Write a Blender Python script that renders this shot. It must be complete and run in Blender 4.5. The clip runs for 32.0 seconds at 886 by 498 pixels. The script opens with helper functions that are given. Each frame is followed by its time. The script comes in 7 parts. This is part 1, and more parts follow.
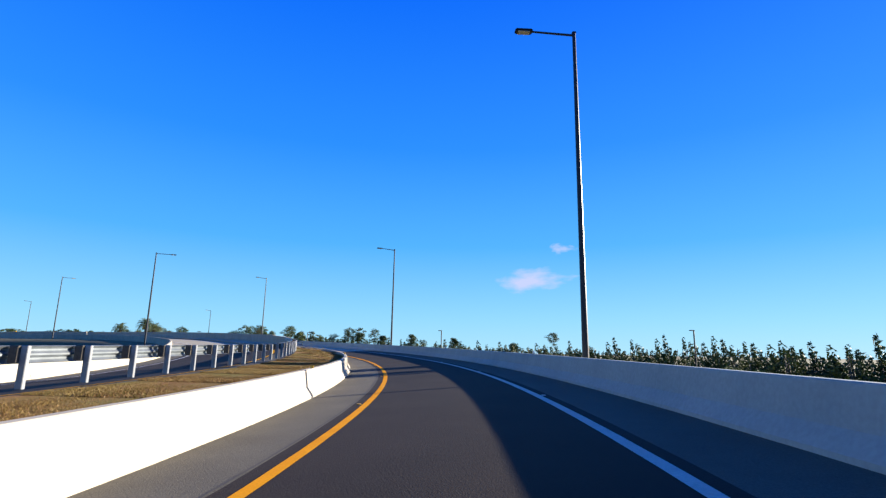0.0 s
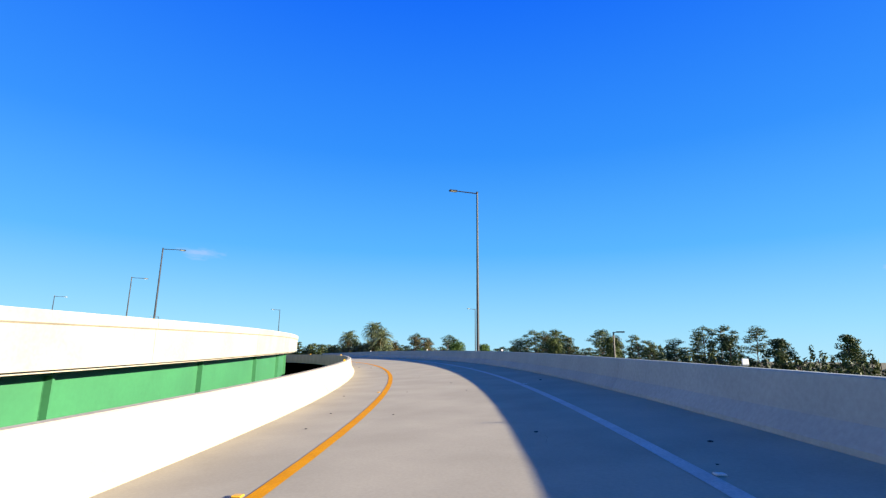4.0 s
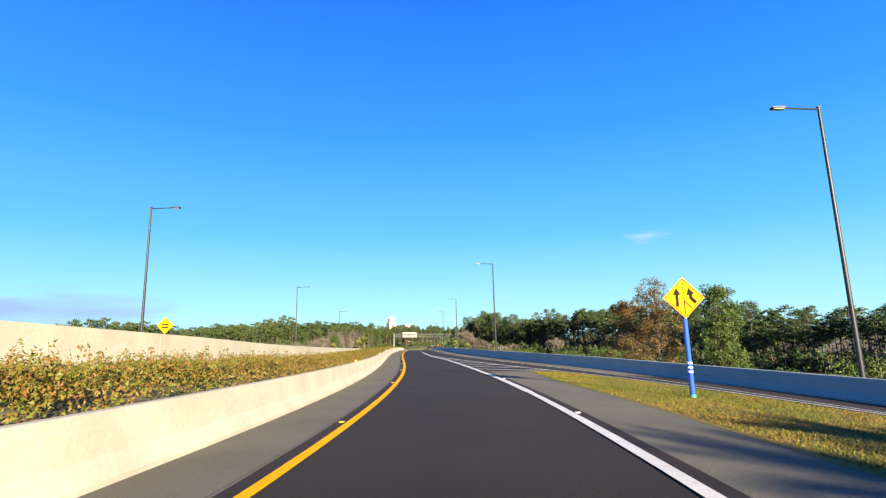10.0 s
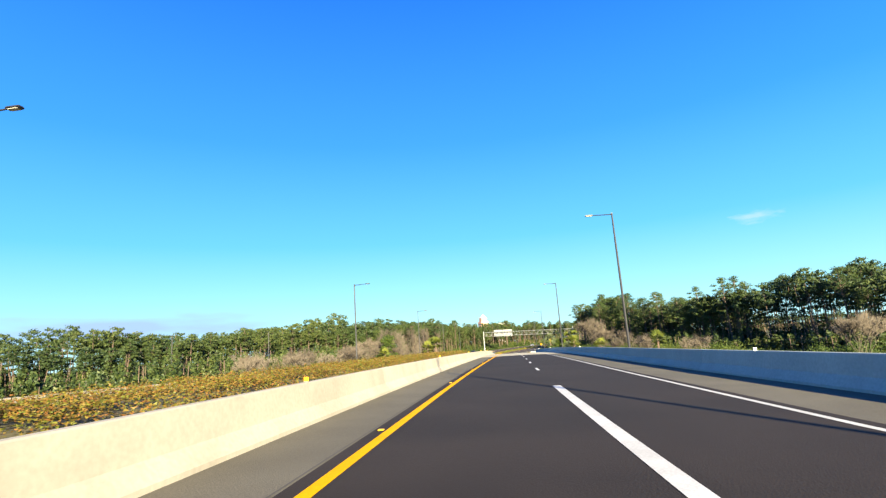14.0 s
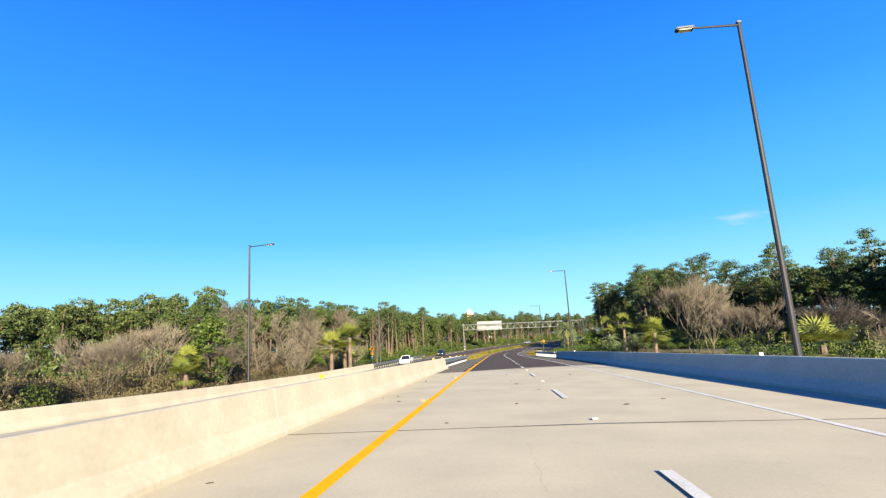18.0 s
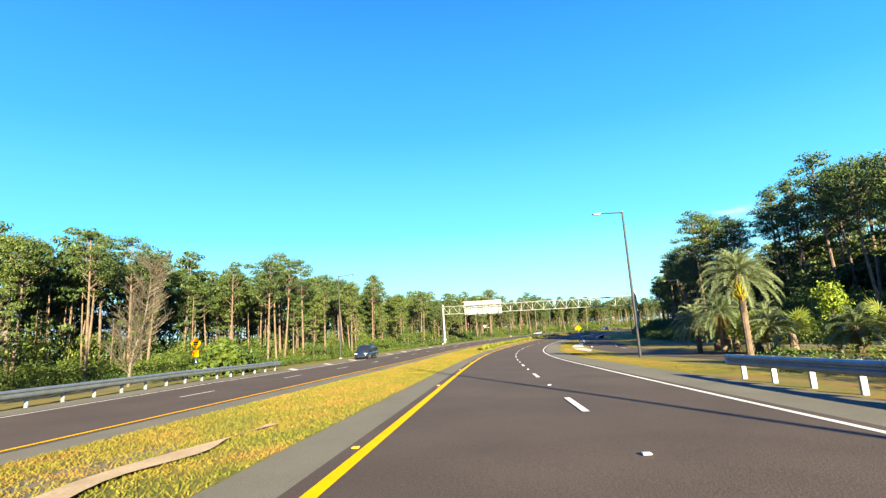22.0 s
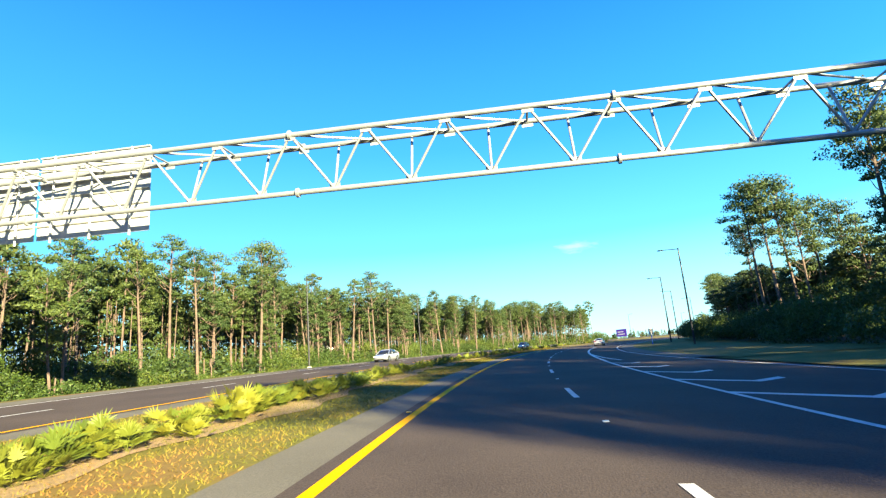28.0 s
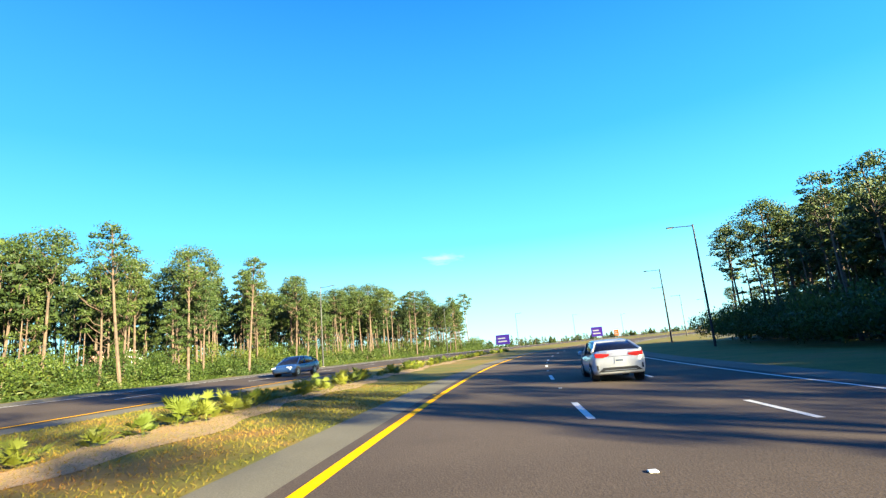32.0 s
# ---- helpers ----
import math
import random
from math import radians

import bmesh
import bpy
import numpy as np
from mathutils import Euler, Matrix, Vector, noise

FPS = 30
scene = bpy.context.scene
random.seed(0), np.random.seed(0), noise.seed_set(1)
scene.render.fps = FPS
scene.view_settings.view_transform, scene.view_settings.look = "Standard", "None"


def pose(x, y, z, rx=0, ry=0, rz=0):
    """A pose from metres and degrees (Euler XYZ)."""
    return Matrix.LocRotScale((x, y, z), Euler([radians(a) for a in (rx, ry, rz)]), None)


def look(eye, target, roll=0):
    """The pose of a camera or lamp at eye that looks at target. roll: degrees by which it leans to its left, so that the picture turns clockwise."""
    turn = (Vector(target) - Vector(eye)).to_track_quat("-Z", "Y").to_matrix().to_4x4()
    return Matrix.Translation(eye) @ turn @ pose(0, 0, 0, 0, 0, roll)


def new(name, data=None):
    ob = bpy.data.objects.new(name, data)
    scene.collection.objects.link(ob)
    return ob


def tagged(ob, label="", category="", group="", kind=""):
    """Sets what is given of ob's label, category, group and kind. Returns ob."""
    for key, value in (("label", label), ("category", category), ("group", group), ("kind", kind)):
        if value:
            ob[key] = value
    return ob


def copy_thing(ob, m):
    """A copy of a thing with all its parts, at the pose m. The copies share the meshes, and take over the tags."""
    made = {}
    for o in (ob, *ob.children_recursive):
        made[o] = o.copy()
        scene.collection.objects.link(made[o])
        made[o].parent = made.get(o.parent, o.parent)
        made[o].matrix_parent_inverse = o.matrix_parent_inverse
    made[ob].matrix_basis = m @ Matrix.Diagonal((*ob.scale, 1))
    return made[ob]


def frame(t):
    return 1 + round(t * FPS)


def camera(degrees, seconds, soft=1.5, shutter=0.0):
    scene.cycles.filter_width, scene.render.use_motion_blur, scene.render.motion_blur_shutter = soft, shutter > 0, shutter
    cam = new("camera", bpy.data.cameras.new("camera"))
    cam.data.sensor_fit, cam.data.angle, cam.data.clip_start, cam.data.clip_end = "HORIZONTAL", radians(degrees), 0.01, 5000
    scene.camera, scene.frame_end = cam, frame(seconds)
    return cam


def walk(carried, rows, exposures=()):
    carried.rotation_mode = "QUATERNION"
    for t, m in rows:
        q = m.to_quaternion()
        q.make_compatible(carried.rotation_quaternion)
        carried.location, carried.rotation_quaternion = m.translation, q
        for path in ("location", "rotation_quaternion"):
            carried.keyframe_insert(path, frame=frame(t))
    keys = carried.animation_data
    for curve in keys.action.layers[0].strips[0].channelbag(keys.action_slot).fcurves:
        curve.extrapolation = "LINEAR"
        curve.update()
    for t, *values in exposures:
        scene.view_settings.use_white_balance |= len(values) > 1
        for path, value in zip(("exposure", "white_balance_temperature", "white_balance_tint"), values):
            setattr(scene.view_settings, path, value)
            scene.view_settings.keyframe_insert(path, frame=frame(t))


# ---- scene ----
cam = camera(82.0, 32.0, soft=1.3, shutter=0.02)
PATH = [
    (0.0, 2.458, 0.000, 1.577, 101.360, -1.011, 5.155),
    (0.5, 1.951, 10.825, 1.687, 101.489, -0.721, 10.030),
    (1.0, 0.608, 21.414, 1.814, 101.332, -0.628, 14.933),
    (1.5, -1.656, 31.674, 1.949, 101.369, -0.582, 19.454),
    (2.0, -4.629, 41.572, 2.101, 101.499, -0.603, 23.923),
    (2.5, -8.201, 51.090, 2.274, 101.854, -0.623, 28.329),
    (3.0, -12.383, 60.178, 2.461, 101.921, -0.589, 32.458),
    (3.5, -17.170, 68.820, 2.660, 101.988, -0.554, 36.548),
    (4.0, -22.534, 77.011, 2.870, 102.054, -0.519, 40.612),
    (4.5, -28.429, 84.716, 3.092, 102.119, -0.484, 44.646),
    (5.0, -34.875, 91.844, 3.319, 102.145, -0.733, 49.173),
    (5.5, -41.766, 98.406, 3.524, 101.791, -0.767, 53.395),
    (6.0, -48.991, 104.450, 3.691, 101.340, -0.715, 57.430),
    (6.5, -56.628, 109.977, 3.819, 101.412, -0.523, 61.412),
    (7.0, -64.718, 115.036, 3.909, 101.046, -0.323, 65.481),
    (7.5, -73.282, 119.495, 3.954, 100.796, -0.411, 69.486),
    (8.0, -82.253, 123.354, 3.950, 100.443, -0.464, 73.950),
    (8.5, -91.626, 126.482, 3.903, 100.462, -0.040, 78.327),
    (9.0, -101.296, 129.050, 3.828, 100.018, 0.429, 82.239),
    (9.5, -111.217, 131.117, 3.726, 99.728, 0.855, 85.673),
    (10.0, -121.369, 132.647, 3.588, 100.143, 1.387, 88.930),
    (10.5, -131.726, 133.715, 3.426, 100.276, 1.711, 92.519),
    (11.0, -142.259, 134.262, 3.279, 100.539, 2.156, 95.889),
    (11.5, -152.913, 133.916, 3.146, 100.326, 2.413, 98.721),
    (12.0, -163.666, 133.335, 3.054, 100.360, 2.641, 99.534),
    (12.5, -174.479, 132.450, 2.989, 100.566, 3.498, 99.434),
    (13.0, -185.345, 131.498, 2.937, 101.006, 4.359, 99.457),
    (13.5, -196.285, 130.561, 2.881, 100.738, 4.144, 99.486),
    (14.0, -207.309, 129.748, 2.821, 100.756, 3.855, 99.475),
    (14.5, -218.428, 129.095, 2.755, 100.869, 3.759, 99.161),
    (15.0, -229.638, 128.564, 2.683, 100.807, 3.720, 98.577),
    (15.5, -240.920, 128.092, 2.605, 100.704, 3.542, 98.114),
    (16.0, -252.254, 127.657, 2.513, 100.600, 3.361, 97.791),
    (16.5, -263.637, 127.233, 2.408, 100.496, 3.181, 97.591),
    (17.0, -275.074, 126.926, 2.288, 100.444, 3.262, 97.574),
    (17.5, -286.559, 126.616, 2.149, 100.493, 3.412, 97.823),
    (18.0, -298.084, 126.196, 1.987, 100.331, 3.457, 98.192),
    (18.5, -309.614, 125.659, 1.802, 100.102, 3.417, 98.403),
    (19.0, -321.110, 125.079, 1.595, 99.990, 3.284, 98.516),
    (19.5, -332.578, 124.540, 1.367, 99.773, 3.328, 98.288),
    (20.0, -344.019, 124.031, 1.127, 99.781, 3.410, 97.955),
    (20.5, -355.432, 123.569, 0.874, 99.821, 3.599, 97.733),
    (21.0, -366.821, 123.187, 0.608, 99.800, 3.671, 97.758),
    (21.5, -378.219, 122.784, 0.330, 99.631, 3.729, 97.980),
    (22.0, -389.661, 122.330, 0.059, 99.731, 3.605, 97.859),
    (22.5, -401.147, 121.883, -0.201, 100.026, 3.418, 97.697),
    (23.0, -412.674, 121.457, -0.449, 99.913, 3.257, 97.421),
    (23.5, -424.241, 121.152, -0.690, 99.996, 3.502, 97.245),
    (24.0, -435.845, 120.955, -0.912, 99.855, 3.944, 96.964),
    (24.5, -447.479, 120.874, -1.095, 100.110, 4.138, 96.216),
    (25.0, -459.145, 120.898, -1.235, 100.196, 4.262, 94.658),
    (25.5, -470.843, 121.293, -1.336, 100.391, 4.255, 92.837),
    (26.0, -482.554, 122.165, -1.400, 100.684, 4.527, 90.770),
    (26.5, -494.269, 123.447, -1.420, 100.964, 4.701, 88.627),
    (27.0, -505.928, 125.146, -1.396, 101.228, 4.724, 86.442),
    (27.5, -517.474, 127.254, -1.333, 101.492, 4.748, 84.300),
    (28.0, -528.891, 129.771, -1.237, 101.590, 4.787, 82.309),
    (28.5, -540.155, 132.717, -1.144, 101.667, 4.807, 80.557),
    (29.0, -551.272, 136.008, -1.059, 101.616, 4.808, 78.759),
    (29.5, -562.249, 139.537, -0.978, 101.545, 4.740, 76.994),
    (30.0, -573.021, 143.425, -0.906, 101.456, 4.617, 75.015),
    (30.5, -583.587, 147.631, -0.848, 101.329, 4.499, 73.048),
    (31.0, -593.876, 152.280, -0.811, 101.509, 4.520, 70.998),
    (31.5, -603.944, 157.207, -0.790, 101.310, 4.863, 69.068),
    (32.0, -613.816, 162.337, -0.781, 101.329, 5.027, 67.470),
]

walk(cam, [(r[0], pose(*r[1:])) for r in PATH],
     exposures=[(0.0, 1.87, 6050, 10), (2.5, 1.84, 6050, 10), (4.5, 1.93, 6500, 9), (8.0, 2.05, 6700, 8), (11.0, 2.33, 7100, 2), (14.0, 2.45, 7250, 0), (16.5, 2.46, 7250, 0), (17.3, 2.41, 7200, 1), (18.2, 2.22, 6700, 3), (19.1, 2.18, 6700, 2), (20.0, 2.42, 7050, -1), (21.0, 2.71, 7650, -5), (24.0, 2.97, 7800, -6), (28.0, 2.97, 7550, -7), (32.0, 2.99, 7550, -7)])

# ---- world and sun ----
SKY_GAIN = 0.255
SUN_EL, SUN_AZ = 15.0, 67.0            # degrees above the horizon; clockwise from +y
world = bpy.data.worlds.new("sky_world")
scene.world = world
world.use_nodes = True
wn, wl = world.node_tree.nodes, world.node_tree.links
sky = wn.new("ShaderNodeTexSky")
sky.sky_type = 'NISHITA'
sky.sun_disc = False
sky.sun_elevation = radians(SUN_EL)
sky.sun_rotation = radians(SUN_AZ)
sky.altitude, sky.air_density, sky.dust_density, sky.ozone_density = 0.0, 1.0, 0.15, 2.2
tc = wn.new("ShaderNodeTexCoord")
sep = wn.new("ShaderNodeSeparateXYZ")
wl.new(tc.outputs["Generated"], sep.inputs[0])
ramp = wn.new("ShaderNodeValToRGB")          # clear winter blue: deep overhead, pale cyan low down
SKY_STOPS = [(0.0, (0.40, 0.78, 1.0)), (0.06, (0.30, 0.70, 1.0)), (0.2, (0.085, 0.46, 1.0)), (0.38, (0.022, 0.28, 1.0)), (0.62, (0.001, 0.15, 0.98)), (0.75, (0.0, 0.08, 0.55)), (1.0, (0.0, 0.04, 0.32))]
ce = ramp.color_ramp.elements
ce[0].color, ce[1].color = (*SKY_STOPS[0][1], 1), (*SKY_STOPS[-1][1], 1)
for p_, c_ in SKY_STOPS[1:-1]:
    ce.new(p_).color = (*c_, 1)
wl.new(sep.outputs["Z"], ramp.inputs["Fac"])
gain = wn.new("ShaderNodeVectorMath")
gain.operation = 'SCALE'
gain.inputs["Scale"].default_value = SKY_GAIN / 0.15
wl.new(ramp.outputs[0], gain.inputs[0])
tint = wn.new("ShaderNodeMix")
tint.data_type = 'RGBA'
tint.inputs["Factor"].default_value = 0.97
wl.new(sky.outputs[0], tint.inputs["A"])
wl.new(gain.outputs[0], tint.inputs["B"])


def cloud(prev, az, el, w, h, strength, seed, colour=(0.72, 0.74, 1.0)):
    """A faint ragged cloud round one direction of the sky."""
    mp = wn.new("ShaderNodeMapping")
    mp.vector_type = 'TEXTURE'
    mp.inputs["Location"].default_value = (math.sin(radians(az)) * math.cos(radians(el)), math.cos(radians(az)) * math.cos(radians(el)), math.sin(radians(el)))
    mp.inputs["Rotation"].default_value = (0, 0, radians(-az))
    mp.inputs["Scale"].default_value = (w, 1.0, h)
    wl.new(tc.outputs["Generated"], mp.inputs["Vector"])
    ln = wn.new("ShaderNodeVectorMath")
    ln.operation = 'LENGTH'
    wl.new(mp.outputs[0], ln.inputs[0])
    nz = wn.new("ShaderNodeTexNoise")
    nz.inputs["Scale"].default_value, nz.inputs["Detail"].default_value = 1.6, 7
    mp2 = wn.new("ShaderNodeVectorMath")
    mp2.operation = 'ADD'
    mp2.inputs[1].default_value = (seed, seed * 2, 0)
    wl.new(mp.outputs[0], mp2.inputs[0])
    wl.new(mp2.outputs[0], nz.inputs["Vector"])
    mr = wn.new("ShaderNodeMath")
    mr.operation = 'MULTIPLY_ADD'
    mr.inputs[1].default_value = -0.55
    wl.new(ln.outputs["Value"], mr.inputs[0])
    wl.new(nz.outputs["Fac"], mr.inputs[2])
    rg = wn.new("ShaderNodeMapRange")
    rg.inputs["From Min"].default_value, rg.inputs["From Max"].default_value = 0.08, 0.42
    rg.inputs["To Max"].default_value = strength
    wl.new(mr.outputs[0], rg.inputs["Value"])
    mx = wn.new("ShaderNodeMix")
    mx.data_type = 'RGBA'
    mx.inputs["B"].default_value = tuple(c * SKY_GAIN / 0.15 for c in colour) + (1,)
    wl.new(rg.outputs[0], mx.inputs["Factor"])
    wl.new(prev, mx.inputs["A"])
    return mx.outputs["Result"]


out = tint.outputs["Result"]
for c_ in ((4.5, 8.0, 0.085, 0.03, 0.9, 0.0), (8.0, 11.3, 0.03, 0.014, 0.6, 3.0), (-66.5, 10.2, 0.05, 0.014, 0.35, 5.0), (-133, 3.2, 0.34, 0.06, 1.0, 8.0, (0.36, 0.53, 0.93))):
    out = cloud(out, *c_)
wl.new(out, wn["Background"].inputs["Color"])
wn["Background"].inputs["Strength"].default_value = 0.15
sun_data = bpy.data.lights.new("sun", 'SUN')
sun_data.energy, sun_data.angle, sun_data.color = 5.0, radians(0.53), (1.0, 0.86, 0.65)
sun = new("sun", sun_data)
sun_dir = Vector((math.sin(radians(SUN_AZ)) * math.cos(radians(SUN_EL)), math.cos(radians(SUN_AZ)) * math.cos(radians(SUN_EL)), math.sin(radians(SUN_EL))))
sun.matrix_world = look((60, 60, 80), Vector((60, 60, 80)) - sun_dir)

# ---- the road's line: curvature per 25 m, grade per 50 m, cross fall ----
KAPPA = [75.2, 75.3, 75.9, 76.6, 77.0, 76.9, 77.4, 73.4, 57.2, 28.5, 2.8, -7.1, -6.3, -1.5, 2.3, 2.1, -0.1, -0.5, 1.3, -0.2, -8.3, -20.5, -28.8, -30.7, -29.4, -28.3, -28.5, -28.3, -27.9, -27.8, -27.6, -27.4, -27.3, -27.1, -26.9, -26.8, -26.6, -26.4, -26.2, -26.1, -25.9, -25.7, -25.6, -25.4, -25.2]
GRADE = [0.92, 1.77, 2.51, 0.15, -1.56, -0.39, -0.59, -1.1, -1.97, -2.46, -1.98, -0.53, 0.87, 0.59, -0.02, -0.07, -0.07, -0.05, -0.02, -0.01, 0.0, 0.0, 0.01]
BANK_S = [0, 150, 227, 304, 494, 564, 1100]
BANK_V = [3.6, 3.6, 0.5, -0.5, -0.5, -2.0, -2.0]
SG = np.arange(-80.0, 1180.0, 2.0)
_k = np.interp(SG, np.arange(len(KAPPA)) * 25.0, np.array(KAPPA) * 1e-4)
_g = np.interp(SG, np.arange(len(GRADE)) * 50.0, np.array(GRADE) * 1e-2)
PSI = np.cumsum(_k) * 2.0
PSI -= np.interp(0, SG, PSI)
RX, RY, RZ = np.cumsum(-np.sin(PSI)) * 2.0, np.cumsum(np.cos(PSI)) * 2.0, np.cumsum(_g) * 2.0
RX -= np.interp(0, SG, RX)
RY -= np.interp(0, SG, RY)
RZ -= np.interp(0, SG, RZ)
BANK = np.tan(np.radians(np.interp(SG, BANK_S, BANK_V)))


def tab(*pairs):
    """A piecewise linear function of the way s."""
    a = np.array(pairs, float)
    return lambda s: np.interp(s, a[:, 0], a[:, 1])


OPP_DZ = tab((-80, 0.64), (30, 0.74), (60, 1.1), (75, 1.32), (168, 1.47), (200, 1.12), (225, 0.65), (260, 0.3), (300, 0.0), (1200, 0.0))
OPP_FALL = tab((-80, -1.3), (58, -1.3), (74, -1.0), (168, -1.0), (215, 0), (280, 0), (326, -0.85), (380, -0.87), (410, -1.15), (427, -1.1), (442, -0.9), (467, -0.5), (480, -0.25), (495, 0))
OPP_Y = tab((-80, -8.0), (300, -8.2), (415, -7.8), (520, -7.7), (558, -8.8), (620, -9.6), (690, -10.4), (720, -11.4), (800, -14), (1200, -28))


def surf(s, lat):
    """Height of the paved surface over the line's own height."""
    s, lat = np.broadcast_arrays(np.asarray(s, float), np.asarray(lat, float))
    b = np.interp(s, SG, BANK)
    near = np.clip(lat, -26, 16) * b - np.clip(lat - 4.0, 0, 12) * np.interp(s, [160, 185, 250, 300], [0, 0.035, 0.035, 0.02]) * (s < 560)
    near = near + np.interp(s, [130, 160, 190, 208, 222, 236, 248, 254], [-4.0, -2.2, -1.1, -0.85, -0.55, -0.25, -0.05, 0]) * np.clip((lat - 8.0) / 9.0, 0, 1) ** 1.3
    left = np.interp(s, [-80, 300, 380], [1, 1, 0])
    w = np.clip((-lat - 3.0) / 3.0, 0, 1) * left
    return near * (1 - w) + OPP_DZ(s) * w + OPP_FALL(s) * np.clip((-lat - 3.0) / 15.0, 0, 2)


def at(s, lat, h=0.0):
    """World places of points at the way s, lat metres to the right of the yellow line, h over the paved surface."""
    s, lat, h = np.broadcast_arrays(np.asarray(s, float), np.asarray(lat, float), np.asarray(h, float))
    p = np.interp(s, SG, PSI)
    return np.stack([np.interp(s, SG, RX) + lat * np.cos(p), np.interp(s, SG, RY) + lat * np.sin(p), np.interp(s, SG, RZ) + surf(s, lat) + h], -1)


def head(s):
    return math.degrees(float(np.interp(s, SG, PSI)))


def stand(s, lat, h=0.0, turn=0.0):
    """A pose on the surface, y along the road."""
    x, y, z = at(s, lat, h)
    return pose(x, y, z, 0, 0, head(s) + turn)


# ---- materials ----
def mat(name, base, rough=0.8, metal=0.0, var=0.15, scale=3.0, fine=60.0, bump=0.2, second=None, coord="Object", spec=0.5, rnd=0.0, bump_scale=None):
    m = bpy.data.materials.new(name)
    m.use_nodes = True
    n, l = m.node_tree.nodes, m.node_tree.links
    b = n["Principled BSDF"]
    b.inputs["Roughness"].default_value = rough
    b.inputs["Metallic"].default_value = metal
    b.inputs["Specular IOR Level"].default_value = spec
    tc = n.new("ShaderNodeTexCoord")
    n1 = n.new("ShaderNodeTexNoise")
    n1.inputs["Scale"].default_value, n1.inputs["Detail"].default_value = scale, 6
    n2 = n.new("ShaderNodeTexNoise")
    n2.inputs["Scale"].default_value, n2.inputs["Detail"].default_value = fine, 3
    for q in (n1, n2):
        l.new(tc.outputs[coord], q.inputs["Vector"])
    second = second or tuple(c * 0.6 for c in base)
    ramp = n.new("ShaderNodeValToRGB")
    ramp.color_ramp.elements[0].position, ramp.color_ramp.elements[1].position = 0.35, 0.65
    ramp.color_ramp.elements[0].color, ramp.color_ramp.elements[1].color = (*second, 1), (*base, 1)
    l.new(n1.outputs["Fac"], ramp.inputs["Fac"])
    mix = n.new("ShaderNodeMix")
    mix.data_type = 'RGBA'
    mix.blend_type = 'MULTIPLY'
    mix.inputs["Factor"].default_value = 1.0
    r2 = n.new("ShaderNodeMapRange")
    r2.inputs["From Min"].default_value, r2.inputs["From Max"].default_value = 0.3, 0.7
    r2.inputs["To Min"].default_value, r2.inputs["To Max"].default_value = 1 - var, 1 + var
    l.new(n2.outputs["Fac"], r2.inputs["Value"])
    src = r2.outputs[0]
    if rnd:
        oi = n.new("ShaderNodeObjectInfo")
        r3 = n.new("ShaderNodeMapRange")
        r3.inputs["To Min"].default_value, r3.inputs["To Max"].default_value = 1 - rnd, 1 + rnd
        l.new(oi.outputs["Random"], r3.inputs["Value"])
        mm = n.new("ShaderNodeMath")
        mm.operation = 'MULTIPLY'
        l.new(src, mm.inputs[0])
        l.new(r3.outputs[0], mm.inputs[1])
        src = mm.outputs[0]
    l.new(ramp.outputs[0], mix.inputs["A"])
    l.new(src, mix.inputs["B"])
    l.new(mix.outputs["Result"], b.inputs["Base Color"])
    if bump:
        bp = n.new("ShaderNodeBump")
        bp.inputs["Strength"].default_value, bp.inputs["Distance"].default_value = bump, 0.02
        l.new(n2.outputs["Fac"], bp.inputs["Height"])
        l.new(bp.outputs[0], b.inputs["Normal"])
    return m


def leaf_mat(name, a, b_, rough=0.6, island=True, trans=0.25):
    """Foliage: colour changes from leaf to leaf and from plant to plant, some light passes through."""
    m = bpy.data.materials.new(name)
    m.use_nodes = True
    n, l = m.node_tree.nodes, m.node_tree.links
    b = n["Principled BSDF"]
    b.inputs["Roughness"].default_value = rough
    b.inputs["Specular IOR Level"].default_value = 0.3
    g = n.new("ShaderNodeNewGeometry")
    oi = n.new("ShaderNodeObjectInfo")
    add = n.new("ShaderNodeMath")
    add.operation = 'MULTIPLY_ADD'
    add.inputs[1].default_value = 0.55
    mul = n.new("ShaderNodeMath")
    mul.operation = 'MULTIPLY'
    mul.inputs[1].default_value = 0.45
    l.new(oi.outputs["Random"], mul.inputs[0])
    l.new(g.outputs["Random Per Island"], add.inputs[0])
    l.new(mul.outputs[0], add.inputs[2])
    r = n.new("ShaderNodeValToRGB")
    cols = [a, tuple((p + q) / 2 for p, q in zip(a, b_)), b_] if not isinstance(a[0], tuple) else list(a)
    el = r.color_ramp.elements
    el[0].color, el[1].color = (*cols[0], 1), (*cols[-1], 1)
    for i, c in enumerate(cols[1:-1]):
        e = el.new((i + 1) / (len(cols) - 1))
        e.color = (*c, 1)
    l.new(add.outputs[0], r.inputs["Fac"])
    l.new(r.outputs[0], b.inputs["Base Color"])
    if trans:
        t = n.new("ShaderNodeBsdfTranslucent")
        l.new(r.outputs[0], t.inputs["Color"])
        ms = n.new("ShaderNodeMixShader")
        ms.inputs[0].default_value = trans
        l.new(b.outputs[0], ms.inputs[1])
        l.new(t.outputs[0], ms.inputs[2])
        l.new(ms.outputs[0], n["Material Output"].inputs["Surface"])
    return m


def plain(name, base, rough=0.5, metal=0.0, **kw):
    return mat(name, base, rough, metal, var=0.06, scale=2.0, fine=30, bump=0.0, second=tuple(c * 0.88 for c in base), **kw)


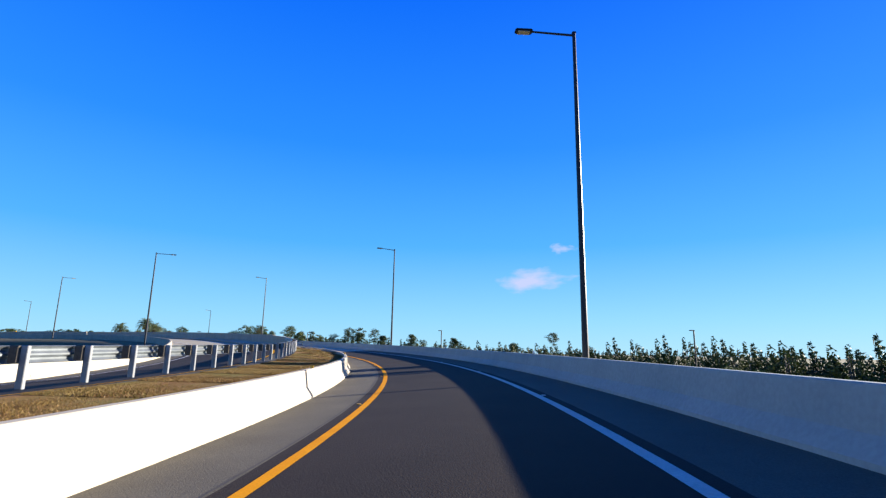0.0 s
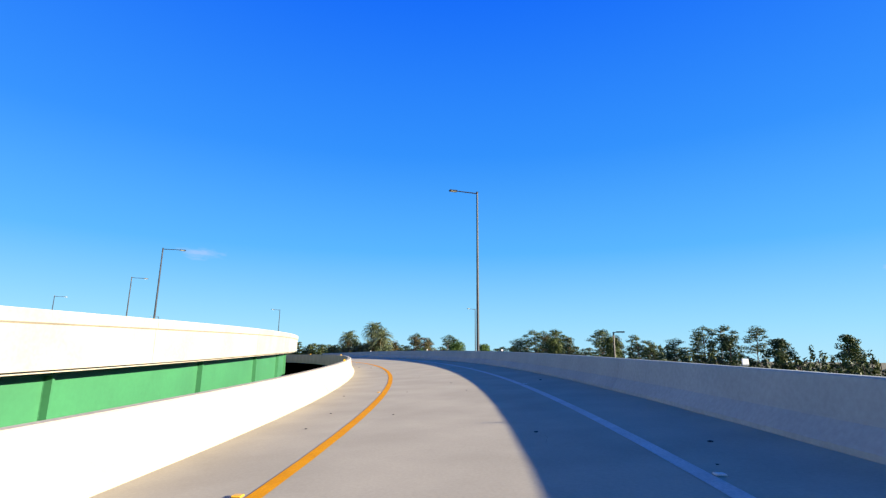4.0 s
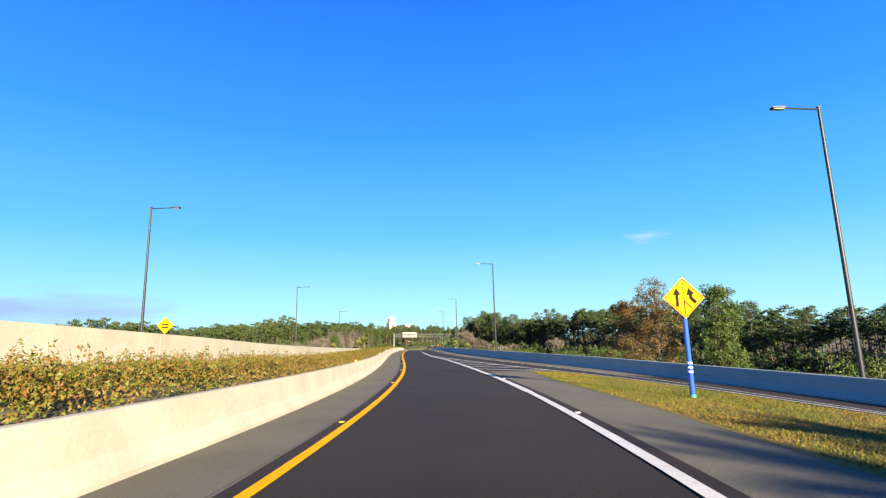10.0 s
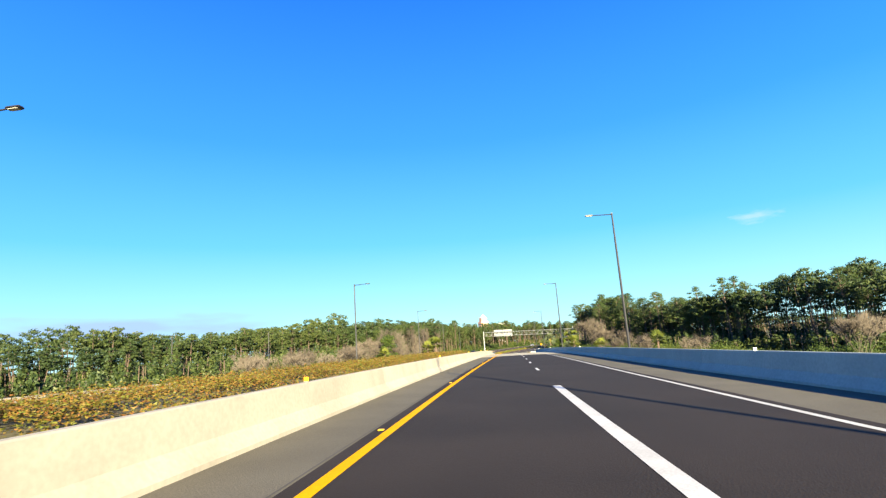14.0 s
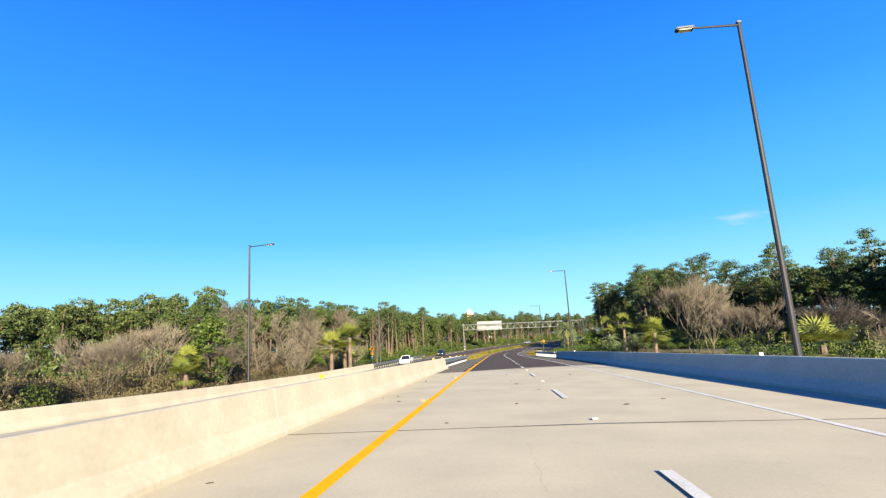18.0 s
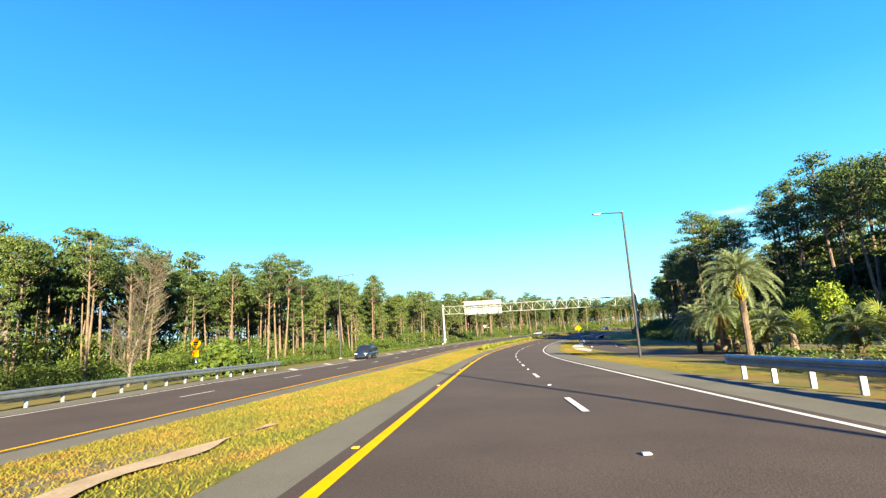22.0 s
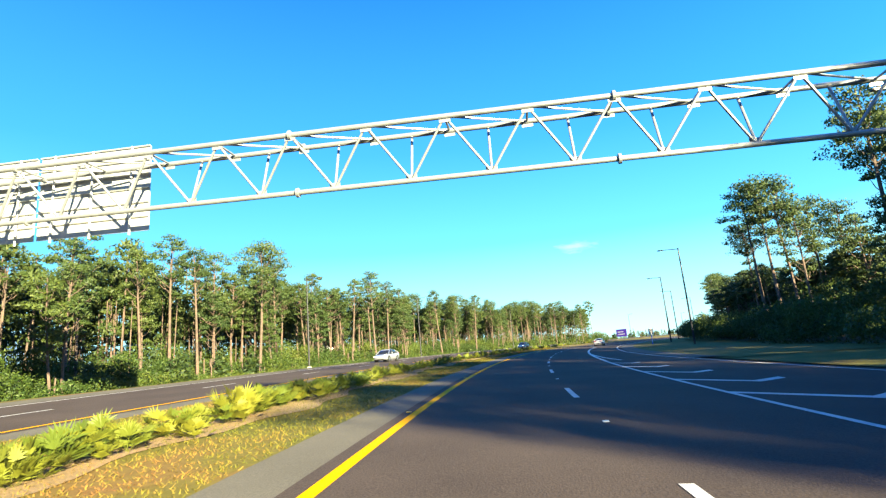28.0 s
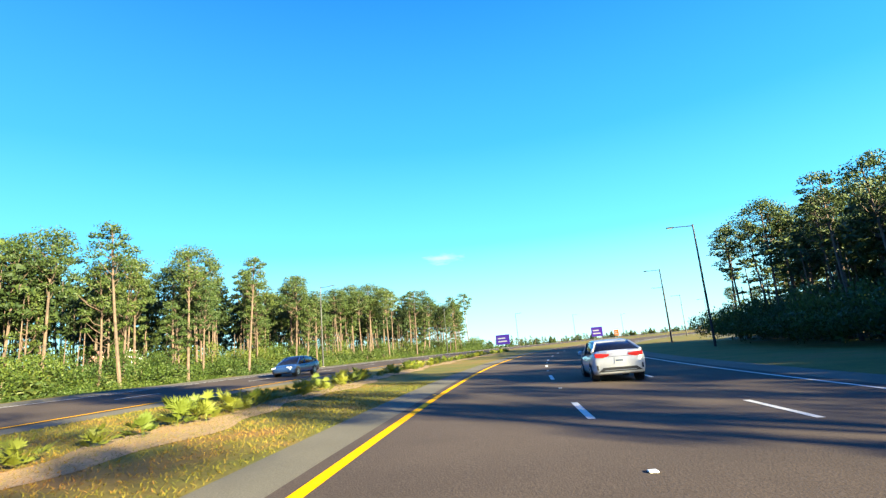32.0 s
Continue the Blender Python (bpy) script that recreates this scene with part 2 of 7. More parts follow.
M_ASPH = mat("asphalt", (0.02873, 0.02155, 0.01795), 0.85, var=0.16, scale=0.35, fine=40, bump=0.35, second=(0.02155, 0.01636, 0.01396), spec=0.15)
M_SHLD = mat("shoulder_asphalt", (0.1216, 0.1102, 0.0855), 0.9, var=0.2, scale=0.5, fine=45, bump=0.4, second=(0.1007, 0.0912, 0.07125), spec=0.15)
M_OLD = mat("old_asphalt", (0.06384, 0.04788, 0.0391), 0.9, var=0.3, scale=0.4, fine=40, bump=0.3, second=(0.05027, 0.03751, 0.03112), spec=0.15)
M_DECK = mat("deck_concrete", (0.415, 0.374, 0.284), 0.85, var=0.045, scale=0.6, fine=25, bump=0.05, second=(0.360, 0.324, 0.246), spec=0.04)
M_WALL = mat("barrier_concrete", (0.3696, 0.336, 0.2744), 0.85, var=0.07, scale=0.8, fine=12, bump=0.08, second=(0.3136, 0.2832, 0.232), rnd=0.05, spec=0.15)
# the barrier concrete again, with the cool tint of shade put into its colour
M_SHADEWALL = mat("shaded_barrier_concrete", (0.30, 0.335, 0.318), 0.85, var=0.07, scale=0.8, fine=12, bump=0.08, second=(0.265, 0.30, 0.287), rnd=0.05, spec=0.15)
M_JOINT = plain("joint_filler", (0.048, 0.044, 0.04), 0.9)
M_YEL = mat("yellow_paint", (0.68, 0.33, 0.004), 0.8, var=0.1, scale=2, fine=30, bump=0.1, second=(0.62, 0.295, 0.004), spec=0.06)
M_YELO = mat("worn_orange_paint", (0.688, 0.288, 0.0032), 0.8, var=0.1, scale=2, fine=30, bump=0.1, second=(0.624, 0.248, 0.0032), spec=0.06)
M_WHT = mat("white_paint", (0.5242, 0.5107, 0.4838), 0.6, var=0.12, scale=2, fine=30, bump=0.1, second=(0.4435, 0.4301, 0.4032), spec=0.15)


def turf(name, blades, dry=0.0):
    """Mown grass: green, straw and rust patches by place, finer changes on top."""
    m = bpy.data.materials.new(name)
    m.use_nodes = True
    n, l = m.node_tree.nodes, m.node_tree.links
    b = n["Principled BSDF"]
    b.inputs["Roughness"].default_value = 0.95
    b.inputs["Specular IOR Level"].default_value = 0.2
    g = n.new("ShaderNodeNewGeometry")
    noises = []
    for sc, det in ((0.55, 5), (0.09, 3), (9.0, 4)):
        q = n.new("ShaderNodeTexNoise")
        q.inputs["Scale"].default_value, q.inputs["Detail"].default_value = sc, det
        l.new(g.outputs["Position"], q.inputs["Vector"])
        noises.append(q.outputs["Fac"])
    a = n.new("ShaderNodeMath")
    a.operation = 'MULTIPLY_ADD'
    a.inputs[1].default_value = 0.45
    l.new(noises[1], a.inputs[0])
    h = n.new("ShaderNodeMath")
    h.operation = 'MULTIPLY_ADD'
    h.inputs[1].default_value = 0.62
    l.new(noises[0], h.inputs[0])
    l.new(a.outputs[0], h.inputs[2])
    if blades:
        k = n.new("ShaderNodeMath")
        k.operation = 'MULTIPLY_ADD'
        k.inputs[1].default_value, k.inputs[2].default_value = 0.22, -0.11
        l.new(g.outputs["Random Per Island"], k.inputs[0])
        l.new(k.outputs[0], a.inputs[2])
    else:
        a.inputs[2].default_value = dry
    r = n.new("ShaderNodeValToRGB")
    el = r.color_ramp.elements
    el[0].position, el[1].position = 0.36, 0.80
    el[0].color, el[1].color = (0.07068, 0.0779, 0.01156, 1), (0.1804, 0.07216, 0.02526, 1)
    for p, c in ((0.48, (0.09758, 0.09266, 0.01443, 1)), (0.57, (0.1263, 0.1009, 0.01804, 1)), (0.67, (0.1591, 0.09512, 0.02452, 1))):
        el.new(p).color = c
    l.new(h.outputs[0], r.inputs["Fac"])
    mr = n.new("ShaderNodeMapRange")
    mr.inputs["From Min"].default_value, mr.inputs["From Max"].default_value = 0.3, 0.7
    mr.inputs["To Min"].default_value, mr.inputs["To Max"].default_value = 0.82, 1.15
    l.new(noises[2], mr.inputs["Value"])
    mx = n.new("ShaderNodeMix")
    mx.data_type, mx.blend_type = 'RGBA', 'MULTIPLY'
    mx.inputs["Factor"].default_value = 1.0
    l.new(r.outputs[0], mx.inputs["A"])
    l.new(mr.outputs[0], mx.inputs["B"])
    l.new(mx.outputs["Result"], b.inputs["Base Color"])
    if not blades:
        bp = n.new("ShaderNodeBump")
        bp.inputs["Strength"].default_value, bp.inputs["Distance"].default_value = 0.5, 0.02
        l.new(noises[2], bp.inputs["Height"])
        l.new(bp.outputs[0], b.inputs["Normal"])
    return m


M_GRASS = turf("mown_grass", False)
M_STRAW = turf("dry_median_grass", False, 0.1)
M_GROUND = mat("scrub_ground", (0.0672, 0.0672, 0.02016), 0.95, var=0.4, scale=0.05, fine=3, bump=0.5, second=(0.09408, 0.07392, 0.0336))
M_STEEL = mat("galvanized_steel", (0.216, 0.24, 0.264), 0.45, 0.7, var=0.1, scale=3, fine=40, bump=0.02, second=(0.168, 0.188, 0.208))
M_POLE = plain("bronze_pole_paint", (0.022, 0.022, 0.028), 0.42, 0.2, spec=0.3)
M_GREEN = mat("green_girder_paint", (0.036, 0.16, 0.068), 0.5, var=0.05, scale=0.6, fine=8, bump=0.0, second=(0.032, 0.136, 0.06))
M_BARK = mat("pine_bark", (0.116, 0.076, 0.056), 0.9, var=0.4, scale=1.5, fine=18, bump=0.8, second=(0.06, 0.0432, 0.0352))
M_PINE = leaf_mat("pine_needles", ((0.016, 0.0336, 0.0104), (0.0336, 0.056, 0.0128), (0.068, 0.0864, 0.016)), None, trans=0.12)
M_WHITEMETAL = plain("white_sign_back", (0.336, 0.344, 0.344), 0.5, 0.2)


# ---- building helpers ----
def mesh_ob(name, verts, faces, material, smooth=False, parent=None, label=""):
    me = bpy.data.meshes.new(name)
    me.from_pydata([tuple(v) for v in np.asarray(verts, float)], [], faces)
    me.materials.append(material)
    if smooth:
        me.polygons.foreach_set("use_smooth", [True] * len(me.polygons))
    ob = new(name, me)
    if parent is not None:
        ob.parent = parent
    if label:
        ob["label"] = label
    return ob


def part(name, bm, material, parent, label=""):
    """Links a bmesh as one mesh object under a thing or a part."""
    me = bpy.data.meshes.new(name)
    bm.to_mesh(me)
    bm.free()
    me.materials.append(material)
    ob = new(name, me)
    if parent is not None:
        ob.parent = parent
    if label:
        ob["label"] = label
    return ob


def thing(name, label, category, group="", kind="", m=None):
    ob = new(name)
    tagged(ob, label, category, group, kind)
    if m is not None:
        ob.matrix_basis = m
    return ob


def grid_faces(nu, nv):
    """Quads over a grid of nu rows of nv points."""
    i, j = np.meshgrid(np.arange(nu - 1), np.arange(nv - 1), indexing="ij")
    a = (i * nv + j).ravel()
    return np.stack([a, a + 1, a + nv + 1, a + nv], -1).tolist()


def steps(s0, s1, ds):
    return np.linspace(s0, s1, max(2, int(math.ceil((s1 - s0) / ds)) + 1))


# bridge joints: nominal way, way at the yellow line, skew per metre to the right
JOINTS = ((71.5, 72.1, 0.1), (166.3, 167.3, -0.47), (355.8, 355.2, 0.54), (407.2, 406.9, 0.47))


def ribbon(name, s0, s1, la, lb, h, material, ds=3.0, cols=2, parent=None, label="", kind="structure", joint=None):
    """A strip that lies on the paved surface between two lateral places (numbers or functions of s)."""
    s = steps(s0, s1, ds)
    a = la(s) if callable(la) else np.full_like(s, la)
    b = lb(s) if callable(lb) else np.full_like(s, lb)
    w = np.linspace(0, 1, cols)
    lat = a[:, None] * (1 - w) + b[:, None] * w
    ss = s[:, None] + lat * 0
    for nominal, way, skew in JOINTS:
        shift = way + skew * lat - nominal
        if joint == nominal:
            ss = ss + shift
        elif s0 == nominal:
            ss = ss + shift * np.clip((s0 + 12 - s) / 12, 0, 1)[:, None]
        elif s1 == nominal:
            ss = ss + shift * np.clip((s - s1 + 12) / 12, 0, 1)[:, None]
    pts = at(ss, lat, h)
    ob = mesh_ob(name, pts.reshape(-1, 3), grid_faces(len(s), cols), material, parent=parent, label=label)
    if parent is None and kind:
        ob["kind"] = kind
    return ob


def sweep(name, s0, s1, lat, prof, material, ds=3.0, parent=None, z=None, label="", closed=True, absolute=False):
    """A profile of (across, up) swept along the road at a lateral place; closed ends. z: lift over the surface."""
    s = steps(s0, s1, ds)
    c = lat(s) if callable(lat) else np.full_like(s, lat)
    zz = z(s) if callable(z) else np.full_like(s, z or 0.0)
    p = np.array(prof, float)
    base = at(s, c)
    psi = np.interp(s, SG, PSI)
    x = base[:, 0, None] + p[None, :, 0] * np.cos(psi)[:, None]
    y = base[:, 1, None] + p[None, :, 0] * np.sin(psi)[:, None]
    hh = base[:, 2, None] + zz[:, None] + p[None, :, 1]
    n = len(p)
    v = np.stack([x, y, hh], -1).reshape(-1, 3)
    f = []
    for i in range(len(s) - 1):
        for j in range(n if closed else n - 1):
            k = (j + 1) % n
            f.append((i * n + j, i * n + k, (i + 1) * n + k, (i + 1) * n + j))
    if closed:
        f.append(tuple(range(n - 1, -1, -1)))
        f.append(tuple((len(s) - 1) * n + j for j in range(n)))
    return mesh_ob(name, v, f, material, parent=parent, label=label)


def box(bm, cx, cy, cz, sx, sy, sz, m=None):
    r = bmesh.ops.create_cube(bm, size=1.0)
    bmesh.ops.scale(bm, vec=(sx, sy, sz), verts=r["verts"])
    bmesh.ops.translate(bm, vec=(cx, cy, cz), verts=r["verts"])
    if m is not None:
        bmesh.ops.transform(bm, matrix=m, verts=r["verts"])
    return r["verts"]


def tube(bm, a, b, ra, rb, seg=8, caps=True):
    """A tapered tube from a to b."""
    a, b = Vector(a), Vector(b)
    d = b - a
    r = bmesh.ops.create_cone(bm, cap_ends=caps, cap_tris=False, segments=seg, radius1=ra, radius2=rb, depth=d.length)
    q = d.to_track_quat('Z', 'Y').to_matrix().to_4x4()
    bmesh.ops.transform(bm, matrix=Matrix.Translation((a + b) / 2) @ q, verts=r["verts"])
    return r["verts"]

# ---- ground ----
ZG = tab((-200, -4.0), (400, -4.0), (430, -3.6), (470, -2.6), (500, -2.9), (560, -3.3), (620, -3.2), (800, -2.7), (1300, -2.7))


def near_road(x, y):
    """The way and lateral place of the nearest point of the line."""
    d = (RX[None, :] - x[:, None]) ** 2 + (RY[None, :] - y[:, None]) ** 2
    i = d.argmin(1)
    lat = (x - RX[i]) * np.cos(PSI[i]) + (y - RY[i]) * np.sin(PSI[i])
    return SG[i], np.where(np.abs(lat) > 1, np.sign(lat) * np.sqrt(d[np.arange(len(i)), i]), lat)


def ground_z(x, y):
    s, lat = near_road(np.asarray(x, float), np.asarray(y, float))
    z = ZG(s) + np.clip((np.abs(lat) - 60) / 200, 0, 1) * (-3.3 - ZG(s))
    return z, s, lat


def make_ground():
    ax = np.concatenate([[-4800, -3600, -2600, -1900, -1400, -1100], np.arange(-900, 260, 9.0), [330, 450, 650, 1000, 1600, 2600, 4800]])
    ay = np.concatenate([[-4800, -3000, -1800, -1000, -600, -350], np.arange(-220, 560, 9.0), [640, 760, 950, 1300, 1900, 2800, 4800]])
    gx, gy = np.meshgrid(ax, ay, indexing="ij")
    z, s, lat = ground_z(gx.ravel(), gy.ravel())
    z = z - 1.2 * (np.abs(lat) < 26) * (s > 420)
    ob = mesh_ob("ground", np.stack([gx.ravel(), gy.ravel(), z], -1), grid_faces(len(ax), len(ay)), M_GROUND, smooth=True)
    tagged(ob, "flat scrubby ground of dry grass and sand", "ground", kind="structure")


make_ground()


def bank_strip(name, s0, s1, l0, l1, material, drop_to=None, cols=7, h0=-0.02, label="", ds=4.0):
    """A grass strip from lateral place l0 outwards to l1, where it dips under the ground."""
    s = steps(s0, s1, ds)
    a = l0(s) if callable(l0) else np.full_like(s, l0)
    b = l1(s) if callable(l1) else np.full_like(s, l1)
    w = np.linspace(0, 1, cols)
    lat = a[:, None] * (1 - w) + b[:, None] * w
    p = at(s[:, None], lat)
    top = at(s, a)[:, 2] + h0
    end = ZG(s) - 0.25
    e = np.clip((w - 0.12) / 0.88, 0, 1)
    e = e * e * (3 - 2 * e) if drop_to is None else w * 0
    p[..., 2] = top[:, None] * (1 - e) + end[:, None] * e if drop_to is None else top[:, None] * (1 - w) + (at(s, b)[:, 2] + drop_to)[:, None] * w
    rng = np.random.RandomState(5)
    bumps = 0.03 if drop_to is None else 0.008
    p[:, 1:-1, 2] += rng.uniform(-bumps, bumps, p[:, 1:-1, 2].shape)
    ob = mesh_ob(name, p.reshape(-1, 3), grid_faces(len(s), cols), material, smooth=True)
    return tagged(ob, label, "grass", kind="structure")


# ---- paving ----
MERGE_L = tab((120, 20), (190, 13.9), (208, 13.2), (218, 11.9), (226, 10.0), (230, 8.8), (236, 7.7), (244, 6.7), (250, 5.95), (258, 5.0), (264, 4.36), (267, 4.08), (268.5, 4.0))
EDGE_R = tab((120, 20), (190, 14.6), (222, 13.2), (228, 12.2), (240, 10.3), (250, 9.1), (261, 8.3), (290, 7.35), (1200, 7.35))
WALL_R = tab((120, 24), (190, 17.9), (206, 17.7), (218, 17.0), (229, 15.2), (240, 13.0), (250, 11.7), (261, 10.95), (290, 10.2), (450, 10.2))
RAMP_L = tab((480, 17.5), (540, 16.2), (575, 14.9), (595, 13.4), (615, 11.0), (630, 9.4), (645, 7.9), (655, 7.4))
RAMP_R = tab((480, 21.5), (540, 20.2), (575, 19), (595, 17.5), (615, 15), (630, 13.4), (645, 11.9), (660, 11.1), (1200, 11.1))
road = thing("road", "dark asphalt road with pale concrete bridge decks", "road", kind="structure")
ribbon("travel_asphalt", -80, 71.5, -0.35, 4.95, 0, M_ASPH, cols=3, parent=road)
ribbon("bridge_deck", 71.5, 166.3, -2.1, 7.0, 0, M_DECK, cols=4, parent=road, label="pale concrete bridge deck")
ribbon("travel_asphalt", 166.3, 226.2, -0.35, 4.95, 0, M_ASPH, cols=3, parent=road)
ribbon("travel_asphalt", 226.2, 355.8, -0.35, lambda s: EDGE_R(s) + 0.35, 0, M_ASPH, cols=12, parent=road)
ribbon("bridge_deck", 355.8, 407.2, -2.3, 10.2, 0, M_DECK, cols=4, parent=road, label="pale concrete bridge deck")
ribbon("travel_asphalt", 407.2, 612, -0.35, 7.7, 0, M_OLD, cols=4, parent=road)
ribbon("travel_asphalt", 612, 1120, -0.35, lambda s: RAMP_R(s) + 0.3, 0, M_OLD, cols=4, parent=road)
for s0, s1 in ((-80, 71.5), (166.3, 355.8)):
    ribbon("left_shoulder", s0, s1, -2.15, -0.35, 0.0, M_SHLD, parent=road, label="grey weathered asphalt shoulder")
ribbon("left_shoulder", 407.2, 1120, tab((407, -2.9), (452, -3.2), (463, -1.35), (1200, -1.35)), -0.35, 0.0, M_SHLD, parent=road)
ribbon("right_shoulder", -80, 71.5, 4.95, 7.0, 0.0, M_SHLD, parent=road)
ribbon("right_shoulder", 166.3, 226.2, 4.95, tab((166, 7.0), (174, 7.0), (178, 6.5), (219, 6.8), (226.2, 7.6)), 0.0, M_SHLD, parent=road)
ribbon("right_shoulder", 226.2, 355.8, lambda s: EDGE_R(s) + 0.35, WALL_R, 0.0, M_SHLD, cols=5, parent=road)
ribbon("right_shoulder", 407.2, 600, 7.7, tab((407, 10.2), (450, 10.2), (490, 9.7), (600, 9.7)), 0.0, M_SHLD, parent=road)
ribbon("right_shoulder", 640, 1120, lambda s: RAMP_R(s) + 0.3, lambda s: RAMP_R(s) + 2.0, 0.0, M_SHLD, parent=road)
merge_road = thing("merging_road", "dark asphalt slip road joining from a lower side", "road", kind="structure")
ribbon("merging_asphalt", 150, 226.2, lambda s: MERGE_L(s) - 0.6, WALL_R, -0.004, M_ASPH, cols=5, parent=merge_road)
ribbon("merging_asphalt", 470, 612, lambda s: RAMP_L(s) - 0.5, lambda s: RAMP_R(s) + 1.5, -0.06, M_OLD, parent=merge_road)
ribbon("gore_asphalt", 596, 614, 7.7, lambda s: RAMP_L(s) - 0.5, -0.01, M_OLD, parent=merge_road)
ribbon("nose_paving", 438, 476, -7.0, -1.0, -0.03, M_SHLD, cols=3, parent=road)
opp = thing("opposite_road", "dark asphalt road for oncoming traffic beside a grass median", "road", kind="structure")
for s0, s1, mt in ((-80, 72, M_ASPH), (72, 168, M_DECK), (168, 340, M_ASPH), (340, 405, M_DECK), (405, 1120, M_OLD)):
    ribbon("carriageway", s0, s1, lambda s: OPP_Y(s) - 8.2, lambda s: OPP_Y(s) + 0.3, -0.004, mt, parent=opp)
    ribbon("inner_shoulder", s0, s1, lambda s: OPP_Y(s) + 0.3, tab((-80, -6.0), (75, -6.4), (168, -6.5), (200, -7.2), (300, -7.3), (405, -6.2), (415, -3.2), (452, -3.2), (463, -6.2), (520, -6.2), (558, -7.4), (620, -8.2), (690, -9.0), (720, -10), (800, -12.6), (1200, -26.6)), -0.008, mt if mt is M_DECK else M_SHLD, parent=opp)
    ribbon("outer_shoulder", s0, s1, lambda s: OPP_Y(s) - 8.2, lambda s: OPP_Y(s) - 10.4, -0.008, mt if mt is M_DECK else M_SHLD, parent=opp)

# ---- grass ----
bank_strip("median_grass", -80, 63, -2.4, -6.15, M_STRAW, drop_to=0.06, h0=0.62, label="dry brownish grass strip behind the barrier")
bank_strip("median_grass", 456, 1120, tab((456, -3.2), (463, -1.3), (1200, -1.3)), tab((456, -3.3), (463, -6.3), (520, -6.3), (558, -7.5), (620, -8.3), (690, -9.1), (720, -10.1), (800, -12.7), (1200, -26.7)), M_GRASS, drop_to=-0.012, h0=-0.012, label="yellow-green mown grass median")
bank_strip("gore_grass", 172, 226.6, tab((172, 6.9), (178, 6.45), (219, 6.75), (226, 7.5)), lambda s: MERGE_L(s) - 0.55, M_GRASS, drop_to=0.004, h0=0.004, label="yellow-green grass gore between ramp and slip road")
bank_strip("verge", 445, 600, tab((445, 10.1), (490, 9.65), (600, 9.65)), lambda s: RAMP_L(np.maximum(s, 480)) - 0.5 + np.interp(s, [445, 480], [18, 0]), M_GRASS, drop_to=-0.06, h0=-0.015, label="yellow-green grass verge with a concrete strip")
bank_strip("verge", 445, 640, lambda s: RAMP_R(np.maximum(s, 480)) + 1.45, lambda s: RAMP_R(np.maximum(s, 480)) + 24, M_GRASS, h0=-0.07, label="grass verge below the woods")
bank_strip("verge", 638, 1120, lambda s: RAMP_R(s) + 1.95, lambda s: RAMP_R(s) + 24, M_GRASS, h0=-0.02, label="grass verge below the woods")
bank_strip("verge", 440, 1120, lambda s: OPP_Y(s) - 10.3, lambda s: OPP_Y(s) - 30, M_GRASS, h0=-0.03, label="rough grass verge beside the woods")
bank_strip("embankment", -80, 450, lambda s: np.where(s < 172, 7.3, WALL_R(s) + 0.35), lambda s: np.where(s < 172, 24, WALL_R(s) + 17), M_GROUND, h0=-0.1, label="scrubby embankment below the barrier")
bank_strip("embankment", -80, 450, lambda s: OPP_Y(s) - 10.6, lambda s: OPP_Y(s) - 28, M_GROUND, h0=-0.1, label="scrubby embankment below the far barrier")

# ---- barriers ----
F_SHAPE = [(0.0, -0.3), (0.0, 0.075), (-0.17, 0.33), (-0.24, 0.84), (-0.27, 0.86), (-0.43, 0.86), (-0.45, 0.84), (-0.45, -0.3)]
MIRROR = [(-a, b) for a, b in reversed(F_SHAPE)]


def core_of(prof, k):
    """The filler's outline, drawn 25 mm inside the concrete's."""
    a = np.array(prof)
    top = a[:, 1].max()
    mid = a[a[:, 1] > top - 0.005, 0].mean()
    return [(x - 0.025 * np.sign(x - mid), min(y, top - 0.025) * k) for x, y in prof]


def barrier(label, s0, s1, lat, prof, length=6.1, z=None, group="concrete barriers", k=1.0, cuts=(), skin=None):
    wall = thing("concrete_barrier", label, "barrier", group, "structure")
    n = max(1, int(round((s1 - s0) / length)))
    e = np.array([s0, *cuts, s1], float) if cuts else np.linspace(s0, s1, n + 1)
    for i in range(len(e) - 1):
        sweep("panel", e[i] + 0.01, e[i + 1] - 0.01, lat, [(a, b * k) for a, b in prof], skin or M_WALL, ds=3.1, parent=wall, z=z)
    for q in e[1:-1]:
        sweep("joint_filler", q - 0.1, q + 0.1, lat, core_of(prof, k), M_JOINT, ds=0.2, parent=wall, z=z)
    return wall


barrier("sunlit cream concrete barrier with joints beside the yellow line", -80, 415, -2.0, F_SHAPE, cuts=(-42, -8, 71.5, 99, 128, 166.4, 187, 222, 262, 300, 330, 355.8, 382, 407.2))
# the two walls facing away from the sun wear the shade-tinted concrete
barrier("shaded concrete barrier on the outer side of the curved ramp", -80, 174.5, 6.5, MIRROR, cuts=(-42, -8, 24, 48, 71.5, 95, 118.8, 140.5, 162.8), skin=M_SHADEWALL)
barrier("blue-shaded concrete barrier along the slip road and bridge", 187, 446, lambda s: WALL_R(s) - 0.05, MIRROR, length=24, skin=M_SHADEWALL)
barrier("pale concrete barrier on the far side of the opposite road", -80, 456, lambda s: OPP_Y(s) - 10.2, [(a - 0.0, b) for a, b in F_SHAPE], length=12.2)
TALL = [(0.0, -0.12), (0.0, 0.8), (0.05, 0.84), (0.05, 1.1), (-0.35, 1.1), (-0.35, 0.84), (-0.3, 0.8), (-0.3, -0.12)]
GROUNDED = [(0.0, -1.6), *TALL[1:-1], (-0.3, -1.6)]
barrier("cream concrete end wall where the guardrail meets the parapet", 62.5, 74.5, tab((62, -6.0), (74.5, -6.3)), GROUNDED, length=6.0, k=0.92)
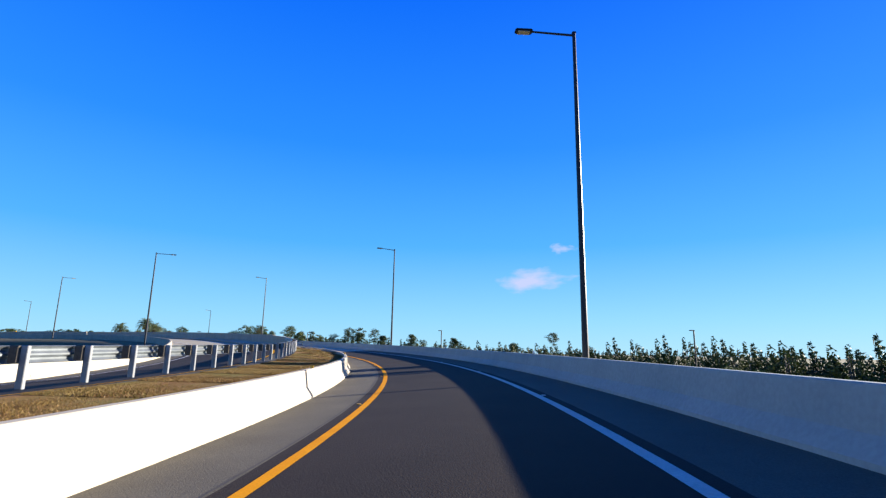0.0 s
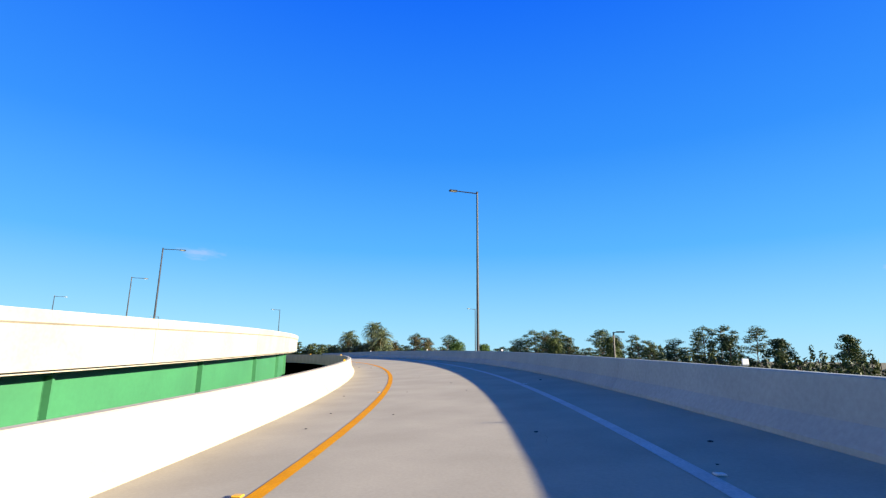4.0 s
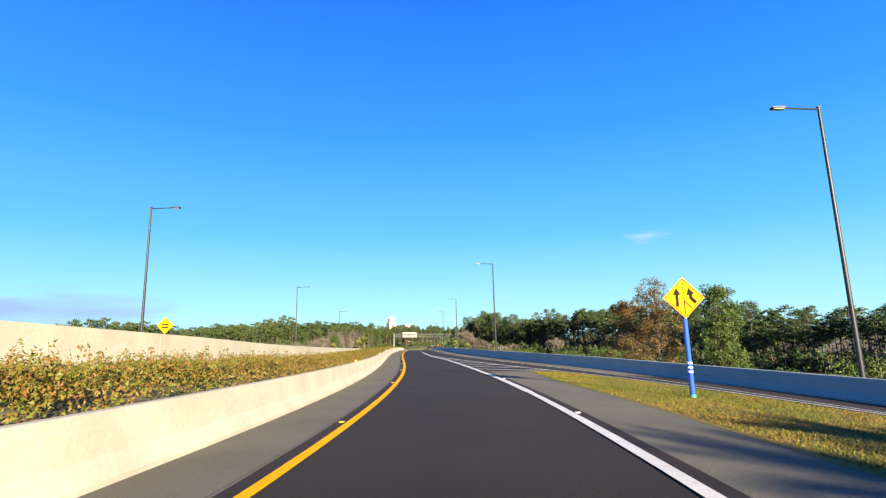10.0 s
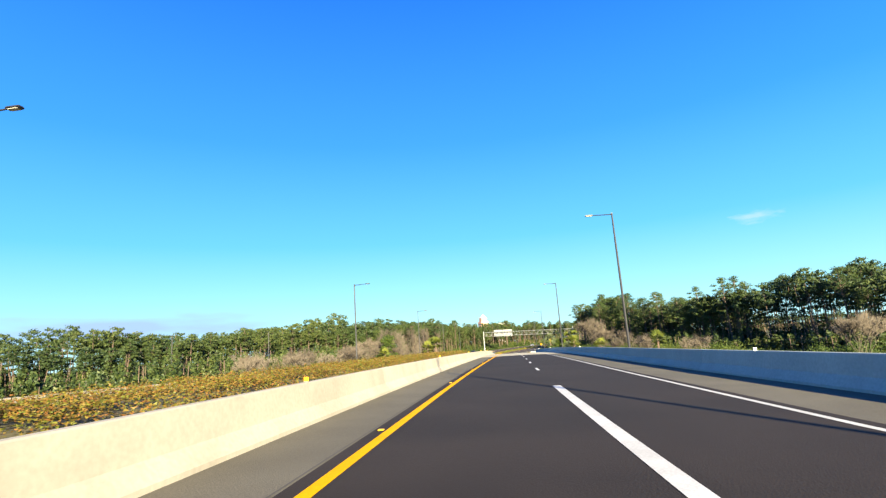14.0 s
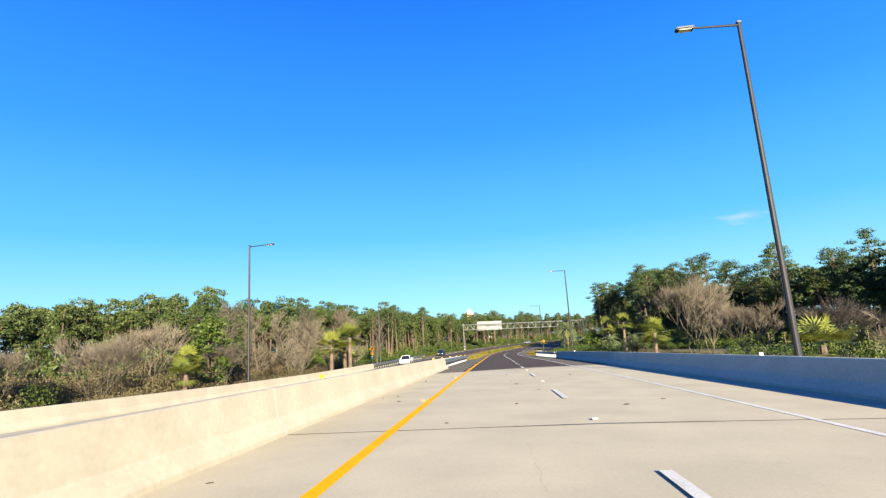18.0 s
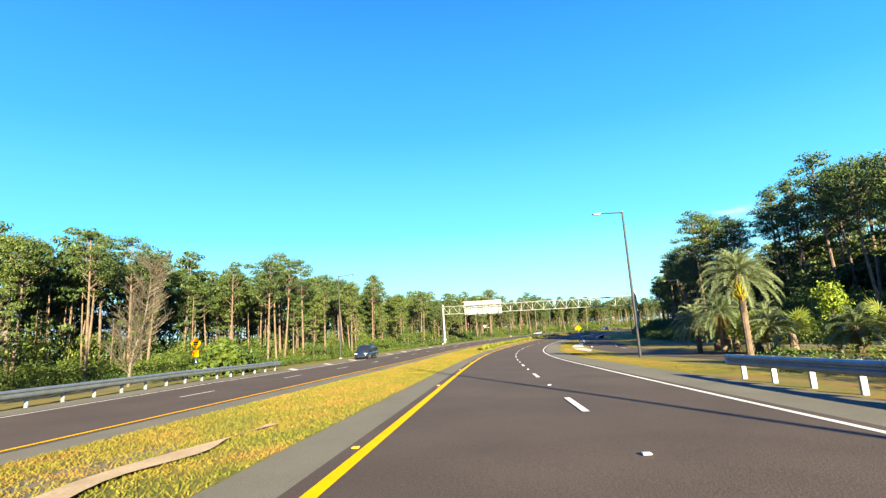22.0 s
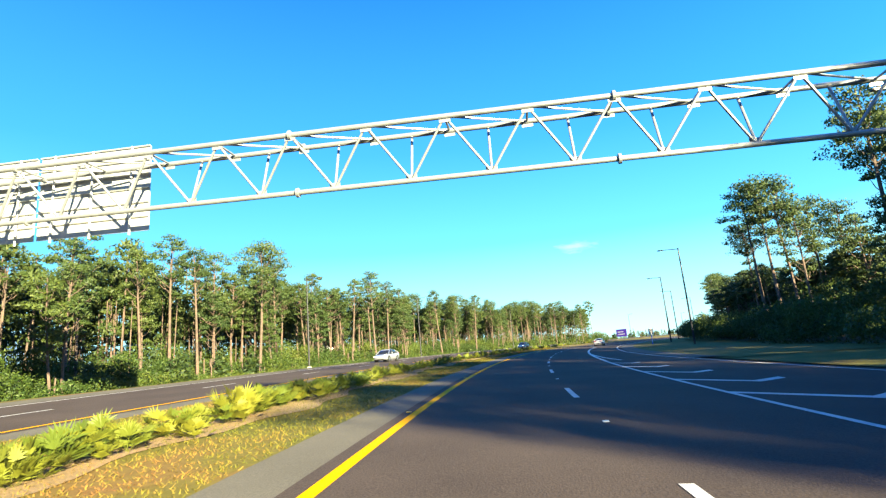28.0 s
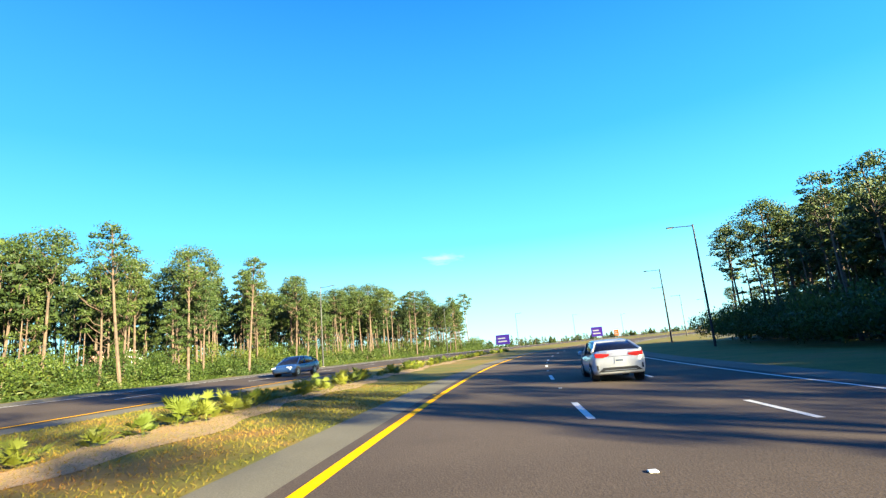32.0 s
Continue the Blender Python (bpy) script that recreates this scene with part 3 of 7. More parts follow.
barrier("cream concrete parapet on the bridge with green girders", 74.5, 168, -6.3, TALL, length=10.4)
barrier("cream concrete wall of the opposite road above the hedge", 168.35, 300, tab((168, -6.4), (200, -7.1), (300, -7.2)), [(0.0, -1.0), (0.0, 1.1), (-0.3, 1.1), (-0.3, -1.0)], length=9.0, z=tab((168, 0.05), (186, 0.35), (200, 0.25), (225, 0.1), (300, -0.1)))


# ---- street lamps ----
def street_lamp(height=13.9, arm=1.9):
    ob = thing("street_lamp", "dark bronze street lamp with a flat head on a straight arm", "street lamp", "street lamps")
    bm = bmesh.new()
    tube(bm, (0, 0, 0), (0, 0, height), 0.13, 0.075, 12)
    part("pole", bm, M_POLE, ob)
    bm = bmesh.new()
    tube(bm, (0, 0, height - 0.1), (-arm, 0, height - 0.02), 0.05, 0.04, 8)
    part("arm", bm, M_POLE, ob)
    bm = bmesh.new()
    v = box(bm, -arm - 0.3, 0, height - 0.02, 0.75, 0.34, 0.12)
    bmesh.ops.bevel(bm, geom=list(bm.edges), offset=0.04, segments=2, affect='EDGES')
    head_ob = part("lamp_head", bm, M_POLE, ob)
    bm = bmesh.new()
    box(bm, -arm - 0.3, 0, height - 0.088, 0.5, 0.26, 0.02)
    part("lens", bm, plain("lamp_lens", (0.55, 0.52, 0.4), 0.2), head_ob, "yellowish flat lens")
    bm = bmesh.new()
    box(bm, 0, 0, 0.15, 0.5, 0.5, 0.3)
    bmesh.ops.bevel(bm, geom=list(bm.edges), offset=0.05, segments=2, affect='EDGES')
    part("base", bm, M_DECK, ob, "concrete base block")
    bm = bmesh.new()
    box(bm, 0, 0, height + 0.02, 0.16, 0.16, 0.06)
    part("cap", bm, M_POLE, ob)
    return ob


lamp = street_lamp()
first_stand = []
RIGHT_LAMPS = [(19.2, 7.7), (68.8, 8.1), (122.4, 8.4), (182, 50.3), (220, 22.2), (271, 13.7), (332, 13.35), (393, 13.2), (454, 13.7), (509.5, 14.0), (558, 30.5), (630.6, 23), (678, 20.2), (714, 19.4), (753, 19.5), (792, 19.5), (832, 19.5), (872, 19.5), (912, 20), (952, 21), (995, 22)]
LEFT_LAMPS = [(87.3, -21.3), (154.5, -20.9), (191.7, -21.8), (242, -22.6), (301, -21.6), (361, -21.8), (420.7, -21.9), (481.4, -22.6), (542, -24), (606, -27), (671, -31), (708, -30), (770, -33), (830, -38), (885, -42), (940, -47), (990, -52)]
RIGHT_TOP = tab((17, 15.0), (68.8, 14.5), (121, 15.2), (182, 12.4), (220, 13.4), (332, 13.4), (393, 14.2), (454, 13.1), (509, 12.2), (540, 12.0), (557, 9.8), (559, 9.8), (600, 11.8), (678, 11.9), (900, 11.7))
LEFT_TOP = tab((87, 13.25), (154, 13.5), (242, 14.4), (301, 13.7), (361, 12.7), (420, 13.0), (481, 12.8), (542, 13.4), (700, 13.2))
for s, l in RIGHT_LAMPS + LEFT_LAMPS:
    h0 = 0.3 if abs(l) < 8 else (-0.3 if s < 450 else -0.5)
    top = float(RIGHT_TOP(s) if l > 0 else LEFT_TOP(s))
    m = stand(s, l, h0, 180 if l < 0 else 0) @ Matrix.Diagonal((1, 1, (top - h0 - float(surf(s, l))) / 13.9, 1))
    copy_thing(lamp, m) if (s, l) != RIGHT_LAMPS[0] else first_stand.append(m)
lamp.matrix_basis = first_stand[0]


def lot_lamp(s, l, top, heads, turn):
    """Low car-park lamp with square shoebox heads."""
    x, y, _ = at(s, l)
    g = float(ground_z([x], [y])[0][0])
    h = float(np.interp(s, SG, RZ)) + top - g
    t = thing("car_park_lamp", "dark square car-park lamp with flat box heads" if heads > 1 else "dark square car-park lamp with one flat box head", "street lamp", "car-park lamps", m=pose(x, y, g, 0, 0, head(s) + turn))
    bm = bmesh.new()
    tube(bm, (0, 0, -0.1), (0, 0, h - 0.06), 0.1, 0.09, 4)
    part("pole", bm, M_POLE, t)
    for sg in ((1,) if heads == 1 else (1, -1)):
        bm = bmesh.new()
        box(bm, 0.2 * sg, 0, h - 0.1, 0.4, 0.06, 0.08)
        part("arm", bm, M_POLE, t)
        bm = bmesh.new()
        box(bm, sg * (0.75 if heads == 1 else 0.45), 0, h - 0.06, 0.95 if heads == 1 else 0.55, 0.42, 0.14)
        bmesh.ops.bevel(bm, geom=list(bm.edges), offset=0.03, segments=2, affect='EDGES')
        part("lamp_head", bm, M_POLE, t)


lot_lamp(132, 28.6, 3.7, 1, -32)
lot_lamp(158, 17.1, 3.5, 2, 20)

# ---- pines ----
def puff(r, centre, size, count, leaf, flat=0.5):
    """A dense ball of needle tufts whose faces turn outwards, flatter below; returns its triangles' corners."""
    d = r.normal(size=(count, 3))
    d /= np.linalg.norm(d, axis=1)[:, None]
    d[:, 2] = np.where(d[:, 2] < 0, d[:, 2] * flat, d[:, 2])
    far = r.uniform(0.25, 1.0, (count, 1)) ** 0.45
    far = np.where(r.uniform(size=(count, 1)) < 0.16, r.uniform(1.0, 1.3, (count, 1)), far)
    o = np.array(centre) + d * far * np.array(size)
    n = d + r.normal(size=(count, 3)) * 0.55
    n /= np.linalg.norm(n, axis=1)[:, None]
    u = np.cross(n, r.normal(size=(count, 3)))
    u /= np.linalg.norm(u, axis=1)[:, None] + 1e-6
    w = np.cross(n, u)
    L = leaf * r.uniform(0.6, 1.35, (count, 1))
    return np.stack([o - u * L * 0.9 - w * L * 0.28, o + u * L * 0.9 - w * L * 0.2, o + w * L * 0.55], 1).reshape(-1, 3)


def pine_shape(r, bm, at_, height, spread, low, puffs, tufts, leaf, seg=6, thick=1.0, limbs=True):
    """One pine: a bare, slightly bent trunk, rising limbs and a broken dome of needle puffs. Returns the needles' corners."""
    seed = r.uniform(0, 6)
    lean = (r.uniform(-.055, .055), r.uniform(-.055, .055))
    bend = r.uniform(0.15, 0.55)
    pts = [Vector((at_[0] + lean[0] * height * t + bend * math.sin(3.1 * t + seed), at_[1] + lean[1] * height * t + bend * math.cos(2.3 * t + seed), at_[2] + height * t)) for t in np.linspace(0, 0.95, 7)]
    for i in range(6):
        ra, rb = 0.15 * (1 - i / 6.8) + 0.03, 0.15 * (1 - (i + 1) / 6.8) + 0.03
        tube(bm, pts[i], pts[i + 1], thick * ra * height / 16, thick * rb * height / 16, seg, caps=False)
    out = []
    skew = r.uniform(0, 6.28)
    for c in range(puffs):
        stray = c >= puffs * 0.86
        k = (c + r.uniform(0, 1)) / (puffs * 0.86) if not stray else r.uniform(-0.45, -0.05)
        t = low + (0.96 - low) * min(1, k)
        ang = c * 2.4 + r.uniform(-0.7, 0.7)
        dome = math.sqrt(max(0.04, 1 - (abs(k - 0.28) / 0.78) ** 2.2)) if not stray else 0.55
        rad = spread * dome * r.uniform(0.35, 1.0) * (1 + 0.25 * math.cos(ang - skew))
        q = max(0.0, t - 0.05 - rad * 0.45 / height) / 0.95 * 6
        i = min(5, int(q))
        base = pts[i].lerp(pts[i + 1], min(1, q - i))
        top = pts[i].lerp(pts[i + 1], min(1, q - i)).xy
        tip = Vector((top.x + math.cos(ang) * rad, top.y + math.sin(ang) * rad, at_[2] + t * height))
        if limbs:
            mid = base.lerp(tip, 0.5) + Vector((0, 0, r.uniform(-0.5, -0.05)))
            tube(bm, base, mid, 0.065, 0.045, 4, caps=False)
            tube(bm, mid, tip, 0.045, 0.02, 3, caps=False)
        size = (0.5 if stray else r.uniform(0.65, 1.15)) * spread / 2.9
        out.append(puff(r, tip, (size * 1.25, size * 1.25, size * 0.72), int(tufts * (0.35 + 0.65 * size)), leaf))
    return np.concatenate(out)


def corners_mesh(name, v, material):
    me = bpy.data.meshes.new(name)
    me.from_pydata(v.tolist(), [], [(3 * i, 3 * i + 1, 3 * i + 2) for i in range(len(v) // 3)])
    me.materials.append(material)
    return me


def pine_mesh(seed, height, spread, low=0.6, puffs=24):
    r = np.random.RandomState(seed)
    bm = bmesh.new()
    v = pine_shape(r, bm, (0, 0, 0), height, spread, low, puffs, 150, 0.20, 7)
    tm = bpy.data.meshes.new("pine_trunk")
    bm.to_mesh(tm)
    bm.free()
    tm.materials.append(M_BARK)
    return tm, corners_mesh("pine_crown", v, M_PINE)


PINES = [pine_mesh(1, 21, 3.3, 0.66), pine_mesh(2, 23, 2.8, 0.72, 20), pine_mesh(3, 19, 3.2, 0.60), pine_mesh(4, 22, 3.9, 0.74, 27), pine_mesh(5, 16, 2.8, 0.48), pine_mesh(6, 24, 3.0, 0.70, 19)]
PINE_LABELS = ["tall slash pine with a bare trunk and flat green crown", "tall slim pine with its crown near the top"]
LEFT_EDGE = tab((150, -215), (250, -190), (330, -150), (410, -95), (470, -60), (500, -42), (540, -36), (620, -38), (700, -42), (750, -46), (830, -48), (874, -44), (884, -200))
RIGHT_EDGE = tab((0, 120), (100, 140), (200, 110), (250, 95), (330, 85), (420, 72), (470, 56), (500, 46), (525, 38), (548, 35), (600, 32), (620, 31), (660, 30), (700, 29.5), (740, 28.5), (792, 28), (800, 130))
rng = random.Random(7)


def ground_at(x, y):
    return float(ground_z([x], [y])[0][0])


def plant_pine(s, lat, i, scale, turn, broad=1.0, back=False):
    x, y, _ = at(s, lat)
    t = thing("pine_wood" if back else "pine_tree", "tall pines standing deeper in the wood" if back else PINE_LABELS[i % 2], "woodland" if back else "tree", "pine woods behind" if back else "pine woods", "stuff" if back else "", m=pose(x, y, ground_at(x, y) - 0.3, 0, 0, turn) @ Matrix.Diagonal((scale * broad, scale * broad, scale, 1)))
    a, b = new("trunk", PINES[i][0]), new("crown", PINES[i][1])
    a.parent = b.parent = t


def pine_row(edge, sign, s0, s1, ds, rows, gap, size=(0.74, 0.98)):
    s = s0
    while s < s1:
        for r in range(0 if edge is RIGHT_EDGE and (662 < s < 679 or 604 < s < 612) else rows):   # clearings on the right
            far = 12.0 if edge is RIGHT_EDGE and 526 < s < 557 else 0.0
            plant_pine(s + rng.uniform(-ds, ds) * 0.7, float(edge(s)) + sign * (far + r * gap + rng.uniform(0, gap)), rng.randrange(6), rng.uniform(*size) * (1.14 if far else 1.0) * ((0.74, 0.84, 0.92)[r] if edge is RIGHT_EDGE and 612 < s < 654 else (0.88, 0.96, 1.0)[r] if edge is RIGHT_EDGE and 592 < s < 613 else 1.0), rng.uniform(0, 360), back=r > 0 and (s < 560 or r > 1 or rng.random() < 0.4))
        s += ds * (1 + rng.random() * 0.6)


pine_row(LEFT_EDGE, -1, 470, 510, 4.8, 2, 6, (0.57, 0.76))
pine_row(LEFT_EDGE, -1, 510, 560, 4.8, 2, 6, (0.7, 0.87))
pine_row(LEFT_EDGE, -1, 560, 690, 4.8, 2, 6, (0.72, 0.9))
pine_row(LEFT_EDGE, -1, 690, 870, 4.8, 2, 6, (0.82, 1.0))
pine_row(LEFT_EDGE, -1, 520, 870, 6.5, 1, 13, (0.78, 0.95))
pine_row(LEFT_EDGE, -1, 330, 420, 12, 2, 8, (0.58, 0.74))
pine_row(LEFT_EDGE, -1, 420, 470, 9, 2, 8, (0.52, 0.66))
pine_row(RIGHT_EDGE, 1, 440, 508, 5.0, 2, 6, (0.78, 0.92))
pine_row(RIGHT_EDGE, 1, 508, 530, 4.8, 2, 6, (0.86, 0.98))
pine_row(RIGHT_EDGE, 1, 530, 575, 4.8, 2, 5, (0.86, 1.0))
pine_row(RIGHT_EDGE, 1, 575, 595, 6.5, 2, 5, (0.74, 0.88))
pine_row(RIGHT_EDGE, 1, 595, 690, 4.6, 3, 5, (0.88, 1.06))
pine_row(RIGHT_EDGE, 1, 612, 660, 3.6, 2, 5, (0.92, 1.06))
pine_row(RIGHT_EDGE, 1, 692, 735, 4.5, 2, 6, (0.48, 0.6))
pine_row(RIGHT_EDGE, 1, 735, 765, 4.5, 2, 6, (0.58, 0.7))
pine_row(RIGHT_EDGE, 1, 765, 790, 4.5, 2, 6, (0.68, 0.8))
pine_row(RIGHT_EDGE, 1, 300, 395, 14, 2, 8, (0.56, 0.74))
pine_row(RIGHT_EDGE, 1, 395, 440, 12, 2, 8, (0.7, 0.9))
pine_row(RIGHT_EDGE, 1, 130, 300, 13, 1, 10, (0.52, 0.66))
for s, l, i, k in ((675, -42, 3, 1.03), (681, 32, 3, 1.0), (699, 33, 3, 0.86), (612, 38, 5, 0.74), (600, 38, 3, 0.78), (552, -40, 1, 0.95), (880, 33, 3, 0.62), (930, 34, 3, 0.7), (960, 46, 1, 0.6), (1010, 60, 0, 0.7), (905, 58, 2, 0.5)):
    plant_pine(s, l, i, k, 40 * i)
for s, l, i, k in ((577, 43, 5, 1.0), (566, 48, 5, 1.12), (559, 49, 1, 1.04), (551, 48, 5, 1.04), (545, 51, 1, 1.03), (536, 53, 5, 1.0)):
    plant_pine(s, l, i, k, 61 * s)

PINE_H = (21, 23, 19, 22, 16, 24)
# scattered pines beyond the curved ramp, by the height of their tops over the road
for s, l, i, top in ((200, 51, 4, 8.7), (194, 56.6, 4, 8.2), (196, 60, 2, 7.4), (184, 74.6, 4, 9.6), (180, 76, 4, 9.4), (186, 71, 2, 6.8), (186, 73, 2, 7.4), (185, 79, 4, 9.6), (183, 84, 4, 10.2), (183, 87, 4, 8.0), (180, 97, 0, 10.6), (178, 92, 4, 9.6), (164, 77.5, 4, 7.2), (160, 81, 2, 6.2), (156, 84, 4, 9.0), (155, 86.5, 4, 9.2), (152, 90, 2, 8.6), (158, 70, 4, 5.4)):
    x, y, _ = at(s, l)
    plant_pine(s, l, i, (float(np.interp(s, SG, RZ)) + top - ground_at(x, y)) / (PINE_H[i] + 1.0), 57 * s, 1.12)

# ---- woods behind: dense stuff in strips ----
M_WOODS = leaf_mat("woods_foliage", ((0.012, 0.0256, 0.0096), (0.024, 0.0432, 0.012), (0.044, 0.0624, 0.0144), (0.076, 0.0848, 0.0208)), None, trans=0.12)
M_UNDER = leaf_mat("undergrowth_leaves", ((0.0128, 0.0288, 0.0072), (0.0288, 0.0544, 0.0096), (0.056, 0.0816, 0.012), (0.096, 0.104, 0.0176)), None, trans=0.18)
M_HEDGE = leaf_mat("hedge_leaves", ((0.045, 0.07, 0.010), (0.085, 0.10, 0.013), (0.13, 0.125, 0.018), (0.17, 0.07, 0.018), (0.15, 0.115, 0.02), (0.075, 0.092, 0.015), (0.125, 0.05, 0.018)), None)
M_PALM = leaf_mat("palm_fronds", ((0.05, 0.078, 0.036), (0.105, 0.135, 0.066), (0.19, 0.21, 0.115)), None)
M_SABAL = leaf_mat("fan_palm_leaves", (0.048, 0.08, 0.016), (0.176, 0.184, 0.032))
M_TWIG = leaf_mat("bare_twigs", (0.064, 0.0528, 0.0424), (0.12, 0.0976, 0.0752), trans=0.0)
M_AUTUMN = leaf_mat("autumn_leaves", ((0.036, 0.022, 0.009), (0.105, 0.044, 0.013), (0.155, 0.078, 0.02), (0.036, 0.042, 0.013), (0.09, 0.062, 0.018), (0.06, 0.03, 0.011)), None)
M_LIME = leaf_mat("fresh_pine_needles", ((0.05, 0.085, 0.008), (0.10, 0.14, 0.012), (0.16, 0.19, 0.016)), None, trans=0.2)
M_YOUNG = leaf_mat("young_pine_needles", ((0.018, 0.046, 0.008), (0.036, 0.080, 0.010), (0.066, 0.115, 0.014)), None, trans=0.18)
M_SNAG = mat("dead_wood", (0.21, 0.095, 0.055), 0.9, var=0.3, scale=2, fine=30, bump=0.4, second=(0.14, 0.07, 0.045))
M_DEADFROND = leaf_mat("dead_fronds", (0.08, 0.06, 0.0272), (0.176, 0.132, 0.04))


def leaf_cloud(v, f, r, centre, size, count, leaf, flat=1.0, shell=0.35):
    """Adds loose leaf quads in an uneven ellipsoid."""
    d = r.normal(size=(count, 3))
    d /= np.linalg.norm(d, axis=1)[:, None]
    o = np.array(centre) + d * (r.uniform(shell, 1.0, (count, 1)) ** 0.6) * np.array(size)
    n = d + r.normal(size=(count, 3)) * 0.7
    n /= np.linalg.norm(n, axis=1)[:, None]
    u = np.cross(n, r.normal(size=(count, 3)))
    u[:, 2] *= flat
    u /= np.linalg.norm(u, axis=1)[:, None] + 1e-6
    w = np.cross(n, u)
    L = leaf * r.uniform(0.6, 1.3, (count, 1))
    L = L * 1.25
    q = np.stack([o - u * L * 0.9, o + w * L * 0.62 + u * L * 0.35, o + u * L * 0.9 - w * L * 0.35], 1).reshape(-1, 3)
    n0 = len(v)
    v.extend(q.tolist())
    f.extend([(n0 + 3 * i, n0 + 3 * i + 1, n0 + 3 * i + 2) for i in range(count)])


def cloud_mesh(name, v, f, material, trunks=()):
    me = bpy.data.meshes.new(name)
    me.from_pydata(v, [], f)
    me.materials.append(material)
    return me


def wood_chunk(seed, length=22.0, depth=12.0, top=19.0, fine=1.0):
    """A stretch of close pines with a darker storey of young growth under them."""
    r = np.random.RandomState(seed)
    bm = bmesh.new()
    out = []
    for i in range(11):
        h = top * r.uniform(0.80, 1.04)
        x, y = (i + r.uniform(0.1, 0.9)) * length / 11 - length / 2, r.uniform(0, depth)
        out.append(pine_shape(r, bm, (x, y, -1), h + 1, r.uniform(2.4, 3.5), r.uniform(0.56, 0.74), 13, 44 * fine, 0.42 / fine ** 0.5, 5, 0.9, False))
    for i in range(20):
        out.append(puff(r, (r.uniform(-length / 2, length / 2), r.uniform(2, depth), r.uniform(0.22, 0.6) * top), (r.uniform(1.2, 2.4), r.uniform(1.2, 2.4), r.uniform(0.9, 1.8)), int(44 * fine), 0.36 / fine ** 0.5))
    for i in range(26):
        out.append(puff(r, (r.uniform(-length / 2, length / 2), r.uniform(-1, depth), r.uniform(0.6, 4.5)), (r.uniform(1.4, 2.6), r.uniform(1.4, 2.6), r.uniform(1.1, 2.2)), int(46 * fine), 0.34 / fine ** 0.5))
    for i in range(9):
        x, y = r.uniform(-length / 2, length / 2), r.uniform(-1, depth)
        tube(bm, (x, y, -1), (x + r.uniform(-.9, .9), y, top * r.uniform(0.45, 0.8)), 0.11, 0.05, 5, caps=False)
    tm = bpy.data.meshes.new("woods_trunks")
    bm.to_mesh(tm)
    bm.free()
    tm.materials.append(M_BARK)
    return corners_mesh("woods", np.concatenate(out), M_WOODS), tm


CHUNKS = [wood_chunk(11), wood_chunk(12, top=16.5), wood_chunk(13, top=19.5)]
FINE_CHUNKS = [wood_chunk(14, fine=1.6), wood_chunk(15, top=16.5, fine=1.6), wood_chunk(16, top=18.5, fine=1.6)]


def wood_strip(edge, sign, s0, s1, ds, off, lift=0.0, zs=1.0, chunks=CHUNKS):
    s = s0
    while s < s1:
        lat = float(edge(s)) + sign * off
        x, y, _ = at(s, lat)
        low = 1.0 if edge is not RIGHT_EDGE else 0.5 if 660 < s < 682 or 600 < s < 615 else 0.75 if 530 < s < 562 or s > 695 else 1.0
        c = chunks[rng.randrange(3)]
        turn = head(s) + (90 if sign < 0 else -90) + math.degrees(math.atan2(float(edge(s + 8) - edge(s - 8)), 16)) * (-1)
        t = thing("pine_wood", "dense dark green pine wood with undergrowth", "woodland", "pine woods behind", "stuff", pose(x, y, ground_at(x, y) - 0.4 + lift, 0, 0, turn) @ Matrix.Diagonal((1.0, 1.0, zs * low * rng.uniform(0.9, 1.1), 1)))
        a, b = new("foliage", c[0]), new("trunks", c[1])
        a.parent = b.parent = t
        s += ds


wood_strip(LEFT_EDGE, -1, 484, 872, 14, 8, zs=1.06, chunks=FINE_CHUNKS)
wood_strip(LEFT_EDGE, -1, 490, 868, 17, 24, zs=1.14)
wood_strip(LEFT_EDGE, -1, 150, 330, 19, 2, zs=0.72)
wood_strip(LEFT_EDGE, -1, 330, 430, 17, 2, zs=0.74, chunks=FINE_CHUNKS)
wood_strip(LEFT_EDGE, -1, 430, 484, 17, 2, zs=0.9, chunks=FINE_CHUNKS)
wood_strip(LEFT_EDGE, -1, 200, 425, 22, 18, zs=0.88)
wood_strip(LEFT_EDGE, -1, 425, 500, 14, 40, zs=0.95)
wood_strip(LEFT_EDGE, -1, 425, 484, 16, 20, zs=0.85)
wood_strip(RIGHT_EDGE, 1, 470, 776, 17, 10, zs=0.84, chunks=FINE_CHUNKS)
wood_strip(RIGHT_EDGE, 1, 476, 772, 21, 24)
wood_strip(RIGHT_EDGE, 1, 484, 590, 12, 18, zs=1.05, chunks=FINE_CHUNKS)
wood_strip(RIGHT_EDGE, 1, 706, 786, 14, 1, zs=0.95, chunks=FINE_CHUNKS)
wood_strip(RIGHT_EDGE, 1, 180, 270, 15, 12, zs=0.55)
wood_strip(RIGHT_EDGE, 1, 270, 340, 17, 2, zs=0.6)
wood_strip(RIGHT_EDGE, 1, 340, 397, 19, 2, zs=0.76)
wood_strip(RIGHT_EDGE, 1, 397, 470, 19, 2, zs=0.95)
wood_strip(RIGHT_EDGE, 1, 250, 340, 22, 22, zs=0.72)
wood_strip(RIGHT_EDGE, 1, 340, 395, 24, 18, zs=0.84)
wood_strip(RIGHT_EDGE, 1, 395, 470, 24, 18, zs=1.05)
wood_strip(LEFT_EDGE, -1, 484, 866, 18, 36, zs=0.9)


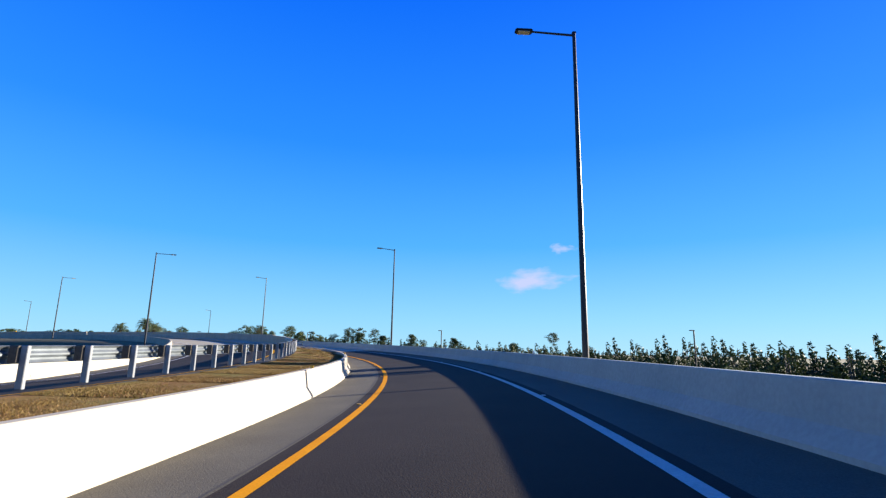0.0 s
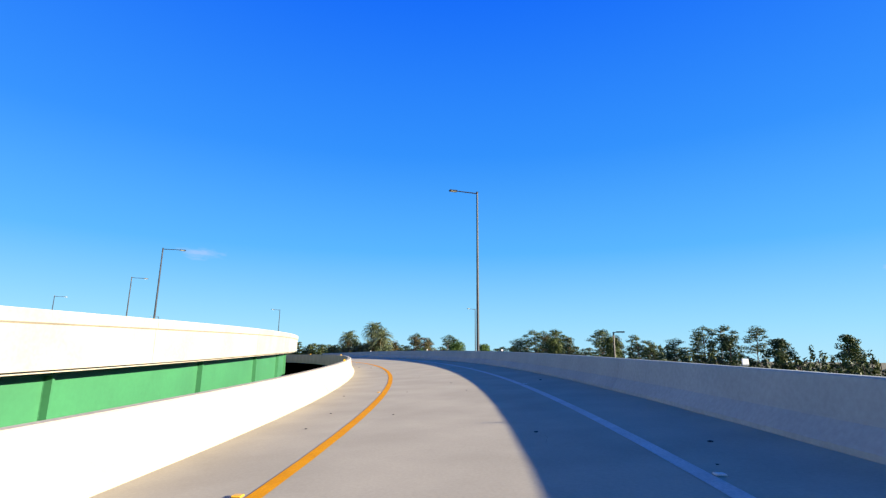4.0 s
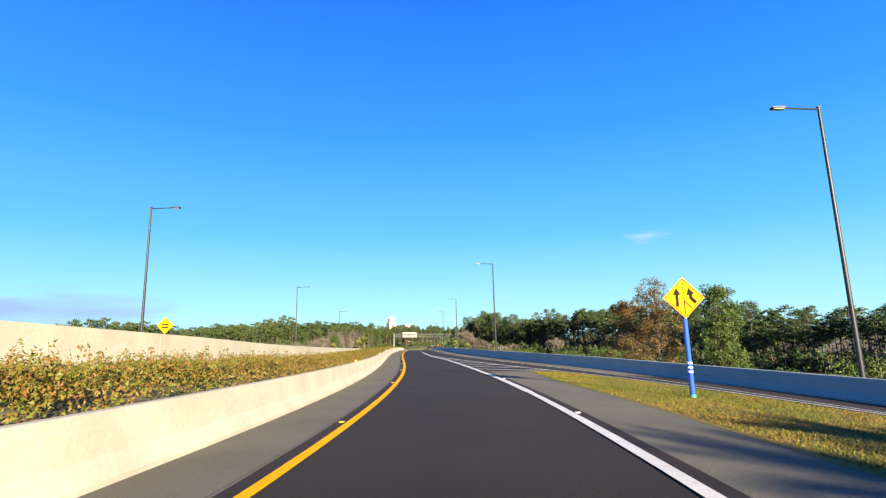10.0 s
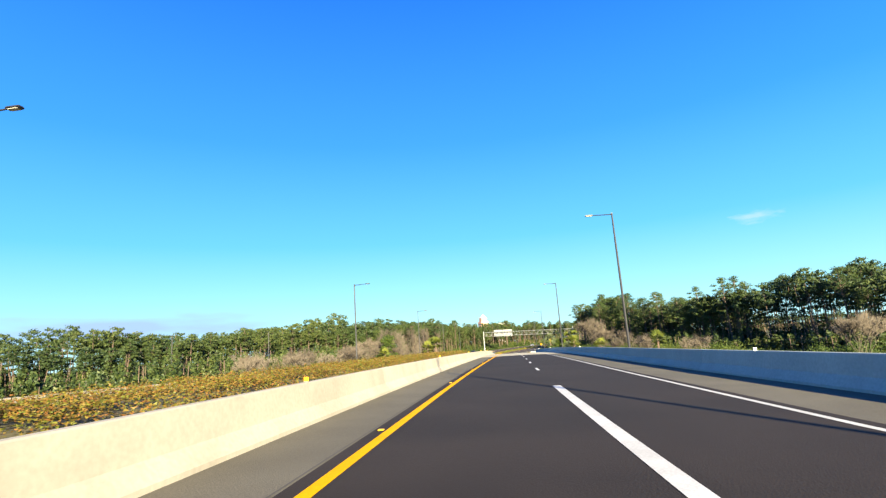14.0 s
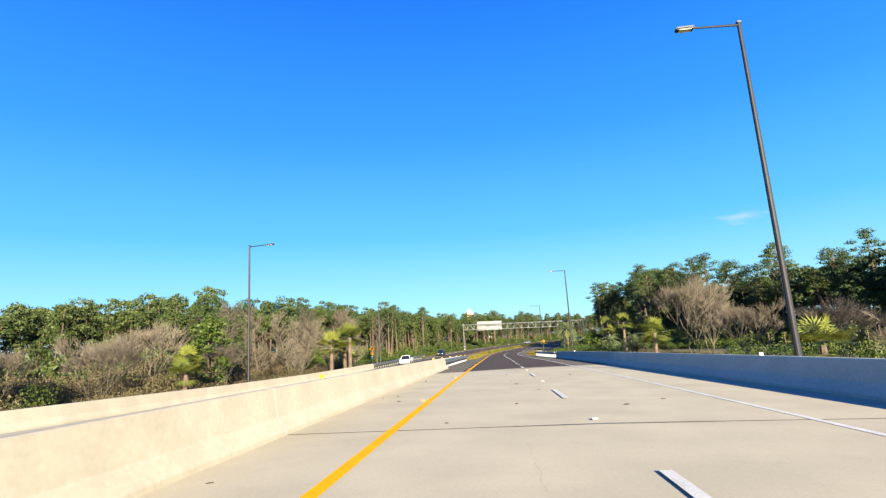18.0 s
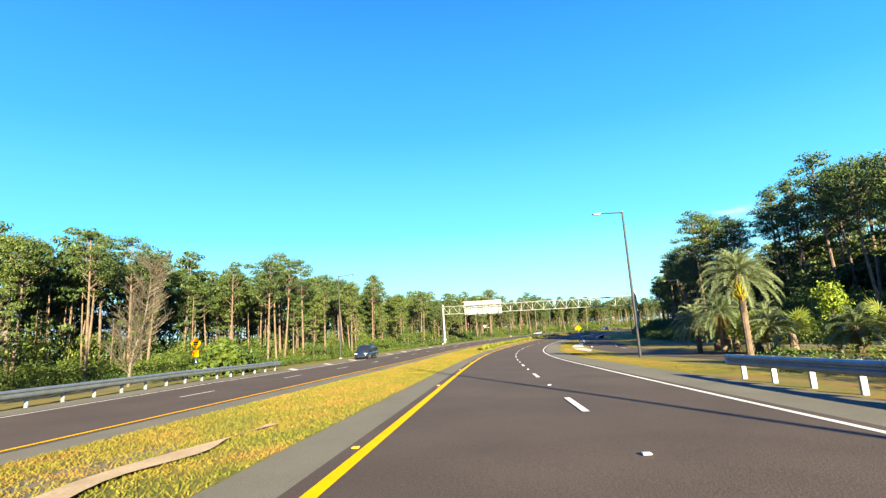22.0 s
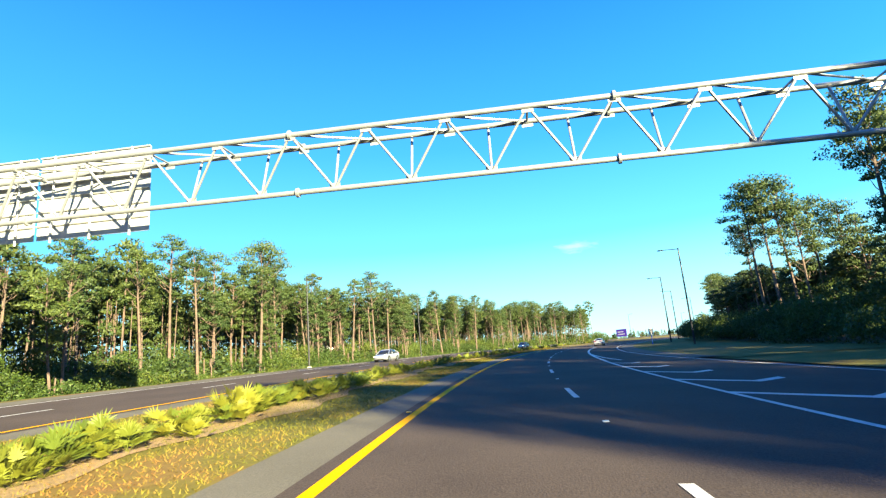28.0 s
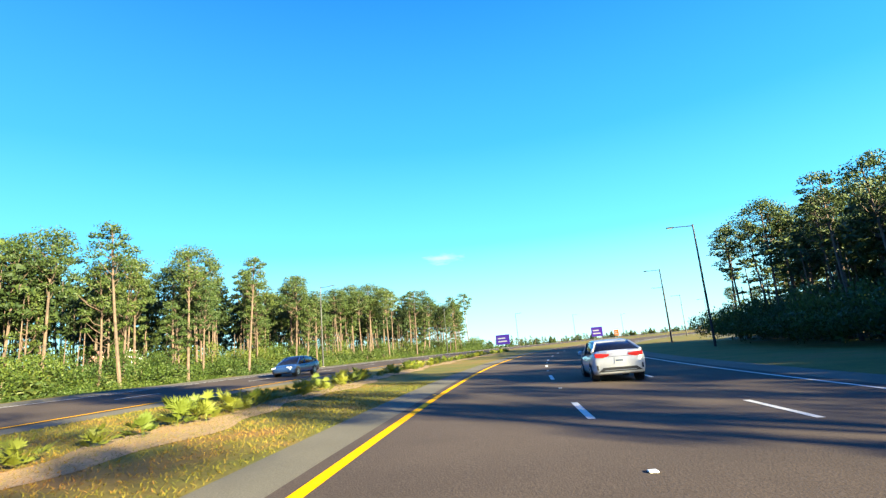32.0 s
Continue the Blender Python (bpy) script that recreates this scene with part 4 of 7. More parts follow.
def thicket_chunk(seed, length=22.0, top=9.0):
    """A dense belt of low trees with pointed and round tops, foliage down to the ground."""
    r = np.random.RandomState(seed)
    v, f = [], []
    for i in range(15):
        x, y, h, w = r.uniform(-length / 2, length / 2), r.uniform(0, 7), top * r.uniform(0.5, 1.0), r.uniform(1.2, 2.3)
        for j in range(5):
            k = j / 5
            leaf_cloud(v, f, r, (x + r.uniform(-.5, .5), y, h * (0.12 + 0.8 * k)), (w * (1.15 - k), w * (1.15 - k), h * 0.17), int(46 - 22 * k), 0.36)
    bm = bmesh.new()
    for i in range(8):
        x, y = r.uniform(-length / 2, length / 2), r.uniform(0, 6)
        tube(bm, (x, y, -1), (x, y, top * 0.6), 0.15, 0.06, 5, caps=False)
    tm = bpy.data.meshes.new("thicket_trunks")
    bm.to_mesh(tm)
    bm.free()
    tm.materials.append(M_BARK)
    return cloud_mesh("thicket", v, f, M_WOODS), tm


THICKETS = [thicket_chunk(17), thicket_chunk(18, top=7.5), thicket_chunk(19, top=10.5)]
HORIZON_R = tab((-60, 74), (60, 82), (180, 80), (260, 84))
wood_strip(HORIZON_R, 1, -60, 110, 6.5, 0, zs=1.0, chunks=THICKETS)
wood_strip(HORIZON_R, 1, 110, 190, 6.5, 0, zs=1.1, chunks=THICKETS)
wood_strip(HORIZON_R, 1, 190, 260, 15, 0, zs=0.8, chunks=THICKETS)
wood_strip(HORIZON_R, 1, -40, 190, 9, 24, zs=1.15, chunks=THICKETS)
wood_strip(tab((-80, -260), (160, -240)), -1, -60, 160, 19, 0, zs=0.6, chunks=THICKETS)
wood_strip(LEFT_EDGE, 1, 240, 480, 11, 5, zs=1.05, chunks=THICKETS)
wood_strip(LEFT_EDGE, -1, 200, 480, 12, 1, zs=1.12, chunks=THICKETS)
wood_strip(LEFT_EDGE, -1, 200, 480, 9, 30, zs=1.3, chunks=THICKETS)
wood_strip(LEFT_EDGE, -1, 300, 430, 8, 14, zs=1.05, chunks=THICKETS)
wood_strip(LEFT_EDGE, -1, 590, 866, 19, 0, zs=0.62, chunks=THICKETS)
wood_strip(LEFT_EDGE, -1, 540, 862, 13, 32, zs=1.0, chunks=THICKETS)
wood_strip(LEFT_EDGE, -1, 500, 590, 24, 5, zs=0.6, chunks=THICKETS)
wood_strip(RIGHT_EDGE, -1, 190, 330, 13, 8, zs=0.62, chunks=THICKETS)
wood_strip(RIGHT_EDGE, -1, 330, 474, 12, 4, zs=0.66, chunks=THICKETS)
wood_strip(RIGHT_EDGE, 1, 335, 474, 13, 6, zs=0.95, chunks=THICKETS)
SCRUB_L = tab((330, -60), (380, -52), (430, -46), (480, -38))
wood_strip(SCRUB_L, -1, 335, 486, 16, 8, zs=0.75, chunks=THICKETS)
wood_strip(SCRUB_L, -1, 320, 480, 13, 22, zs=1.12, chunks=THICKETS)
wood_strip(tab((150, -150), (330, -90)), -1, 170, 335, 17, 0, zs=0.8, chunks=THICKETS)
FAR_L = tab((880, -130), (960, -100), (1150, -64))
FAR_R = tab((800, 62), (850, 48), (900, 44), (1000, 44), (1150, 44))
wood_strip(FAR_L, -1, 908, 1150, 14, 0, zs=0.8, chunks=THICKETS)
wood_strip(FAR_R, 1, 806, 1150, 13, 0, zs=0.85, chunks=THICKETS)
wood_strip(FAR_R, 1, 815, 1150, 20, 16, zs=0.62)
wood_strip(tab((1150, -110), (1170, 80)), 1, 1150, 1171, 1.9, 0, zs=1.1, chunks=THICKETS)


# ---- undergrowth along the woods ----
def under_chunk(seed, tall=1.0, clumps=26, count=110, leaf=0.095, material=None):
    r = np.random.RandomState(seed)
    v, f = [], []
    for i in range(clumps):
        k = r.uniform(0.1, 1) ** 0.8
        leaf_cloud(v, f, r, (r.uniform(-5, 5), r.uniform(-1.5, 2.5), 0.3 + 1.35 * tall * k), (r.uniform(0.7, 1.5), r.uniform(0.7, 1.3), r.uniform(0.5, 1.0)), count, leaf)
    return cloud_mesh("undergrowth", v, f, material or M_UNDER)


M_SCRUB = leaf_mat("dry_scrub_leaves", ((0.036, 0.0288, 0.016), (0.068, 0.0528, 0.0288), (0.096, 0.0768, 0.04), (0.04, 0.048, 0.0144)), None, trans=0.1)
SCRUB = [under_chunk(29, 2.2, 44, 90, 0.09, M_SCRUB), under_chunk(30, 2.2, 44, 90, 0.09, M_SCRUB)]
UNDER = [under_chunk(21), under_chunk(22), under_chunk(23)]
BUSHES = [under_chunk(27, 1.0, 26, 190, 0.085), under_chunk(28, 1.1, 26, 190, 0.085)]
TALL_UNDER = [under_chunk(24, 2.6, 44, 84, 0.115), under_chunk(25, 2.6, 44, 84, 0.115), under_chunk(26, 2.4, 44, 84, 0.115)]


def undergrowth(edge, sign, s0, s1, off, k=(0.8, 1.4), ds=8.5, bushes=None, lift=0.0):
    s = s0
    while s < s1:
        lat = float(edge(s)) + sign * off + rng.uniform(-0.8, 0.8)
        x, y, _ = at(s, lat)
        q = rng.uniform(*k)
        tall = k[1] > 2.1
        ob = new("undergrowth", rng.choice(bushes or (TALL_UNDER if tall else UNDER)))
        q = q / 2.3 if tall and not bushes else q
        ob.matrix_basis = pose(x, y, ground_at(x, y) - 0.1 + lift, 0, 0, head(s) + 90 + rng.uniform(-8, 8)) @ Matrix.Diagonal((1.05, 1.05, q, 1))
        tagged(ob, "leafy green undergrowth along the edge of the woods", "undergrowth", "undergrowth", "stuff")
        s += ds


undergrowth(LEFT_EDGE, 1, 480, 600, 1.2, (0.5, 0.9))
undergrowth(LEFT_EDGE, 1, 600, 874, 1.6, (0.7, 1.3))
undergrowth(LEFT_EDGE, 1, 490, 874, -2.0, (1.4, 2.4), 7)
undergrowth(LEFT_EDGE, 1, 590, 874, -4.0, (1.6, 3.6), 7.5)
undergrowth(LEFT_EDGE, 1, 480, 874, -9.0, (2.6, 4.0), 8)
undergrowth(RIGHT_EDGE, -1, 480, 660, 3.0)
undergrowth(RIGHT_EDGE, -1, 660, 780, 3.0, (1.2, 2.0), 7, lift=0.7)
undergrowth(RIGHT_EDGE, -1, 700, 762, 5.0, (0.8, 1.5), 7, lift=0.9)
undergrowth(RIGHT_EDGE, -1, 480, 795, -1.5, (1.4, 2.4))
undergrowth(RIGHT_EDGE, -1, 470, 795, -8, (2.6, 4.0), 8)
undergrowth(tab((360, -34), (480, -30)), 1, 372, 478, 0, (0.4, 0.8), 7, SCRUB)
undergrowth(tab((360, -31), (480, -27)), 1, 380, 478, 0, (0.6, 1.0), 19)
undergrowth(tab((360, -44), (480, -40)), 1, 372, 478, 0, (0.8, 1.4), 6, SCRUB)
undergrowth(tab((360, -37), (480, -33)), 1, 372, 456, 0, (0.7, 1.2), 8, SCRUB)
undergrowth(tab((360, -50), (480, -46)), 1, 372, 478, 0, (1.1, 1.7), 8, SCRUB)
undergrowth(tab((360, -40), (480, -36)), 1, 380, 456, 0, (2.2, 3.0), 31)
undergrowth(tab((330, 34), (446, 24), (480, 25)), 1, 335, 482, 0, (0.5, 1.0), 12)
undergrowth(tab((330, 37), (446, 27), (480, 28)), 1, 340, 482, 0, (0.4, 0.75), 14, SCRUB)
undergrowth(tab((330, 60), (446, 36)), 1, 335, 450, 0, (1.0, 1.8))
undergrowth(tab((150, 24), (175, 20), (190, 21)), 1, 150, 192, 0, (1.8, 2.8))
undergrowth(tab((190, 40), (330, 50)), 1, 196, 330, 0, (1.5, 2.8))
undergrowth(tab((-40, 70), (170, 75)), 1, -30, 170, 0, (1.2, 2.4), 9.5)
undergrowth(tab((455, 14.5), (480, 16), (500, 16.5)), 1, 462, 484, 0, (0.7, 1.2), 6.5, BUSHES)
undergrowth(tab((455, 20), (500, 21)), 1, 455, 485, 0, (0.9, 1.5), 8, BUSHES)
undergrowth(tab((160, 19), (200, 23)), 1, 166, 200, 0, (2.6, 3.4), 5)
undergrowth(tab((160, 27), (200, 29)), 1, 166, 200, 0, (3.0, 4.2), 6)


# ---- palms ----
def feather_palm(seed, trunk_h, fronds=52, length=3.1):
    """Ringed trunk, a dome of arching and drooping feather fronds, and a skirt of dry fronds."""
    r = np.random.RandomState(seed)
    bm = bmesh.new()
    for i in range(16):
        z0, z1 = trunk_h * i / 16, trunk_h * (i + 1) / 16
        tube(bm, (0, 0, z0), (0, 0, z1), 0.2, 0.27, 10, caps=False)
    tube(bm, (0, 0, trunk_h - 0.1), (0, 0, trunk_h + 0.25), 0.28, 0.1, 9)
    tm = bpy.data.meshes.new("palm_trunk")
    bm.to_mesh(tm)
    bm.free()
    tm.materials.append(M_BARK)
    out = []
    for kind, cnt in (("crown", fronds), ("skirt", 16)):
        v, f = [], []
        for i in range(cnt):
            ang = i * 2.4 + r.uniform(-.25, .25)
            k = i / cnt
            el = math.radians(-30 + 108 * k ** 0.8 + r.uniform(-8, 8)) if kind == "crown" else math.radians(r.uniform(-62, -25))
            L = length * r.uniform(0.82, 1.1) * ((1.08 - 0.28 * k) if kind == "crown" else 0.52)
            p, d = np.array([0, 0, trunk_h + 0.15 * k]), np.array([math.cos(ang) * math.cos(el), math.sin(ang) * math.cos(el), math.sin(el)])
            pts = []
            for j in range(13):
                pts.append(p.copy())
                d = d / np.linalg.norm(d)
                p = p + d * L / 12
                d = d + np.array([0, 0, -(0.05 + 0.017 * j) if kind == "crown" else -0.16])
            side = np.array([-math.sin(ang), math.cos(ang), 0])
            for j in range(1, 13):
                t = pts[j] - pts[j - 1]
                t /= np.linalg.norm(t)
                w = side * (0.03 - 0.0022 * j)
                n0 = len(v)
                v += [tuple(pts[j - 1] - w), tuple(pts[j - 1] + w), tuple(pts[j] + w), tuple(pts[j] - w)]
                f.append((n0, n0 + 1, n0 + 2, n0 + 3))
                if j < 3 and kind == "crown":
                    continue
                over = np.cross(side, t)
                for sg in (-1, 1):
                    for h in (0, 0.2, 0.4, 0.6, 0.8):
                        o = pts[j - 1] + (pts[j] - pts[j - 1]) * h
                        ll = 0.66 * math.sin(math.pi * (0.16 + 0.76 * (j + h) / 13)) * r.uniform(0.85, 1.1) * length / 2.9
                        mid = o + side * sg * ll * 0.33 + t * ll * 0.32 + over * ll * r.uniform(-0.34, -0.12)
                        tip = o + side * sg * ll * 0.58 + t * ll * 0.7 + over * ll * r.uniform(-0.4, -0.1) + np.array([0, 0, -ll * r.uniform(0.0, 0.25)])
                        w = t * 0.013
                        n0 = len(v)
                        v += [tuple(o - w), tuple(o + w), tuple(mid + w), tuple(tip), tuple(mid - w)]
                        f.append((n0, n0 + 1, n0 + 2, n0 + 3, n0 + 4))
        out.append(cloud_mesh("palm_" + kind, v, f, M_PALM if kind == "crown" else M_DEADFROND))
    return tm, out[0], out[1]


def fan_palm(seed, trunk_h, leaves=26, size=1.1):
    r = np.random.RandomState(seed)
    bm = bmesh.new()
    tube(bm, (0, 0, -0.3), (0.1, 0, trunk_h), 0.2, 0.17, 8, caps=False)
    tm = bpy.data.meshes.new("palm_trunk")
    bm.to_mesh(tm)
    bm.free()
    tm.materials.append(M_BARK)
    v, f = [], []
    for i in range(leaves):
        ang, el = i * 2.4, r.uniform(-0.5, 1.35)
        d = np.array([math.cos(ang) * math.cos(el), math.sin(ang) * math.cos(el), math.sin(el)])
        c = np.array([0.1, 0, trunk_h]) + d * size * r.uniform(0.7, 1.0)
        side = np.cross(d, [0, 0, 1.0])
        side /= np.linalg.norm(side) + 1e-6
        nrm = np.cross(side, d)
        for k in range(15):
            a = (k - 7) / 7 * 1.9
            e = d * math.cos(a) + side * math.sin(a) - np.array([0, 0, 0.25]) + nrm * 0.1
            w = np.cross(e, nrm)
            w = w / (np.linalg.norm(w) + 1e-6) * 0.05
            L = size * r.uniform(0.75, 1.0)
            n0 = len(v)
            v += [tuple(c), tuple(c + e * L * 0.5 + w), tuple(c + e * L), tuple(c + e * L * 0.5 - w)]
            f.append((n0, n0 + 1, n0 + 2, n0 + 3))
    return tm, cloud_mesh("palm_crown", v, f, M_SABAL), None


FEATHER = [feather_palm(31, 5.4, 72, 2.9), feather_palm(32, 4.2, 60, 2.6), feather_palm(33, 1.6, 48, 2.2)]
FANS = [fan_palm(41, 3.6), fan_palm(42, 0.5, 22, 1.2), fan_palm(43, 2.4)]


def plant_palm(kind, s, lat, top, name, label, scale=1.0, turn=0.0):
    """A palm whose crown's heart stands at a height over the road's line."""
    x, y, z = at(s, lat)
    zz = float(np.interp(s, SG, RZ)) + top
    h = {id(FEATHER[0]): 5.4, id(FEATHER[1]): 4.2, id(FEATHER[2]): 1.6, id(FANS[0]): 3.6, id(FANS[1]): 0.5, id(FANS[2]): 2.4}[id(kind)] * scale
    t = thing(name, label, "palm", "palms", m=pose(x, y, zz - h, 0, 0, turn) @ Matrix.Diagonal((scale, scale, scale, 1)))
    for nm, me in (("trunk", kind[0]), ("crown", kind[1]), ("dry_skirt", kind[2])):
        if me and (s != 502 or nm != "dry_skirt"):
            new(nm, me).parent = t
    base = zz - h
    g = ground_at(x, y)
    if base > g + 0.1:
        bm = bmesh.new()
        tube(bm, (0, 0, (g - base) / scale - 0.3), (0, 0, 0.1), 0.25, 0.24, 9)
        part("lower_trunk", bm, M_BARK, t)
    return t


FP = "grey-green feather palm with arching fronds and a shaggy trunk"
for k, s, l, top in ((0, 180.0, 20.4, 5.6), (0, 187.2, 19.3, 4.1), (0, 176.0, 19.4, 4.0), (1, 178.4, 21.5, 2.6), (2, 183.0, 15.6, 1.6), (2, 175.0, 19.8, 1.3), (2, 186.5, 15.2, 1.5), (2, 184.4, 19.0, 2.4), (2, 182.6, 21.2, 2.6), (2, 178.2, 19.0, 2.2), (2, 181.6, 18.6, 1.9), (0, 502, 19.5, 5.0), (1, 514, 20.4, 2.2), (1, 509, 20.6, 2.7), (2, 516, 27.3, 2.2), (2, 506.0, 23.0, 1.2), (2, 499.5, 25.0, 0.9), (2, 446, 21, 1.0), (2, 470, 23, 1.4)):
    palm = plant_palm(FEATHER[k], s, l, top, "feather_palm", FP, 1.0, s * 37)
    if s == 502:   # bright old frond bases under the crown of the tallest
        v, f, r = [], [], np.random.RandomState(35)
        for i in range(46):
            a, z, c = i * 2.4, 3.7 + 1.2 * i / 46, r.uniform(0.6, 0.95)
            d, q = np.array([math.cos(a), math.sin(a), 0]), np.array([-math.sin(a), math.cos(a), 0]) * 0.05
            o = np.array([0, 0, z])
            n0 = len(v)
            v += [tuple(o + d * 0.2 - q), tuple(o + d * 0.2 + q), tuple(o + d * 0.55 + q * 0.8 + (0, 0, c * 0.6)), tuple(o + d * 0.68 + (0, 0, c)), tuple(o + d * 0.55 - q * 0.8 + (0, 0, c * 0.6))]
            f.append((n0, n0 + 1, n0 + 2, n0 + 3, n0 + 4))
        old = new("frond_bases", cloud_mesh("palm_boots", v, f, leaf_mat("yellow_frond_bases", ((0.30, 0.24, 0.02), (0.44, 0.36, 0.03), (0.52, 0.46, 0.06)), None, trans=0.1)))
        old.parent = palm
        old["label"] = "bright yellow old frond bases"
for k, s, l, top in ((0, 459, -22.8, 4.9), (0, 461.5, -24.4, 4.5), (2, 457, -25.5, 3.4), (1, 474, -27, 1.2), (2, 430, -34, 2.0), (1, 425, -31, 0.6), (0, 470, 25.5, 5.0), (0, 474, 23.6, 4.6), (2, 478, 24.5, 3.2), (1, 440, 22, 0.8), (0, 437, 21, 2.2), (1, 410, 24, 0.3), (2, 395, 33, 1.0), (1, 486, 22, 1.0), (1, 507, 22.4, 0.5), (1, 512, 22.8, 0.7), (1, 517.5, 23.2, 0.6), (1, 521, 25.5, 0.9), (1, 499, 27.0, 0.8), (1, 495.5, 25.6, 0.5), (1, 515, 25.5, 1.0), (1, 525, 27, 0.8), (1, 509, 26, 0.8)):
    plant_palm(FANS[k], s, l, top, "fan_palm", "yellow-green cabbage palm with stiff fan leaves", 1.7 if 456 < s < 463 else 1.25, s * 53)


# ---- bare trees ----
M_LIMB = mat("bare_limb_bark", (0.085, 0.07, 0.055), 0.9, var=0.3, scale=2, fine=20, bump=0.3, second=(0.055, 0.046, 0.036))


def stick(v, f, a, b, ra, rb, n=3):
    """A thin tapered stick added to lists of points and faces."""
    d = (b - a).normalized()
    u = d.orthogonal().normalized()
    w = d.cross(u)
    k = len(v)
    for p, r in ((a, ra), (b, rb)):
        for i in range(n):
            c, s = math.cos(2 * math.pi * i / n) * r, math.sin(2 * math.pi * i / n) * r
            v.append(tuple(p + u * c + w * s))
    f.extend((k + i, k + (i + 1) % n, k + n + (i + 1) % n, k + n + i) for i in range(n))


def bare_mesh(seed, height=8.0, spread=4.0):
    r = random.Random(seed)
    v, f, lv, lf = [], [], [], []

    def grow(a, d, length, rad, depth):
        b = a + d * length
        stick(*((lv, lf) if depth < 4 else (v, f)), a, b, rad, rad * 0.62, 4 if depth < 2 else 3)
        if depth >= 5:
            for i in range(4):
                n = (d + Vector((r.uniform(-1, 1), r.uniform(-1, 1), r.uniform(-0.3, 0.6)))).normalized()
                stick(v, f, b - d * length * r.uniform(0, 0.9), b + n * length * r.uniform(0.5, 1.0), 0.012, 0.004, 3)
            return
        for i in range(3 if depth < 3 else 4):
            n = (d + Vector((r.uniform(-1, 1), r.uniform(-1, 1), r.uniform(-0.1, 0.7))) * 0.62).normalized()
            grow(b, n, length * r.uniform(0.55, 0.82), rad * 0.55, depth + 1)

    for i in range(4):
        grow(Vector((r.uniform(-.3, .3), r.uniform(-.3, .3), 0)), Vector((r.uniform(-.28, .28), r.uniform(-.28, .28), 1)).normalized(), height * 0.34, 0.055, 1)
    return cloud_mesh("bare_limbs", lv, lf, M_LIMB), cloud_mesh("bare_crown", v, f, M_TWIG)


def leader_mesh(seed, height=9.0):
    """A leafless tree with one leader and many rising side limbs."""
    r = random.Random(seed)
    v, f, lv, lf = [], [], [], []
    p, d = Vector((0, 0, 0)), Vector((0, 0, 1))
    for i in range(26):
        q = p + d * height / 26
        stick(lv, lf, p, q, 0.15 * (1 - i / 28), 0.15 * (1 - (i + 1) / 28), 5)
        d = (d + Vector((r.uniform(-.09, .09), r.uniform(-.09, .09), 0.05))).normalized()
        p = q
        if i < 3:
            continue
        for j in range(2):
            a = r.uniform(0, 6.28)
            L = height * r.uniform(0.22, 0.36) * (1 - 0.6 * i / 26)
            e, o = Vector((math.cos(a), math.sin(a), r.uniform(0.35, 0.9))).normalized(), p.copy()
            for k in range(5):
                o2 = o + e * L / 5
                stick(lv, lf, o, o2, 0.045 * (1 - k / 6), 0.045 * (1 - (k + 1) / 6), 3)
                e = (e + Vector((r.uniform(-.15, .15), r.uniform(-.15, .15), 0.13))).normalized()
                o = o2
                for w in range(4):
                    n = (e + Vector((r.uniform(-1, 1), r.uniform(-1, 1), r.uniform(-0.2, 0.7))) * 0.9).normalized()
                    o3 = o + n * r.uniform(0.3, 0.75)
                    stick(v, f, o, o3, 0.015, 0.008, 3)
                    for u in range(2):
                        n2 = (n + Vector((r.uniform(-1, 1), r.uniform(-1, 1), r.uniform(-0.2, 0.6))) * 0.8).normalized()
                        stick(v, f, o3 - n * 0.15 * u, o3 + n2 * r.uniform(0.2, 0.5), 0.009, 0.004, 3)
    return cloud_mesh("bare_limbs", lv, lf, M_LIMB), cloud_mesh("bare_crown", v, f, M_TWIG)


BARE = [bare_mesh(51), bare_mesh(52), leader_mesh(53), leader_mesh(54)]
for i, (s, l, k) in enumerate(((437, 25.5, 1.35), (477.6, -29.4, 1.3), (488.7, -30.1, 1.2), (505.4, -29.2, 1.25), (494, -32, 1.1), (460, -34, 1.2), (445, -38, 1.3), (425, -42, 1.1), (410, -38, 0.95), (395, -45, 1.0), (380, -40, 0.9), (400, 30, 0.75), (385, 38, 0.7), (375, 34, 0.7), (350, 44, 0.9), (415, 34, 0.8), (470, -36, 1.1), (435, -32, 0.9), (482, -31.5, 1.25), (472, -31, 1.1), (463, -32.5, 1.25), (455, -30, 1.0), (449, -34, 1.2), (441, -36, 1.1), (432, -40, 1.2), (420, -37, 1.0), (404, -36, 1.0), (396, -38, 0.9), (388, -42, 1.0), (372, -46, 1.0), (365, -40, 0.9), (428, 28, 1.0), (420, 31, 0.9), (441, 29, 1.15), (405, 27, 0.7), (393, 30, 0.7))):
    x, y, _ = at(s, l)
    t = thing("bare_tree", "leafless grey-brown tree with fine twigs", "tree", "bare trees", m=pose(x, y, ground_at(x, y) - 0.2, 0, 0, 77 * i) @ Matrix.Diagonal((k, k, k, 1)))
    for nm, me in zip(("trunk", "crown"), BARE[i % 2 + (2 if l < 0 and s > 440 else 0)]):
        new(nm, me).parent = t


